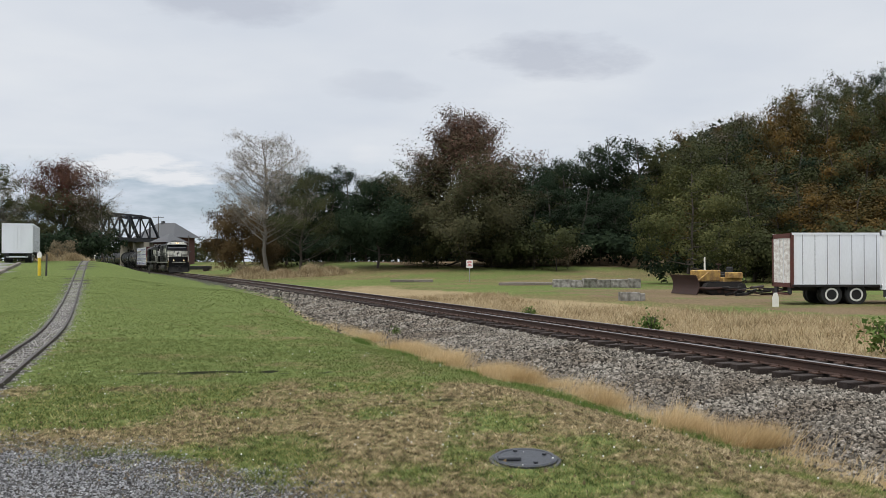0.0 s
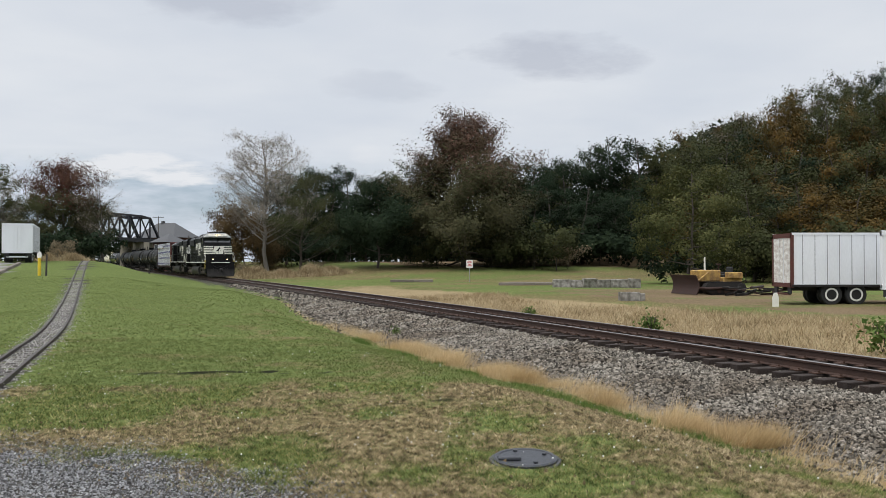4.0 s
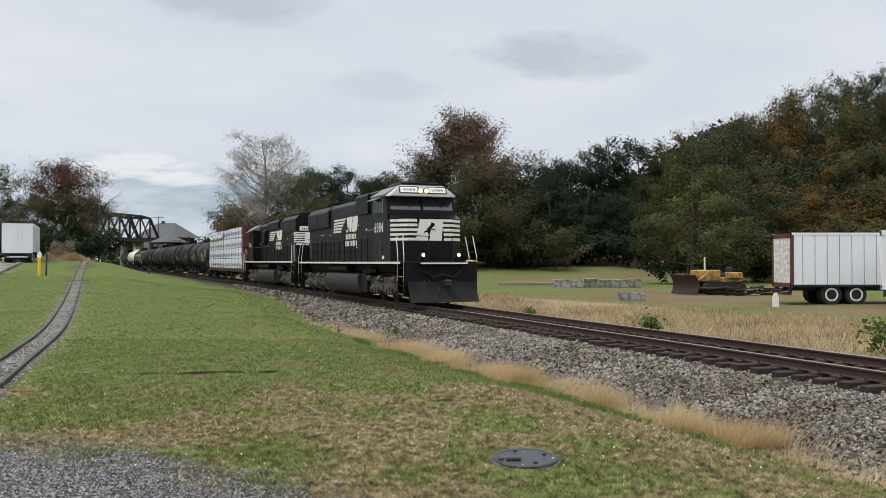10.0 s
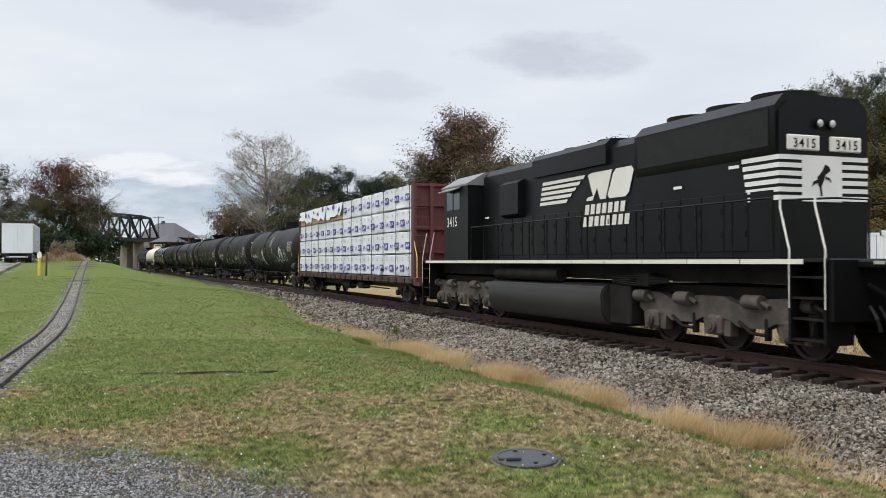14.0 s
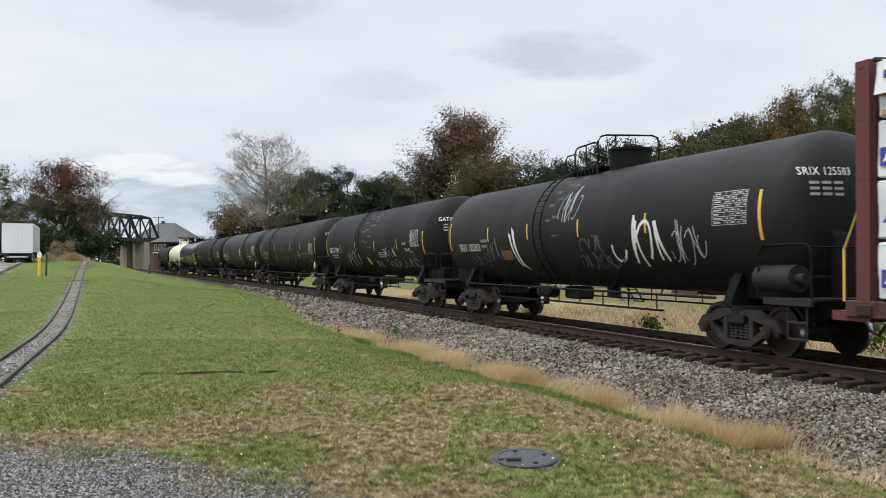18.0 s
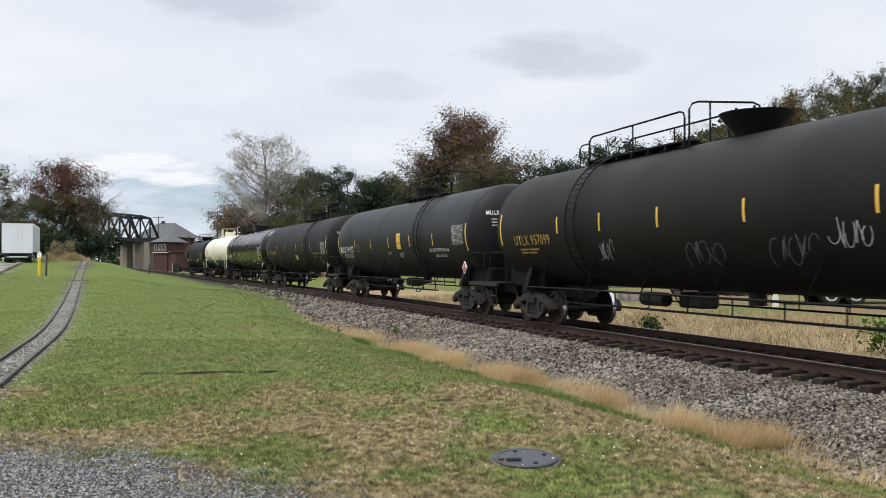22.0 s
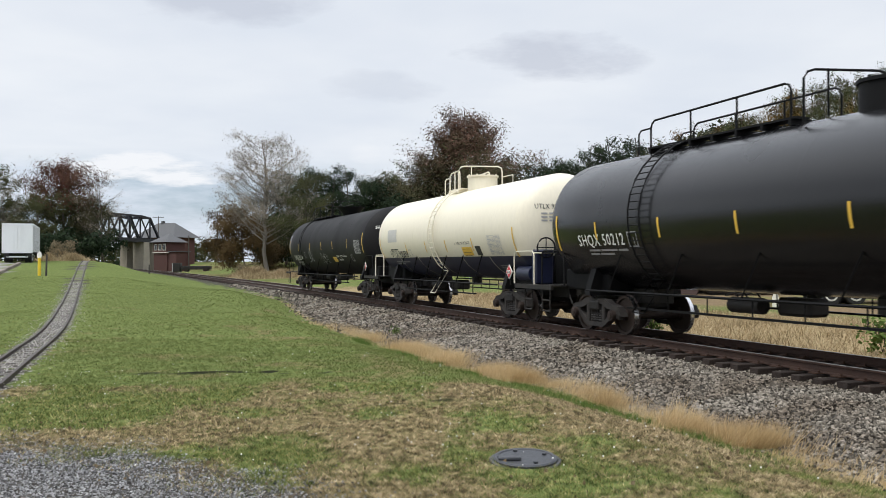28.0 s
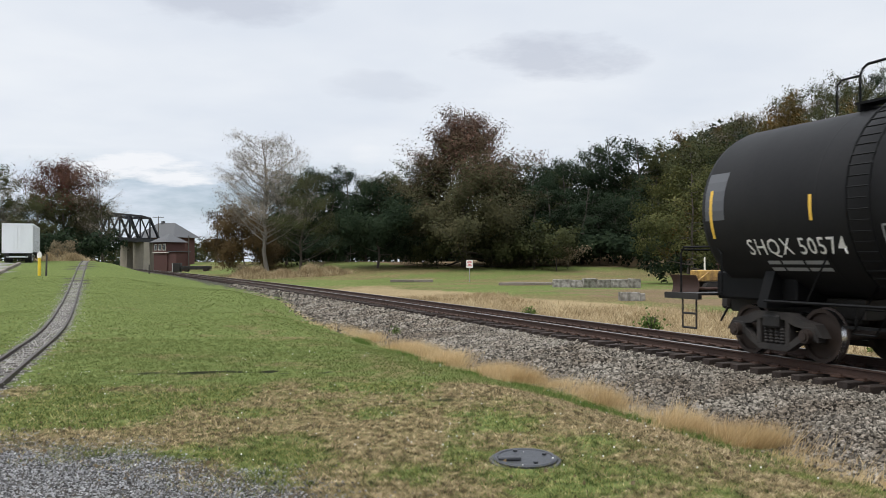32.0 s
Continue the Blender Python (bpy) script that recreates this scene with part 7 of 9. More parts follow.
    bm = B()
    prism(bm, [(7.85, 3.5), (8.6, 3.5), (7.92, 3.76), (7.85, 3.76)], -1.45, 1.45)
    part("nose_top", bm, M_LOCO, nose)
    facets = [((8.35, -1.53), (8.9, -0.95)), ((8.9, -0.95), (8.9, 0.95)), ((8.9, 0.95), (8.35, 1.53))]
    for k in range(5):
        z1 = 3.46 - k * 0.192
        z0 = z1 - 0.112
        for (xa, ya), (xb, yb) in facets:
            n = Vector((yb - ya, -(xb - xa), 0)).normalized() * 0.006
            cuts = [(0.0, 1.0)] if ya != -0.95 else [(0.0, 0.2 + 0.01 * k), (0.78 + 0.01 * k, 1.0)]
            for c0, c1 in cuts:
                p = [Vector((xa + (xb - xa) * c, ya + (yb - ya) * c, z)) + n for c, z in ((c0, z0), (c1, z0), (c1, z1), (c0, z1))]
                bm = B()
                bm.faces.new([bm.verts.new(q) for q in p])
                part("nose_stripe", bm, M_CREAMP, nose)
    bm = B()
    bm.faces.new([bm.verts.new((8.906, y, z)) for y, z in ((-0.62, 2.58), (0.5, 2.58), (0.58, 3.46), (-0.45, 3.46))])
    part("nose_panel", bm, M_CREAMP, nose)
    bm = B()
    for p in horse(0.0, 3.05, 0.7):
        bm.faces.new([bm.verts.new((8.912, y, z)) for y, z in p])
    bmesh.ops.recalc_face_normals(bm, faces=bm.faces)
    part("nose_figure", bm, M_LOCO, nose)
    for y in (-0.75, 0.75):
        lamp(car, (10.2, y, 1.98), 1, 0.08, True)
        bm = B()
        span(bm, 9.95, 10.1, y - 0.12, y + 0.12, 1.72, 1.9, 0.02)
        part("lamp_bracket", bm, M_LOCO, car)
    side_text(car, "6984", 6.05, 2.97, 0.6, -1.537, M_WHITE, 0.98)
    louvres(car, 6.9, 7.2, 1.95, 2.6, -1.54, 8)
    emblem(car, -3.3, 1.5, 3.2, 3.95, -1.03)
    flat(car, "safety_placard", [rect(7.35, 1.9, 0.28, 0.14)], -1.538, M_CREAMP)
    for x, z in ((-6.3, 3.3), (-5.9, 3.3), (-0.6, 3.4), (2.1, 3.55), (3.5, 3.3), (5.0, 3.3), (-4.2, 3.25), (1.8, 2.5)):
        flat(car, "small_notice", [rect(x, z - 0.1, 0.22, 0.06)], -1.26 if x > 3.6 else (-1.172 if x > 1.4 else -1.03), M_WHITE)
    flat(car, "end_stripe", [rect(-9.35, 3.3 - 0.17 * k, 0.22, 0.085) for k in range(5)], -1.03, M_WHITE)
    handrail(car, -9.3, 4.8, -1.5, deck, 2.78, 15)
    handrail(car, -9.3, 4.8, 1.5, deck, 2.78, 15)
    for side in (-1, 1):
        bm = B()
        tube(bm, [(9.0, side * 1.45, 2.75), (9.9, side * 1.2, 2.75), (10.1, side * 0.5, 2.72)], 0.02)
        tube(bm, [(10.1, side * 0.5, 2.72), (10.1, side * 0.5, 1.72)], 0.02)
        part("front_rail", bm, M_LOCO, car)
    # the cab's upper works sit a hand higher than the hood
    for part_ in car.children:
        if part_.name.split(".")[0] in ("cab_roof", "air_conditioner", "number_board_brow", "windshield", "side_window", "window_post", "sunshade"):
            part_.location.z += 0.30
    return car


def locomotive_hood():
    """The second unit, running with its long hood forward."""
    rnd = random.Random(62)
    car = thing("locomotive", "older black diesel locomotive running long hood first", "locomotive", "cars of the train")
    deck = 1.76
    under_loco(car, deck, -10.0, 9.9, -3.85, 2.85)
    for d in (-1, 1):
        coupler(car, d * 10.5, d)
        loco_truck(car, d * 6.65, rnd)
        steps_at(car, d * 9.45, d, deck)
        pilot(car, d * 9.9, d, deck, False)
    bm = B()
    hood_piece(bm, -5.4, 8.2, 1.0, deck, 4.6, 0.2)
    part("engine_hood", bm, M_LOCO, car)
    bm = B()
    prism(bm, [(-1.0, 3.6), (-1.06, 3.72), (-1.06, 4.5), (-0.86, 4.72), (0.86, 4.72), (1.06, 4.5), (1.06, 3.72), (1.0, 3.6)], 3.6, 8.15, "X")
    part("radiator_flare", bm, M_LOCO, car)
    for side in (-1, 1):
        bm = B()
        span(bm, 3.75, 8.0, side * 1.065 - 0.008, side * 1.065 + 0.008, 3.78, 4.44)
        part("radiator_screen", bm, M_SCREEN, car, "black wire radiator screen")
        bm = B()
        prism(bm, [(side * 1.0, 3.0), (side * 1.22, 3.1), (side * 1.22, 4.0), (side * 1.0, 4.12)], -3.6, -2.3, "X")
        part("blower_duct", bm, M_LOCO, car)
    for x in (7.2, 5.8, 4.4):
        fan(car, x, 4.74, 0.62)
    bm = B()
    hood_piece(bm, -1.6, 2.4, 1.1, 4.05, 4.66, 0.14)
    part("dynamic_brake_blister", bm, M_LOCO, car)
    for x in (-0.6, 1.2):
        fan(car, x, 4.66, 0.55)
    bm = B()
    rod(bm, (3.1, 0, 4.4), (3.1, 0, 4.62), 0.35, 14)
    part("exhaust_stack", bm, M_FRAME, car)
    doors(car, [-5.2, -4.5, -3.8, -3.1, -2.4, -1.7, -1.0, -0.3, 0.4, 1.1, 1.8, 2.5, 3.2, 3.9, 4.6, 5.3, 6.0, 6.7, 7.4, 8.1], -1.0, 1.9, 3.0)
    # cab and short nose at the trailing end
    bm = B()
    prism(bm, [(-7.6, deck), (-5.4, deck), (-5.4, 4.2), (-7.45, 4.2), (-7.6, 3.9)], -1.53, 1.53)
    part("cab", bm, M_LOCO, car)
    bm = B()
    prism(bm, [(-1.57, 4.16), (1.57, 4.16), (1.57, 4.22), (0.95, 4.58), (-0.95, 4.58), (-1.57, 4.22)], -7.75, -5.35, "X")
    part("cab_roof", bm, M_ROOF, car, "light grey cab roof")
    bm = B()
    span(bm, -7.0, -6.2, -0.4, 0.4, 4.56, 4.72, 0.03)
    rod(bm, (-6.0, -0.2, 4.58), (-6.0, -0.2, 4.78), 0.12)
    part("air_conditioner", bm, M_FRAME, car)
    bm = B()
    span(bm, -9.3, -7.6, -0.95, 0.95, deck, 3.35, 0.12)
    part("short_nose", bm, M_LOCO, car)
    for side in (-1, 1):
        for a, b in ((-7.3, -6.75), (-6.65, -6.1)):
            bm = B()
            span(bm, a, b, side * 1.535 - 0.01, side * 1.535 + 0.01, 3.42, 4.05, 0.01)
            part("side_window", bm, M_GLASS, car)
        bm = B()
        prism(bm, [(side * 1.54, 4.16), (side * 1.82, 4.05), (side * 1.82, 4.02), (side * 1.54, 4.12)], -7.4, -6.0, "X")
        part("sunshade", bm, M_ROOF, car)
    side_text(car, "3415", -7.3, 2.88, 0.46, -1.537, M_WHITE, 0.95)
    # the end that leads: number boards, lamps, stripes round the corners
    for y in (-0.48, 0.48):
        bm = B()
        span(bm, 8.18, 8.24, y - 0.36, y + 0.36, 3.7, 3.98, 0.02)
        nb = part("number_board", bm, M_CREAMP, car, "cream number board")
        front_text(car, "3415", y, 3.75, 0.24, 8.246, M_LOCO)
    for y in (-0.14, 0.14):
        lamp(car, (8.27, y, 4.2), 1, 0.075, False)
    for k in range(6):
        z1 = 3.62 - k * 0.145
        bm = B()
        span(bm, 8.19, 8.206, -1.0, 1.0, z1 - 0.085, z1)
        span(bm, 7.2 + 0.03 * k, 8.206, -1.012, -1.0, z1 - 0.085, z1)
        span(bm, 7.2 + 0.03 * k, 8.206, 1.0, 1.012, z1 - 0.085, z1)
        part("nose_stripe", bm, M_WHITE, car)
    bm = B()
    span(bm, 8.2, 8.212, -0.5, 0.4, 2.79, 3.62)
    part("nose_panel", bm, M_WHITE, car)
    bm = B()
    for p in horse(-0.05, 3.22, 0.6):
        bm.faces.new([bm.verts.new((8.218, y, z)) for y, z in p])
    bmesh.ops.recalc_face_normals(bm, faces=bm.faces)
    part("nose_figure", bm, M_LOCO, car)
    emblem(car, -1.1, 3.5, 3.22, 3.9, -1.03)
    for x, z in ((5.2, 3.35), (7.0, 3.6), (-5.0, 3.2)):
        flat(car, "small_notice", [rect(x, z - 0.1, 0.3, 0.06)], -1.03, M_WHITE)
    for y in (-1.5, 1.5):
        handrail(car, -5.2, 8.6, y, deck, 2.8, 14)
    for side in (-1, 1):
        bm = B()
        tube(bm, [(8.8, side * 1.45, 2.75), (9.5, side * 1.0, 2.75), (9.7, side * 0.5, 2.72), (9.7, side * 0.5, 1.76)], 0.02)
        part("front_rail", bm, M_LOCO, car)
    return car


# ---- the lumber car ----
def lumber_car():
    """A flat car with end bulkheads and a centre beam, stacked with wrapped lumber."""
    rnd = random.Random(63)
    red = surf("bulkhead_red_brown", (0.13, 0.03, 0.028), 0.65, 0, 0.5, 1.2, 25, 0.1, col2=(0.07, 0.03, 0.025))
    wrap = surf("lumber_wrap", (0.74, 0.75, 0.77), 0.4, 0, 0.12, 0.9, 6, 0.9, spec=0.5, col2=(0.6, 0.62, 0.66))
    blue = surf("wrap_blue_print", (0.05, 0.05, 0.30), 0.5, 0, 0.2, 3, 20, 0.05)
    wood = surf("raw_lumber", (0.48, 0.32, 0.16), 0.8, 0, 0.35, 2, 30, 0.2, (0.4, 4, 4))
    car = thing("bulkhead_flat_car", "red-brown centre-beam flat car stacked with white-wrapped lumber", "flat car", "cars of the train")
    sill = surf("rusty_sill", (0.085, 0.038, 0.03), 0.8, 0, 0.7, 1.5, 25, 0.2, col2=(0.04, 0.025, 0.02))
    half = 11.55
    bm = B()
    span(bm, -half + 0.5, half - 0.5, -1.45, 1.45, 0.86, 1.12, 0.02)
    span(bm, -half + 3, half - 3, -0.5, 0.5, 0.6, 0.9)
    part("deck", bm, sill, car)
    for k in range(22):
        x = -half + 0.9 + (2 * half - 1.8) * k / 21
        bm = B()
        box(bm, (x, -1.47, 0.98), (0.3, 0.05, 0.16), 0.01)
        part("winch", bm, M_WHEEL, car)
    for d in (-1, 1):
        x = d * (half - 0.95)
        bm = B()
        span(bm, x - 0.05, x + 0.05, -1.45, 1.45, 1.1, 4.74)
        wall = part("bulkhead", bm, red, car, "ribbed red-brown end bulkhead")
        for y in (-1.38, -0.69, 0.0, 0.69, 1.38):
            bm = B()
            span(bm, x + d * 0.05, x + d * 0.22, y - 0.06, y + 0.06, 1.1, 4.74)
            part("rib", bm, red, wall)
        for z in (1.2, 2.1, 3.0, 3.9, 4.68):
            bm = B()
            span(bm, x + d * 0.05, x + d * 0.16, -1.45, 1.45, z - 0.05, z + 0.05)
            part("rib", bm, red, wall)
        bm = B()
        for k in range(9):
            z = 1.25 + k * 0.36
            rod(bm, (x + d * 0.26, -1.4, z), (x + d * 0.26, -0.9, z), 0.014, 5)
        part("end_ladder", bm, red, car)
        bm = B()
        tube(bm, [(x + d * 0.5, -1.4, 1.1), (x + d * 0.5, -1.4, 1.9), (x + d * 0.2, -1.42, 2.5)], 0.02)
        part("grab_iron", bm, M_HYEL, car)
        bm = B()
        span(bm, x, x + d * 0.75, -1.4, 1.4, 0.8, 0.95)
        part("end_sill", bm, red, car)
        coupler(car, d * half, d)
        freight_truck(car, d * (half - 2.7), rnd)
    bm = B()
    span(bm, -half + 1.0, half - 1.0, -0.06, 0.06, 1.1, 4.7)
    part("centre_beam", bm, red, car)
    bm = B()
    tube(bm, [(-6, -0.9, 0.62), (6, -0.9, 0.55)], 0.03)
    rod(bm, (-1.6, -0.8, 0.6), (-0.4, -0.8, 0.6), 0.22, 14)
    box(bm, (1.6, -0.8, 0.62), (0.8, 0.4, 0.35), 0.05)
    part("brake_gear", bm, M_STEEL, car)
    # packs: four high, six lengths, on both sides of the beam
    zs = [1.14, 2.03, 2.93, 3.82, 4.72]
    n = 6
    length = (2 * half - 2.2) / n
    for side in (-1, 1):
        for j in range(4):
            for k in range(n):
                x0 = -half + 1.1 + k * length
                dz = rnd.uniform(-0.02, 0.02)
                z0, z1 = zs[j] + 0.015, zs[j + 1] - 0.03 + dz
                y0, y1 = side * 0.08, side * (1.4 + rnd.uniform(-0.02, 0.035))
                bm = B()
                torn = side < 0 and j == 3 and k in (0, 1, 2)
                span(bm, x0 + 0.015, x0 + length - 0.015, y0, y1, z0, z1, 0.03)
                # rumpled film
                bmesh.ops.subdivide_edges(bm, edges=bm.edges[:], cuts=5, use_grid_fill=True)
                for v in bm.verts:
                    if abs(v.co.y - y1) < 0.1:
                        v.co.y += side * 0.012 * math.sin(v.co.x * 3.1 + v.co.z * 5 + k) + rnd.uniform(-0.014, 0.014)
                    if z1 - v.co.z < 0.06:
                        v.co.z += rnd.uniform(-0.02, 0.02)
                pack = part("lumber_pack", bm, wrap, car, "lumber pack in printed white wrap", 0.7)
                if side > 0:
                    continue
                # printed panels along the lower half of each pack
                yy = y1 - 0.034
                m = 5
                for q in range(m):
                    c = x0 + length * (q + 0.5) / m + rnd.uniform(-0.03, 0.03)
                    zc_ = z0 + 0.30 + (0.1 if j == 3 else 0)
                    if q % 2 == (k + j) % 2:
                        bm = B()
                        span(bm, c - 0.24, c + 0.24, yy - 0.004, yy + 0.02, zc_ - 0.13, zc_ + 0.14)
                        pr = part("print_panel", bm, blue, pack, "blue printed panel")
                        mk = M_WHITE
                        o = -0.008
                    else:
                        pr, mk, o = pack, blue, -0.002
                    bm = B()
                    for poly in ([(c - 0.19, zc_ - 0.07), (c - 0.08, zc_ + 0.09), (c + 0.02, zc_ - 0.07), (c - 0.04, zc_ - 0.07), (c - 0.08, zc_ + 0.0), (c - 0.13, zc_ - 0.07)], [(c + 0.05, zc_ - 0.07), (c + 0.08, zc_ + 0.07), (c + 0.19, zc_ + 0.07), (c + 0.16, zc_ - 0.02)]):
                        bm.faces.new([bm.verts.new((a, yy + o, z)) for a, z in poly])
                    bmesh.ops.recalc_face_normals(bm, faces=bm.faces)
                    part("print_mark", bm, mk, pr)
                    bm = B()
                    for r_ in range(3):
                        w = rnd.uniform(0.16, 0.26)
                        bm.faces.new([bm.verts.new((a, yy + 0.001, z)) for a, z in rect(c + 0.08, zc_ + 0.42 - 0.05 * r_, w, 0.016)])
                    part("small_print", bm, M_GREY, pack)
                if torn:
                    bm = B()
                    zz = z0 + 0.02
                    for r_ in range(4):
                        span(bm, x0 + 0.06 + 0.3 * rnd.random(), x0 + length - 0.06 - 0.2 * rnd.random(), yy - 0.022, yy + 0.01, zz + r_ * 0.095, zz + r_ * 0.095 + 0.085, 0.006)
                    part("bare_boards", bm, wood, pack, "bare yellow boards where the wrap is torn")
                    # the loose sheet hangs over the boards in a ragged edge
                    bm = B()
                    h0_, h1_ = (0.34, 0.06) if rnd.random() < 0.5 else (0.05, 0.30)
                    low = [h0_ + (h1_ - h0_) * i / 8 + rnd.uniform(-0.07, 0.07) + 0.05 * math.sin(2.2 * i + k) for i in range(9)]
                    top = [bm.verts.new((x0 + 0.05 + (length - 0.1) * i / 8, yy - 0.03, z1 - 0.03)) for i in range(9)]
                    mid_ = [bm.verts.new((x0 + 0.05 + (length - 0.1) * i / 8, yy - 0.045 - 0.02 * (i % 2), (z1 + z0 + low[i]) / 2)) for i in range(9)]
                    hem = [bm.verts.new((x0 + 0.05 + (length - 0.1) * i / 8, yy - 0.05 - rnd.uniform(0, 0.07), z0 + low[i])) for i in range(9)]
                    for ra, rb in ((top, mid_), (mid_, hem)):
                        for i in range(8):
                            bm.faces.new((ra[i], rb[i], rb[i + 1], ra[i + 1]))
                    r = bmesh.ops.extrude_face_region(bm, geom=bm.faces[:])
                    bmesh.ops.translate(bm, vec=(0, 0.012, 0), verts=[v for v in r["geom"] if isinstance(v, bmesh.types.BMVert)])
                    bmesh.ops.recalc_face_normals(bm, faces=bm.faces)
                    sheet = part("loose_wrap", bm, wrap, pack, "torn loose wrap hanging over the boards")
                    for q in range(3):
                        cx = x0 + length * (q + 0.5) / 3
                        bm = B()
                        box(bm, (cx + rnd.uniform(-0.2, 0.2), yy - 0.085, z1 - rnd.uniform(0.16, 0.4)), (rnd.uniform(0.25, 0.42), 0.012, rnd.uniform(0.1, 0.22)), 0, Euler((0, rnd.uniform(-0.5, 0.5), 0)).to_matrix())
                        part("print_panel", bm, blue, sheet)
    # straps and ragged lower hem
    for k in range(n * 2 + 1):
        x = -half + 1.1 + length * k / 2 + (0.03 if k == 0 else 0) - (0.03 if k == 2 * n else 0)
        bm = B()
        tube(bm, [(x, -1.49, 1.0), (x, -1.475, 4.68), (x, -1.38, 4.735), (x, -0.1, 4.745)], 0.012, 4)
        box(bm, (x, -1.42, 4.70), (0.09, 0.14, 0.07), 0.02)
        part("strap", bm, M_STEEL, car)
    for x in (-4.4, 0.6, 6.5, -8.1):
        bm = B()
        vs = [bm.verts.new((x + a, -1.49 - b, z)) for a, b, z in ((-0.5, 0.0, 1.24), (0.0, 0.07, 1.12), (0.35, 0.03, 1.55), (0.1, 0.0, 1.5), (-0.1, 0.05, 1.3))]
        bm.faces.new(vs)
        r = bmesh.ops.extrude_face_region(bm, geom=bm.faces[:])
        bmesh.ops.translate(bm, vec=(0, 0.01, 0), verts=[v for v in r["geom"] if isinstance(v, bmesh.types.BMVert)])
        bmesh.ops.recalc_face_normals(bm, faces=bm.faces)
        part("torn_flap", bm, wrap if x in (-4.4, 6.5) else blue, car)
    return car


# ---- near things ----
def spot(px, depth, dz=0.0):
    x = (px - 784) / 1568 * depth
    return (x, depth, gz(x, depth) + dz)


M_CONC = surf("old_concrete", (0.32, 0.30, 0.27), 0.9, 0, 0.9, 2.5, 30, 0.4, col2=(0.09, 0.08, 0.065))
M_TIMBER = surf("weathered_timber", (0.20, 0.17, 0.14), 0.9, 0, 0.5, 2, 30, 0.5, (1, 6, 6), obj=0.4)
M_ALU = surf("trailer_skin", (0.76, 0.78, 0.80), 0.4, 0.1, 0.15, 1.0, 20, 0.04, (1, 1, 0.3), col2=(0.5, 0.5, 0.5))
M_REDRUST = surf("trailer_frame_rust", (0.10, 0.028, 0.02), 0.75, 0, 0.5, 2, 25, 0.2)
M_PEEL = surf("peeling_white", (0.80, 0.80, 0.77), 0.7, 0, 0.75, 2.2, 14, 0.15, (1, 1, 2.2), col2=(0.40, 0.34, 0.30))
M_DOZER = surf("dozer_yellow", (0.50, 0.31, 0.08), 0.7, 0, 0.9, 2.5, 25, 0.15, col2=(0.18, 0.10, 0.04))
M_BLADE = surf("rusty_blade", (0.05, 0.026, 0.02), 0.8, 0.2, 0.5, 2, 25, 0.3)
M_MUDDY = surf("muddy_tracks", (0.020, 0.017, 0.015), 0.9, 0, 0.5, 4, 30, 0.4)


def manhole():
    m = surf("manhole_iron", (0.055, 0.058, 0.066), 0.55, 0.3, 0.5, 5, 60, 0.4)
    x, y = 0.795, 8.6
    ob = thing("manhole_cover", "blue-grey iron manhole cover set in the lawn", "manhole cover", at=Matrix.Translation((x, y, gz(x, y) + 0.03)) @ Matrix.Rotation(radians(4), 4, "X"))
    bm = B()
    lathe(bm, [(-0.08, 0.31), (0.01, 0.31), (0.022, 0.295), (0.022, 0.27), (0.012, 0.26), (0.012, 0.0)], "Z", 40)
    part("lid", bm, m, ob)
    bm = B()
    box(bm, (-0.16, -0.08, 0.03), (0.22, 0.1, 0.035), 0.008, Euler((0, 0, 0.1)).to_matrix())
    part("hasp", bm, m, ob)
    for k in range(4):
        bm = B()
        a = 0.4 + k * 1.57
        rod(bm, (0.21 * math.cos(a), 0.21 * math.sin(a), 0.0), (0.21 * math.cos(a), 0.21 * math.sin(a), 0.032), 0.022, 8)
        part("bolt", bm, m, ob)
    bm = B()
    lathe(bm, [(-0.1, 0.31), (-0.01, 0.31), (-0.01, 0.345), (-0.1, 0.36)], "Z", 40)
    part("rim", bm, m, ob)


def wheel_thing(parent, c, r, w, side, rim_mat):
    bm = B()
    lathe(bm, [(-w / 2, r * 0.62), (-w / 2, r * 0.93), (-w * 0.36, r), (w * 0.36, r), (w / 2, r * 0.93), (w / 2, r * 0.62)], "Y", 28, c)
    t = part("tyre", bm, M_RUBBER, parent)
    bm = B()
    rod(bm, (c[0], c[1] + side * w * 0.1, c[2]), (c[0], c[1] + side * w * 0.34, c[2]), r * 0.45, 20)
    rod(bm, (c[0], c[1] + side * w * 0.3, c[2]), (c[0], c[1] + side * w * 0.58, c[2]), r * 0.15, 12)
    part("hub", bm, M_STEEL, t)
    bm = B()
    lathe(bm, [(side * w * 0.49, r * 0.64), (side * w * 0.53, r * 0.6), (side * w * 0.53, r * 0.47), (side * w * 0.26, r * 0.44)], "Y", 24, c)
    part("rim", bm, rim_mat, t)


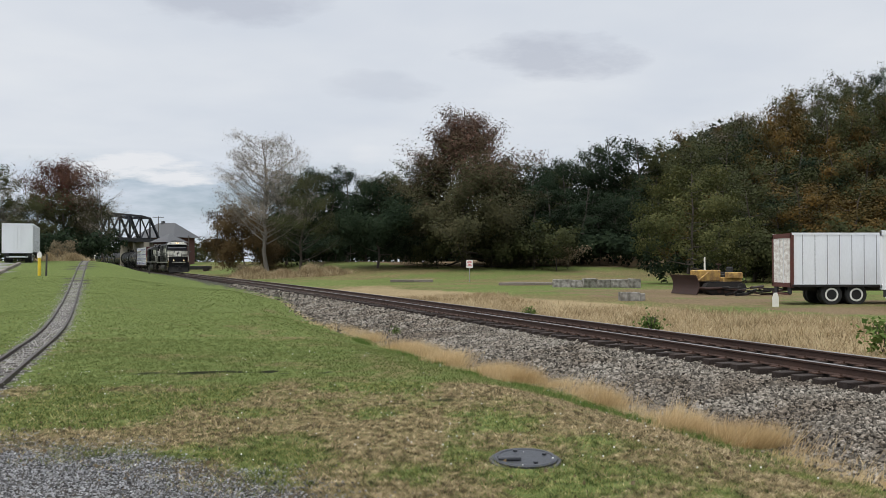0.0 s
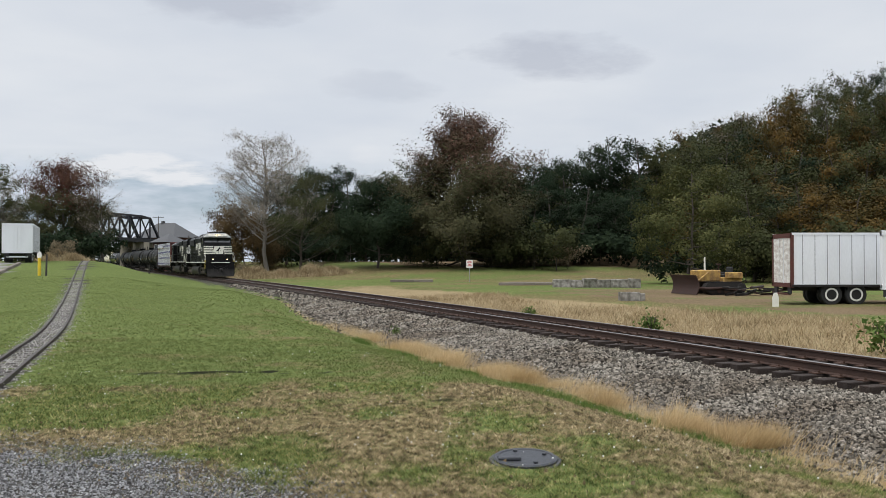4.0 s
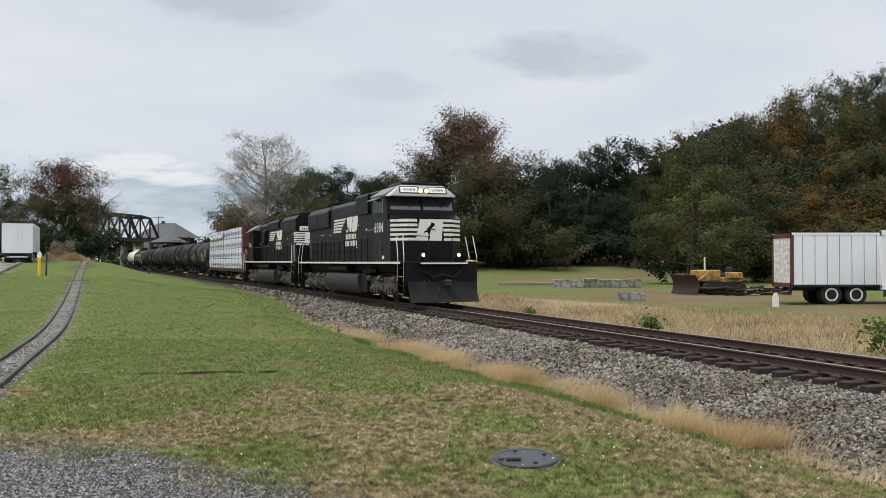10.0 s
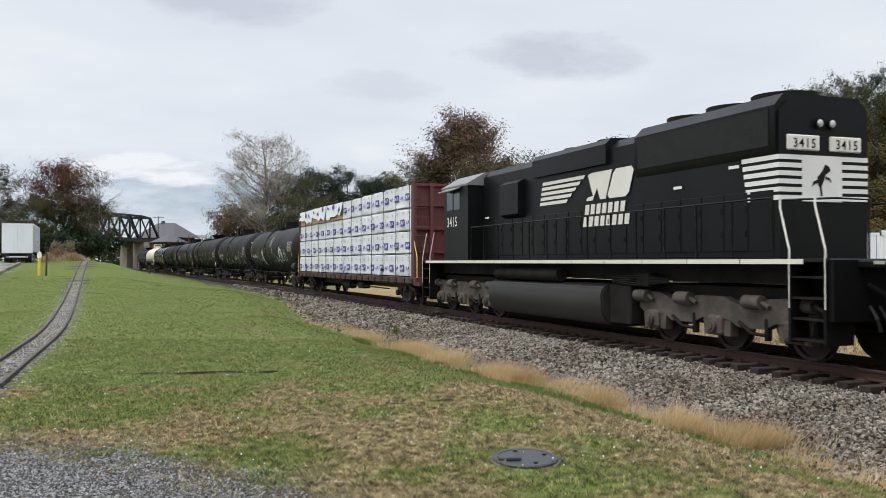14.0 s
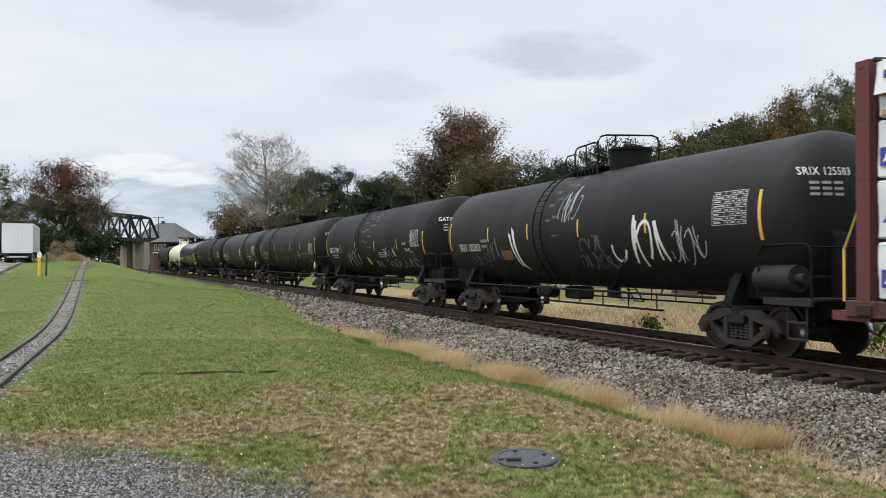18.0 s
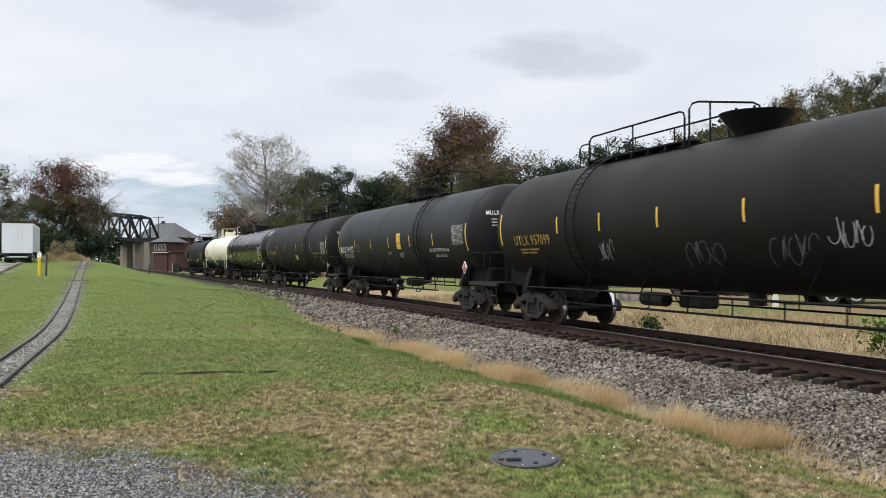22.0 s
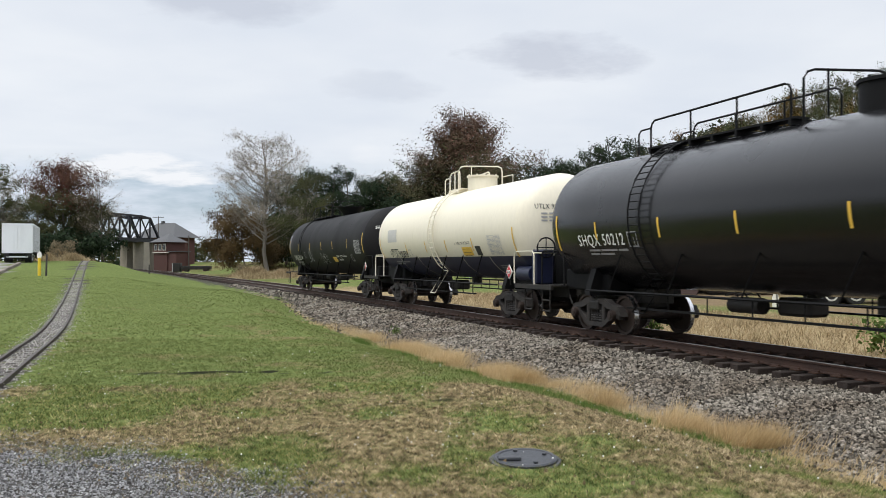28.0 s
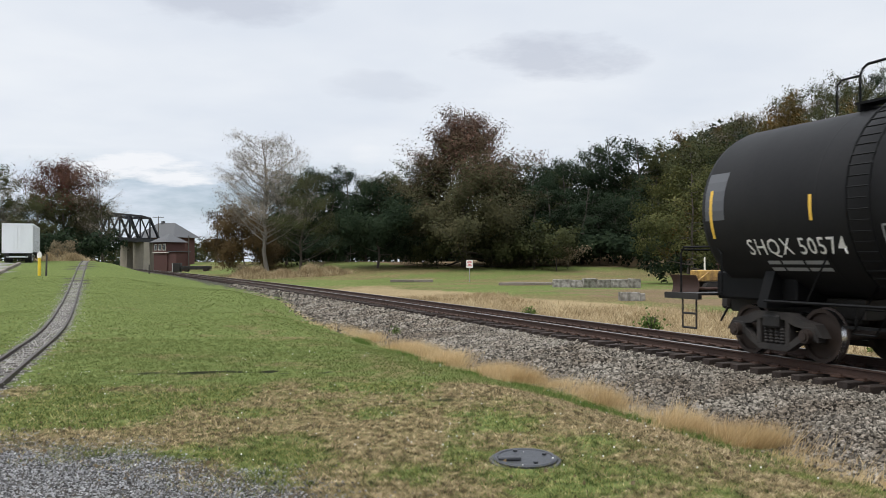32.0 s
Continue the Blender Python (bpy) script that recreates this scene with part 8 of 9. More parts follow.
def box_trailer(label, length, m, end_mat, frame_mat, rear_axles, hinges=False):
    """A road trailer: ribbed box on a chassis, rear doors at -x, tandem wheels near the rear."""
    ob = thing("box_trailer", label, "trailer", at=m)
    h0, h1, w = 1.0, 3.62, 1.28
    bm = B()
    span(bm, 0.06, length, -w, w, h0, h1, 0.03)
    part("box", bm, M_ALU, ob)
    for side in (-1, 1):
        bm = B()
        k = int(length / 0.62)
        for i in range(k):
            x = 0.55 + i * 0.62
            span(bm, x - 0.014, x + 0.014, side * w - 0.012, side * w + 0.012, h0 + 0.06, h1 - 0.06)
        part("side_ribs", bm, surf("rib_grey", (0.25, 0.25, 0.26), 0.5, 0.1, 0.4, 2, 20, 0.05), ob)
        for z in (h0, h1):
            bm = B()
            span(bm, 0.0, length, side * w - 0.025, side * w + 0.025, z - 0.06, z + 0.05)
            # lower rail black: the shadow along the box's base put into its colour
            part("rail", bm, M_STEEL if z == h0 else M_ALU, ob)
    # rear frame and doors
    bm = B()
    span(bm, -0.04, 0.1, -w - 0.02, -w + 0.16, h0 - 0.05, h1 + 0.02)
    span(bm, -0.04, 0.1, w - 0.16, w + 0.02, h0 - 0.05, h1 + 0.02)
    span(bm, -0.04, 0.1, -w, w, h1 - 0.2, h1 + 0.03)
    span(bm, -0.04, 0.1, -w, w, h0 - 0.1, h0 + 0.12)
    part("rear_frame", bm, frame_mat, ob)
    for side in (-1, 1):
        bm = B()
        span(bm, -0.02, 0.05, side * 0.01, side * (w - 0.16), h0 + 0.12, h1 - 0.2, 0.01)
        d = part("rear_door", bm, end_mat, ob)
        bm = B()
        rod(bm, (-0.05, side * 0.3, h0 + 0.1), (-0.05, side * 0.3, h1 - 0.2), 0.014, 6)
        part("lock_rod", bm, M_ALU, d)
    bm = B()
    span(bm, 0.2, length - 0.3, -0.5, -0.38, 0.72, 1.0)
    span(bm, 0.2, length - 0.3, 0.38, 0.5, 0.72, 1.0)
    for i in range(int(length / 1.2)):
        span(bm, 0.4 + i * 1.2, 0.48 + i * 1.2, -w + 0.02, w - 0.02, 0.88, 1.0)
    part("chassis", bm, M_STEEL, ob)
    for x in rear_axles:
        for side in (-1, 1):
            wheel_thing(ob, (x, side * 1.02, 0.54), 0.54, 0.3, side, M_WHITE)
            wheel_thing(ob, (x, side * 0.7, 0.54), 0.54, 0.28, side, M_STEEL)
    for side in (-1, 1):
        bm = B()
        span(bm, length - 2.4, length - 2.25, side * 0.6 - 0.06, side * 0.6 + 0.06, 0.03, 1.0)
        span(bm, length - 2.5, length - 2.15, side * 0.6 - 0.15, side * 0.6 + 0.15, 0.0, 0.04)
        part("landing_leg", bm, M_STEEL, ob)
        bm = B()
        span(bm, 0.0, 0.08, side * 0.9 - 0.2, side * 0.9 + 0.2, 0.55, 0.9)
        part("mud_flap", bm, M_RUBBER, ob)
    bm = B()
    span(bm, 0.0, 0.1, -0.9, 0.9, 0.5, 0.6)
    part("bumper", bm, frame_mat, ob)
    if hinges:
        for z in (1.25, 1.95, 2.65, 3.35):
            bm = B()
            box(bm, (-0.05, -w + 0.02, z), (0.16, 0.08, 0.12), 0.02)
            part("hinge", bm, M_RUBBER, ob)
    return ob


def dozer():
    x, y, z = spot(1266, 59)
    ob = thing("bulldozer", "old yellow crawler bulldozer with a rusty blade", "bulldozer", at=Matrix.Translation((x, y, z)) @ Matrix.Rotation(radians(195), 4, "Z"))
    for side in (-1, 1):
        bm = B()
        prism(bm, [(-1.55, 0.45), (-1.4, 0.12), (-1.1, 0.0), (1.0, 0.0), (1.35, 0.12), (1.5, 0.42), (1.35, 0.7), (1.0, 0.8), (-1.1, 0.8), (-1.42, 0.7)], side * 0.95 - 0.24, side * 0.95 + 0.24)
        t = part("crawler_track", bm, M_MUDDY, ob)
        for k in range(13):
            bm = B()
            box(bm, (-1.2 + k * 0.2, side * 0.95, 0.82), (0.14, 0.5, 0.05), 0.008)
            part("track_shoe", bm, M_MUDDY, t)
        for k in range(5):
            bm = B()
            rod(bm, (-1.0 + k * 0.5, side * 1.2, 0.25), (-1.0 + k * 0.5, side * 1.24, 0.25), 0.16, 12)
            part("roller", bm, M_BLADE, t)
        for q in (-1.15, 1.1):
            bm = B()
            rod(bm, (q, side * 1.19, 0.42), (q, side * 1.26, 0.42), 0.3, 16)
            part("idler", bm, M_MUDDY, t)
        bm = B()
        tube(bm, [(-0.2, side * 1.3, 0.45), (1.4, side * 1.3, 0.4), (2.05, side * 1.25, 0.45)], 0.09, 8)
        part("push_arm", bm, M_BLADE, ob)
        bm = B()
        rod(bm, (0.9, side * 0.62, 1.45), (1.95, side * 0.7, 0.75), 0.06, 8)
        part("lift_cylinder", bm, M_DOZER, ob)
    bm = B()
    span(bm, -0.1, 1.55, -0.48, 0.48, 0.85, 1.6, 0.06)
    part("engine_hood", bm, M_DOZER, ob)
    bm = B()
    span(bm, 1.5, 1.62, -0.46, 0.46, 0.6, 1.56, 0.03)
    for k in range(8):
        span(bm, 1.62, 1.64, -0.4 + k * 0.11, -0.36 + k * 0.11, 0.7, 1.5)
    part("radiator_guard", bm, M_DOZER, ob)
    bm = B()
    span(bm, -1.45, -0.05, -0.85, 0.85, 0.8, 1.1, 0.04)
    part("rear_body", bm, M_DOZER, ob)
    for side in (-1, 1):
        bm = B()
        span(bm, -1.35, -0.25, side * 0.9 - 0.22, side * 0.9 + 0.22, 1.05, 1.45, 0.05)
        part("fender_tank", bm, M_MUDDY if side < 0 else M_DOZER, ob)
    bm = B()
    box(bm, (-0.75, 0, 1.25), (0.55, 0.7, 0.16), 0.05)
    box(bm, (-1.05, 0, 1.55), (0.14, 0.75, 0.5), 0.05)
    part("seat", bm, M_RUBBER, ob)
    bm = B()
    rod(bm, (0.9, 0.15, 1.55), (0.9, 0.15, 2.45), 0.055, 10)
    part("exhaust_pipe", bm, M_CREAMP, ob, "pale upright exhaust pipe")
    bm = B()
    rod(bm, (-0.35, -0.2, 1.55), (-0.35, -0.2, 1.95), 0.05, 8)
    rod(bm, (-0.35, -0.2, 1.92), (-0.35, -0.2, 2.02), 0.16, 14)
    part("air_cleaner", bm, M_BLADE, ob)
    bm = B()
    rows = []
    for k in range(6):
        zz = 0.03 + 1.25 * k / 5
        cx = 2.15 + 0.22 * (k / 5 - 0.45) ** 2 * 4
        rows.append([bm.verts.new((cx, yy, zz)) for yy in (-1.6, 1.6)])
    for a, b in zip(rows, rows[1:]):
        bm.faces.new((a[0], a[1], b[1], b[0]))
    r = bmesh.ops.extrude_face_region(bm, geom=bm.faces[:])
    bmesh.ops.translate(bm, vec=(0.08, 0, 0), verts=[v for v in r["geom"] if isinstance(v, bmesh.types.BMVert)])
    bmesh.ops.recalc_face_normals(bm, faces=bm.faces)
    part("blade", bm, M_BLADE, ob, "curved rusty dozer blade")
    bm = B()
    box(bm, (-1.75, 0, 0.5), (0.5, 0.5, 0.35), 0.05)
    part("drawbar", bm, M_BLADE, ob)
    # the dark pile between dozer and trailer
    x, y, z = spot(1338, 57)
    for k in range(34):
        rr = random.Random(k)
        px, py = x + rr.uniform(-1.9, 1.6), y + rr.uniform(-0.5, 0.5)
        a, tip = rr.uniform(-1.1, 1.1), rr.uniform(-0.12, 0.12)
        bm = B()
        box(bm, (0, 0, 0), (rr.uniform(0.7, 1.9), rr.uniform(0.06, 0.16), rr.uniform(0.05, 0.14)), 0.01)
        beam = part("scrap_beam", bm, M_MUDDY if k % 3 else M_BLADE, None)
        tagged(beam, "rusty scrap beam lying in a heap", "scrap")
        beam["group"] = "scrap heap"
        beam.matrix_world = Matrix.Translation((px, py, gz(px, py) + 0.09 + 0.11 * (k // 7))) @ Matrix.Rotation(a, 4, "Z") @ Matrix.Rotation(tip, 4, "Y")


def concrete_blocks():
    rr = random.Random(4)

    def block(px, d, w, t, h, turn, label):
        x, y, z = spot(px, d)
        bm = B()
        box(bm, (0, 0, h / 2 - 0.03), (w, t, h), 0.05, None, 2)
        for v in bm.verts:
            v.co += Vector((rr.uniform(-1, 1), rr.uniform(-1, 1), rr.uniform(-1, 1))) * 0.025
        ob = part("concrete_block", bm, M_CONC, None)
        ob.matrix_world = Matrix.Translation((x, y, z)) @ Matrix.Rotation(turn, 4, "Z")
        tagged(ob, label, "concrete block", "old concrete blocks")
    for px, w in ((994, 1.5), (1021, 1.1), (1044, 1.2), (1071, 1.3), (1098, 1.5), (1122, 0.9)):
        block(px, 76 - (px - 990) * 0.02, w, 0.8, rr.uniform(0.66, 0.8), rr.uniform(-0.06, 0.06), "stained old concrete block in a row on the grass")
    block(1113, 50, 1.05, 0.8, 0.5, 0.1, "stained concrete block alone on the grass")
    block(1134, 50.3, 0.45, 0.6, 0.42, -0.3, "broken dark end of a concrete block")
    # fallen timbers past the blocks
    for k in range(7):
        x, y, z = spot(905 + k * 11, 84 + rr.uniform(-1.5, 1.5))
        bm = B()
        box(bm, (0, 0, 0.12), (rr.uniform(2.0, 3.4), 0.25, 0.24), 0.03)
        o = part("timber", bm, M_TIMBER, None)
        o.matrix_world = Matrix.Translation((x, y, z + 0.02 * (k % 3))) @ Matrix.Rotation(rr.uniform(-0.3, 0.3), 4, "Z")
        tagged(o, "weathered grey timber lying in the grass", "timber", "fallen timbers")
    for px, d in ((712, 96), (745, 97)):
        x, y, z = spot(px, d)
        bm = B()
        box(bm, (0, 0, 0.15), (2.6, 0.35, 0.3), 0.05)
        o = part("timber", bm, M_TIMBER, None)
        o.matrix_world = Matrix.Translation((x, y, z)) @ Matrix.Rotation(0.06, 4, "Z")
        tagged(o, "weathered grey timber lying in the grass", "timber", "fallen timbers")


def sign_post():
    x, y, z = spot(831, 98)
    ob = thing("road_sign", "small white notice board on a grey post", "sign", at=Matrix.Translation((x, y, z)))
    bm = B()
    rod(bm, (0, 0, 0), (0, 0, 2.1), 0.035, 8)
    part("post", bm, M_GREY, ob)
    bm = B()
    box(bm, (0, -0.05, 1.95), (0.72, 0.03, 0.9), 0.01)
    pl = part("plate", bm, M_WHITE, ob)
    bm = B()
    for k, w in enumerate((0.44, 0.5, 0.36, 0.46)):
        span(bm, -w / 2, w / 2, -0.072, -0.067, 2.22 - k * 0.17, 2.3 - k * 0.17)
    part("print_bars", bm, M_RED, pl, "red unreadable print")


def posts():
    yel = surf("bollard_yellow", (0.75, 0.52, 0.03), 0.5, 0, 0.2, 3, 30, 0.05)
    x, y, z = spot(70, 62)
    ob = thing("bollard", "yellow steel bollard with a white oval sign", "bollard", at=Matrix.Translation((x, y, z)))
    bm = B()
    rod(bm, (0, 0, 0), (0, 0, 1.25), 0.11, 14)
    part("post", bm, yel, ob)
    bm = B()
    lathe(bm, [(-0.02, 0.0), (-0.02, 0.16), (0.02, 0.16), (0.02, 0.0)], "Y", 20, (0, -0.02, 1.42))
    for v in bm.verts:
        v.co.z = 1.42 + (v.co.z - 1.42) * 1.7
    part("sign_plate", bm, M_WHITE, ob, "white oval plate")
    for px, d, h, r, nm, lb in ((82, 62, 1.5, 0.07, "wooden_post", "dark upright wooden post in the lawn"), (264, 110, 1.3, 0.09, "wooden_post", "short dark post by the railway")):
        x, y, z = spot(px, d)
        bm = B()
        rod(bm, (0, 0, -0.1), (0.03, 0.02, h), r, 8, r * 0.8)
        o = part(nm, bm, surf("post_dark", (0.05, 0.045, 0.04), 0.9, 0, 0.4, 4, 30, 0.4), None)
        o.matrix_world = Matrix.Translation((x, y, z))
        tagged(o, lb, "post")
    # the white board by the trailer
    x, y, z = spot(1372, 43.5)
    bm = B()
    prism(bm, [(-0.15, 0.0), (0.15, 0.0), (0.15, 0.5), (0.07, 0.72), (-0.07, 0.72), (-0.15, 0.5)], -0.03, 0.03)
    o = part("marker_board", bm, M_CREAMP, None)
    o.matrix_world = Matrix.Translation((x, y, z - 0.03))
    tagged(o, "white pointed marker board by the trailer", "marker")
    # timber edging of the parking lot
    e = [Vector((-23.6, 45.2)), Vector((-30.2, 59.6)), Vector((-36.8, 77))]
    rr = random.Random(9)
    for a, b in zip(e, e[1:]):
        n = 6
        for k in range(n):
            p, q = a.lerp(b, k / n), a.lerp(b, (k + 0.93) / n)
            m = (p + q) / 2
            bm = B()
            box(bm, (0, 0, 0.1), ((q - p).length, 0.26, 0.26), 0.03)
            o = part("edging_timber", bm, M_TIMBER, None)
            z0, z1 = gz(*p), gz(*q)
            o.matrix_world = Matrix.Translation((m.x, m.y, (z0 + z1) / 2 - 0.02)) @ Matrix.Rotation(math.atan2(q.y - p.y, q.x - p.x) + rr.uniform(-0.03, 0.03), 4, "Z") @ Matrix.Rotation(-math.atan2(z1 - z0, (q - p).length), 4, "Y")
            tagged(o, "weathered timber edging the parking lot", "timber", "lot edging")


# ---- the far end: bridge, signal tower, station ----
def bridge():
    iron = surf("bridge_iron", (0.010, 0.012, 0.018), 0.6, 0.2, 0.4, 0.6, 12, 0.1)
    stone = surf("pier_stone", (0.29, 0.26, 0.21), 0.9, 0, 0.4, 1.0, 8, 0.4, col2=(0.2, 0.18, 0.15))
    a, b = Vector((-87.5, 203.0, 0)), Vector((-79.6, 240.0, 0))
    u = (b - a).normalized()
    L = (b - a).length
    ob = thing("railway_bridge", "dark iron through-truss bridge over the line", "bridge", at=Matrix.Translation(a) @ Matrix.Rotation(math.atan2(u.y, u.x), 4, "Z"))
    z0, z1 = 7.4, 13.6
    n = 8
    for side, nm in ((-3.0, "near"), (3.0, "far")):
        bm = B()
        span(bm, 0, L, side - 0.3, side + 0.3, z0 - 0.5, z0 + 0.5)
        part("bottom_chord", bm, iron, ob)
        xs = [L * k / n for k in range(n + 1)]
        tops = [z0 + 0.3, z1 - 0.4] + [z1] * (n - 3) + [z1 - 0.4, z0 + 0.3]
        for k in range(n):
            bm = B()
            p, q = Vector((xs[k], side, tops[k])), Vector((xs[k + 1], side, tops[k + 1]))
            d = q - p
            box(bm, (p + q) / 2, (d.length + 0.3, 0.5, 0.55), 0, Matrix.Rotation(-math.atan2(d.z, d.x), 3, "Y"))
            part("top_chord", bm, iron, ob)
            if 0 < k < n:
                bm = B()
                span(bm, xs[k] - 0.15, xs[k] + 0.15, side - 0.15, side + 0.15, z0, tops[k])
                part("post", bm, iron, ob)
            if 0 < k < n - 1:
                for s0, s1 in (((xs[k], z0), (xs[k + 1], tops[k + 1])), ((xs[k], tops[k]), (xs[k + 1], z0))):
                    bm = B()
                    tube(bm, [(s0[0], side, s0[1]), (s1[0], side, s1[1])], 0.22, 4)
                    part("diagonal", bm, iron, ob)
    for k in range(1, n):
        bm = B()
        span(bm, L * k / n - 0.12, L * k / n + 0.12, -3, 3, z1 - 0.5, z1 - 0.2)
        part("sway_brace", bm, iron, ob)
    bm = B()
    span(bm, -25, L + 6, -2.9, 2.9, z0 - 0.35, z0 - 0.05)
    part("deck", bm, iron, ob)
    for x, w in ((L - 7.0, 2.6), (L - 1.6, 2.4), (0.5, 2.6)):
        for q in (-2.4, 2.4):
            bm = B()
            prism(bm, [(x - w / 2 - 0.3, -1.0), (x + w / 2 + 0.3, -1.0), (x + w / 2, z0 - 0.5), (x - w / 2, z0 - 0.5)], q - 1.0, q + 1.0)
            part("pier", bm, stone, ob, "weathered pale stone pier")


def hip_roof(bm, x0, x1, y0, y1, z0, z1, over=0.6):
    x0, x1, y0, y1 = x0 - over, x1 + over, y0 - over, y1 + over
    w = min(x1 - x0, y1 - y0) / 2
    lo = [bm.verts.new(p) for p in ((x0, y0, z0), (x1, y0, z0), (x1, y1, z0), (x0, y1, z0))]
    if x1 - x0 >= y1 - y0:
        r = [bm.verts.new((x0 + w, (y0 + y1) / 2, z1)), bm.verts.new((x1 - w + 0.01, (y0 + y1) / 2, z1))]
        fs = [(lo[0], lo[1], r[1], r[0]), (lo[1], lo[2], r[1]), (lo[2], lo[3], r[0], r[1]), (lo[3], lo[0], r[0])]
    else:
        r = [bm.verts.new(((x0 + x1) / 2, y0 + w, z1)), bm.verts.new(((x0 + x1) / 2, y1 - w, z1))]
        fs = [(lo[0], lo[1], r[0]), (lo[1], lo[2], r[1], r[0]), (lo[2], lo[3], r[1]), (lo[3], lo[0], r[0], r[1])]
    for f in fs:
        bm.faces.new(f)
    bm.faces.new(lo[::-1])
    bmesh.ops.recalc_face_normals(bm, faces=bm.faces)


def buildings():
    brick = surf("red_brick", (0.085, 0.038, 0.031), 0.9, 0, 0.4, 1.2, 14, 0.3, (1, 1, 3), col2=(0.06, 0.03, 0.026))
    slate = surf("slate_roof", (0.078, 0.079, 0.083), 0.7, 0, 0.3, 1.0, 12, 0.2)
    pale = surf("pale_trim", (0.60, 0.57, 0.50), 0.7, 0, 0.2, 2, 20, 0.05)
    x, y, _ = spot(299, 208)
    ob = thing("signal_tower", "two-storey red brick signal tower with a hip roof", "signal tower", at=Matrix.Translation((x, y, 0.7)) @ Matrix.Rotation(radians(-38), 4, "Z"))
    bm = B()
    span(bm, -2.6, 2.6, -2.3, 2.3, -1.4, 3.2)
    part("lower_wall", bm, brick, ob)
    bm = B()
    span(bm, -2.7, 2.7, -2.4, 2.4, 3.2, 5.6)
    part("upper_wall", bm, brick, ob)
    bm = B()
    hip_roof(bm, -2.7, 2.7, -2.4, 2.4, 5.6, 7.6, 0.7)
    part("roof", bm, slate, ob, "grey slate hip roof")
    for k in range(3):
        for face in (0, 1):
            c = -1.7 + 1.7 * k
            bm = B()
            if face:
                span(bm, -2.76, -2.68, c - 0.55, c + 0.55, 3.7, 5.2)
            else:
                span(bm, c - 0.6, c + 0.6, -2.46, -2.38, 3.7, 5.2)
            w = part("window", bm, pale, ob, "pale-framed window")
            bm = B()
            if face:
                span(bm, -2.78, -2.75, c - 0.42, c + 0.42, 3.85, 5.05)
            else:
                span(bm, c - 0.46, c + 0.46, -2.48, -2.45, 3.85, 5.05)
            part("pane", bm, M_GLASS, w)
    bm = B()
    span(bm, -2.95, 2.95, -2.6, 2.6, 3.1, 3.3)
    part("string_course", bm, pale, ob)
    bm = B()
    span(bm, 2.6, 5.6, -2.0, 1.8, -1.4, 3.3)
    part("annex", bm, brick, ob)
    bm = B()
    span(bm, 2.6, 5.8, -2.2, 2.0, 3.3, 3.5)
    part("annex_roof", bm, slate, ob)
    for px, w, h in ((309, 0.9, 2.0), (316, 0.8, 1.7)):
        x2, y2, z2 = spot(px, 200)
        bm = B()
        box(bm, (0, 0, h / 2 - 0.05), (w, 0.8, h), 0.03)
        o = part("relay_cabinet", bm, M_GREY, None)
        o.matrix_world = Matrix.Translation((x2, y2, z2))
        tagged(o, "grey metal signal relay cabinet by the tower", "cabinet")
    x, y, _ = spot(292, 262)
    st = thing("station_building", "large old station with a long grey hip roof", "station", at=Matrix.Translation((x, y, 0.6)) @ Matrix.Rotation(radians(-30), 4, "Z"))
    bm = B()
    span(bm, -7, 8, -4, 4, -1.4, 8.2)
    part("wall", bm, brick, st)
    bm = B()
    hip_roof(bm, -7, 8, -4, 4, 8.2, 12.6, 1.2)
    part("roof", bm, slate, st, "grey slate hip roof")
    bm = B()
    span(bm, -1.2, -0.4, -0.4, 0.4, 11.8, 13.2)
    part("chimney", bm, slate, st)
    for k in range(5):
        bm = B()
        span(bm, -5.5 + 2.8 * k, -4.2 + 2.8 * k, -4.06, -3.98, 4.6, 7.0)
        w = part("window", bm, pale, st)
        bm = B()
        span(bm, -5.35 + 2.8 * k, -4.35 + 2.8 * k, -4.09, -4.05, 4.75, 6.85)
        part("pane", bm, M_GLASS, w)
    # low black gondola on the siding
    x, y, z = spot(348, 190)
    g = thing("low_wagon", "low black flat wagon standing on a siding", "wagon", at=Matrix.Translation((x, y, z)) @ Matrix.Rotation(radians(5), 4, "Z"))
    bm = B()
    span(bm, -3.0, 3.0, -1.2, 1.2, 0.5, 1.25, 0.05)
    part("body", bm, M_STEEL, g)
    for q in (-2.0, 2.0):
        bm = B()
        rod(bm, (q, -1.2, 0.45), (q, 1.2, 0.45), 0.45, 14)
        part("wheelset", bm, M_WHEEL, g)
    bm = B()
    span(bm, -4.8, -3.2, -1.0, 1.0, 0.0, 1.9, 0.08)
    part("buffer_box", bm, M_STEEL, g)


def pole(px, d, h, arms, label):
    x, y, z = spot(px, d)
    ob = thing("utility_pole", label, "utility pole", at=Matrix.Translation((x, y, z)))
    wood = surf("pole_wood", (0.07, 0.06, 0.05), 0.9, 0, 0.4, 2, 20, 0.3)
    bm = B()
    rod(bm, (0, 0, -0.2), (0, 0, h), 0.17, 8, 0.11)
    part("pole", bm, wood, ob)
    for k, (zz, w) in enumerate(arms):
        bm = B()
        box(bm, (0, -0.12, zz), (w, 0.12, 0.14), 0.01)
        ar = part("crossarm", bm, wood, ob)
        for q in (-0.45, -0.2, 0.2, 0.45):
            bm = B()
            rod(bm, (q * w, -0.12, zz + 0.07), (q * w, -0.12, zz + 0.25), 0.05, 6)
            part("insulator", bm, M_GREY, ar)


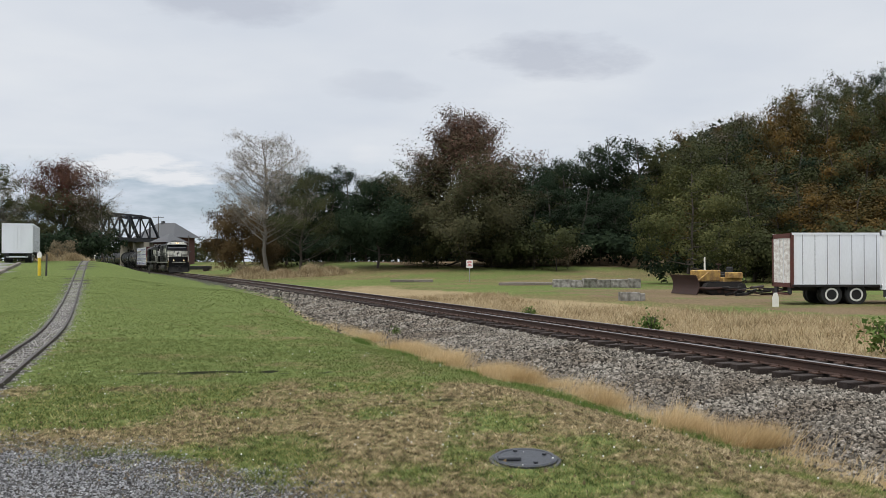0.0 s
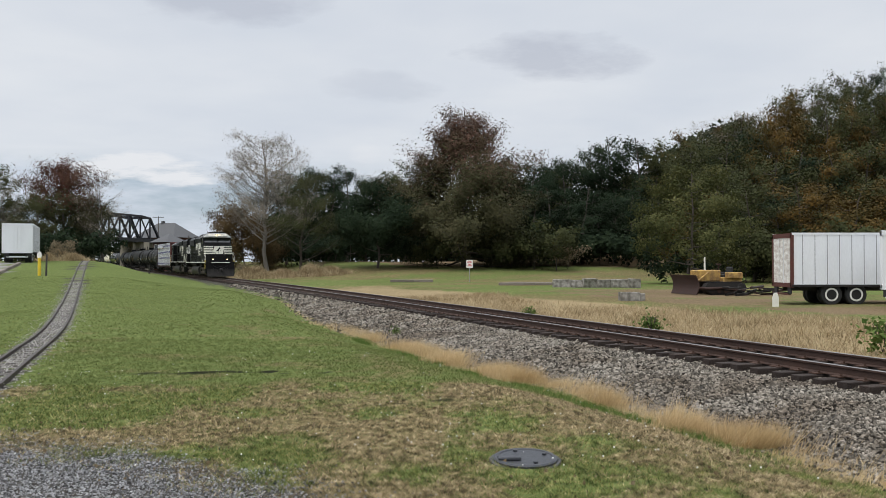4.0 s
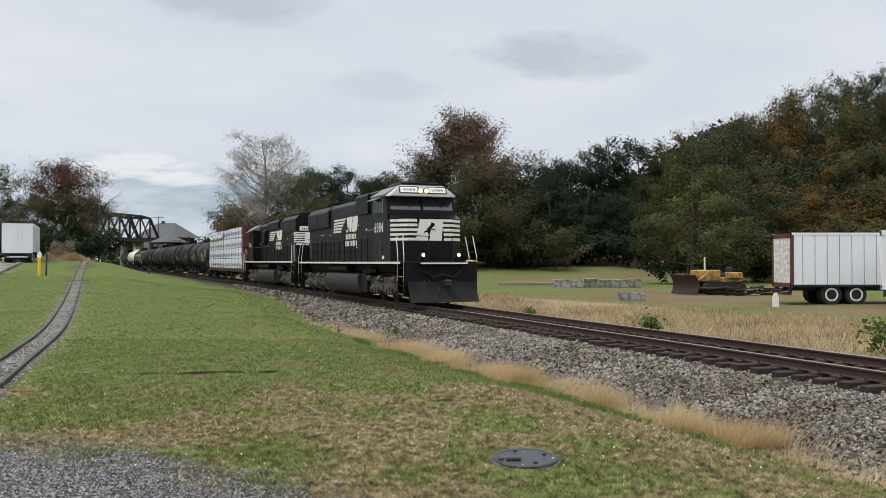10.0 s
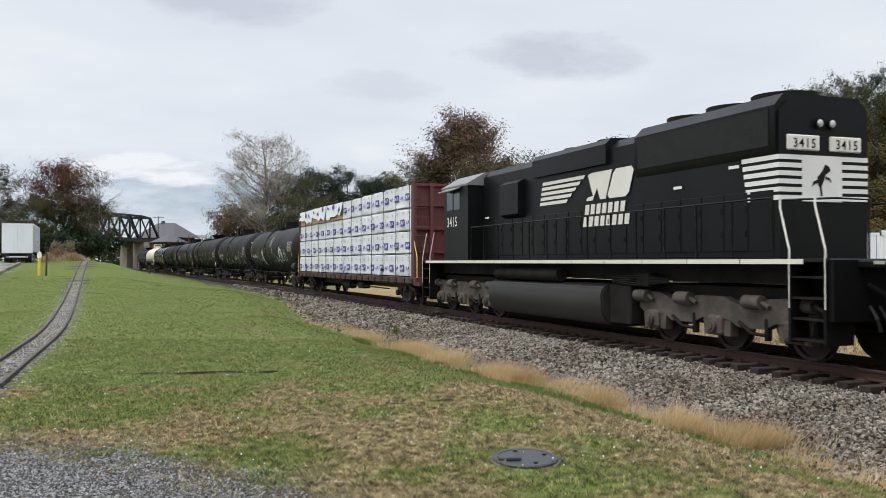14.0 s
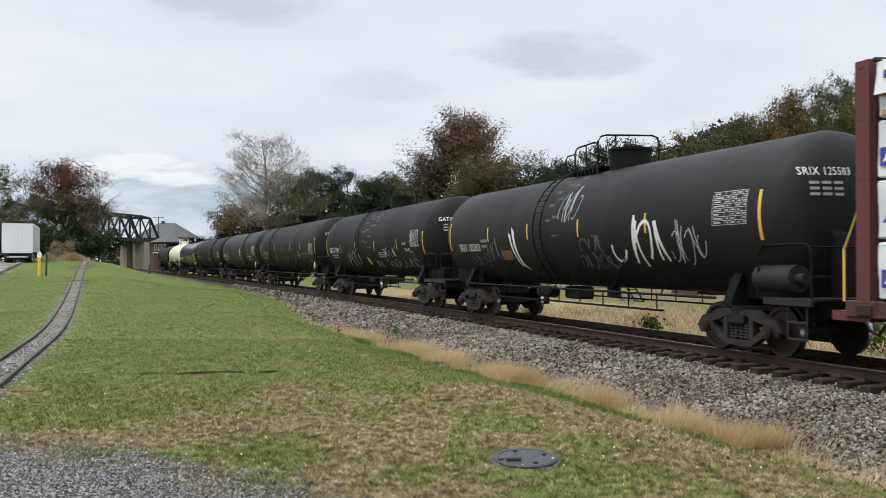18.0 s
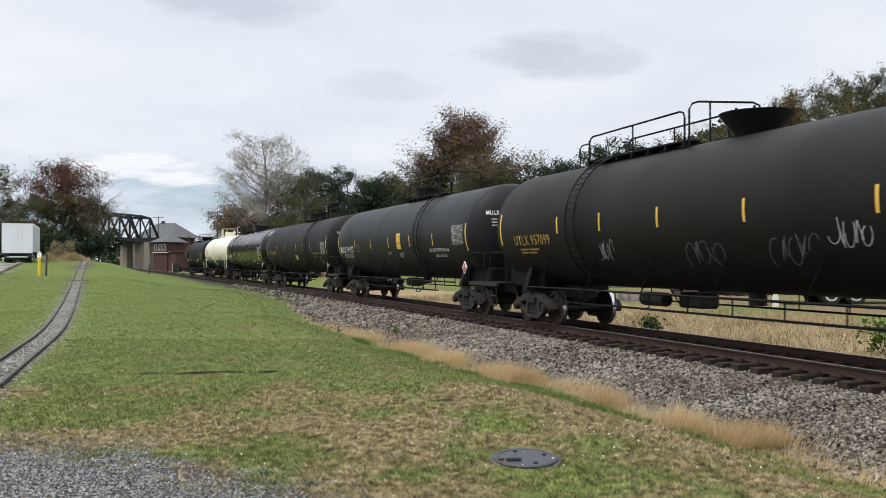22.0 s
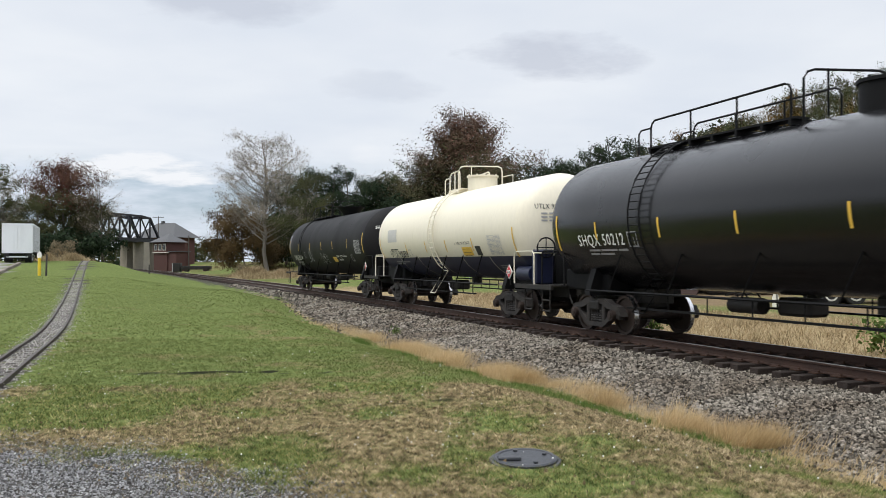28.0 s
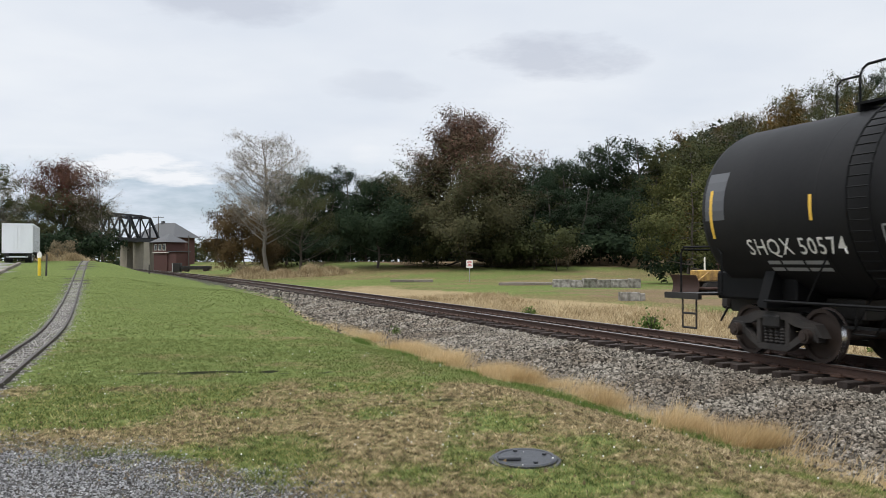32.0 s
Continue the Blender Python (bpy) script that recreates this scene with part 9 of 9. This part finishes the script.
def weeds():
    m = foliage("weed_leaf", [(0.05, 0.09, 0.02), (0.1, 0.15, 0.04), (0.16, 0.2, 0.06)], big=1.0)
    rng = np.random.default_rng(4)
    for px, d, h in ((936, 33, 0.4), (1152, 24.5, 0.5), (1562, 22, 0.8), (700, 27.5, 0.22)):
        x, y, z = spot(px, d)
        ob = thing("weed", "leafy green weed among the dry grass", "weed", at=Matrix.Translation((x, y, z)))
        k = 260
        C = rng.normal(0, 1, (k, 3)) * np.array([0.32, 0.32, 0.26]) * h + np.array([0, 0, h * 0.55])
        C[:, 2] = np.clip(C[:, 2], 0.02, None)
        part("leaves", leaf_mesh(rng, C, 0.16 * h, m), None, ob)
        bm = B()
        for j in range(7):
            a = j * 0.9
            tube(bm, [(0, 0, 0), (0.15 * h * math.cos(a), 0.15 * h * math.sin(a), 0.5 * h), (0.3 * h * math.cos(a), 0.3 * h * math.sin(a), 0.95 * h)], 0.008, 4)
        part("stems", bm, M_BARK, ob)
    # clover heads in the lawn
    k = 900
    x, y = rng.uniform(-8, 5, k), rng.uniform(8, 19, k)
    n, s = off_track(x, y)
    keep = (n > toe(s) + 0.6) & (waves(x, y, 0.45, 6) + rng.normal(0, 0.35, k) > 0.05) & (abs(x) < 0.53 * y)
    x, y = x[keep], y[keep]
    P = np.stack([x, y, ground_z(x, y) + rng.uniform(0.04, 0.08, len(x))], 1)
    bm = B()
    bmesh.ops.create_icosphere(bm, subdivisions=1, radius=0.5)
    sh = [(np.array([v.co[:] for v in bm.verts]), np.array([[v.index for v in f.verts] for f in bm.faces]))]
    bm.free()
    v, f = scatter(sh, P, rng.uniform(0.009, 0.02, len(x)), rng)
    tagged(new("clover_flowers", mesh_np("clover_flowers", v, f, M_WHITE)), "small white clover heads dotted over the lawn", "flowers", kind="stuff")
    # fallen leaves and the sunken rut across the lawn
    k = 500
    x, y = rng.uniform(-5, 5, k), rng.uniform(6.8, 14, k)
    keep = abs(x) < 0.53 * y
    x, y = x[keep], y[keep]
    me = leaf_mesh(rng, np.stack([x, y, ground_z(x, y) + 0.03], 1), 0.04, foliage("fallen_leaf", [(0.10, 0.07, 0.04), (0.2, 0.15, 0.09), (0.3, 0.24, 0.16)], big=2.0))
    tagged(new("fallen_leaves", me), "scattered dry brown fallen leaves", "leaves", kind="stuff")


manhole()
TR = spot(1408, 44.5)
box_trailer("white ribbed box trailer with a rust-red frame and peeling doors", 11.0, Matrix.Translation((17.6, 46.0, TR[2])), M_PEEL, M_REDRUST, (2.05, 3.3))
box_trailer("clean white box trailer with black door hinges", 11.5, Matrix.Translation((20.6, 40.4, TR[2])), M_ALU, M_ALU, (2.6, 3.85), True)
LT = gz(-39.6, 82)
box_trailer("white box trailer parked on the raised lot", 13.0, Matrix.Translation((-39.4, 82, LT)) @ Matrix.Rotation(math.atan2(12.3, -4.9), 4, "Z"), M_ALU, M_ALU, (1.6, 2.85))
dozer()
concrete_blocks()
sign_post()
posts()
bridge()
buildings()
pole(280, 255, 15.2, ((14.9, 3.2),), "tall dark utility pole with one crossarm")
pole(334, 205, 8.2, (), "plain dark utility pole beside the line")
pole(385, 240, 13.8, ((13.4, 2.6), (12.6, 2.6)), "utility pole with two crossarms")
pole(322, 300, 10.5, ((10.2, 3.2),), "distant utility pole with one crossarm")
weeds()

# ---- assemble the train ----
FRONT = 81.5
LENGTHS = [21.7, 21.0, 23.1, 18.2, 18.1, 20.35, 19.75, 20.5, 19.75, 16.15, 19.45]
TRAIN = [locomotive_wide(), locomotive_hood(), lumber_car()] + build_tanks(LENGTHS[3:])
place = FRONT
for car_, long_, gap_ in zip(TRAIN, LENGTHS, [13.8, 13.3, 17.7] + [q - 5.0 for q in LENGTHS[3:]]):
    CARS.append((car_, place - long_ / 2, gap_))
    place -= long_

# ---- woods, track, stones, grass ----
build_trees()
build_track()
build_stones()
build_mini()
build_grass()


# ---- what moves ----
def where(s0, t):
    d = t - 20.0
    return s0 + SPEED * d + SLOW * d * d / 2


def car_pose(s0, span_, t):
    s = where(s0, t)
    x0, y0, _ = rail(s - span_ / 2)
    x1, y1, _ = rail(s + span_ / 2)
    return Matrix.Translation(((x0 + x1) / 2, (y0 + y1) / 2, 0)) @ Matrix.Rotation(math.atan2(y1 - y0, x1 - x0), 4, "Z")


def motions():
    times = [0.5 * k for k in range(65)]
    for car, s0, span_ in CARS:
        walk(car, [(t, car_pose(s0, span_, t)) for t in times])
    ticks = [k / 15 for k in range(481)]
    for ax, r, place, phase in ROLLING:
        walk(ax, [(t, Matrix.Translation(place) @ Matrix.Rotation(phase + where(0, t) / r, 4, "Y")) for t in ticks])


motions()
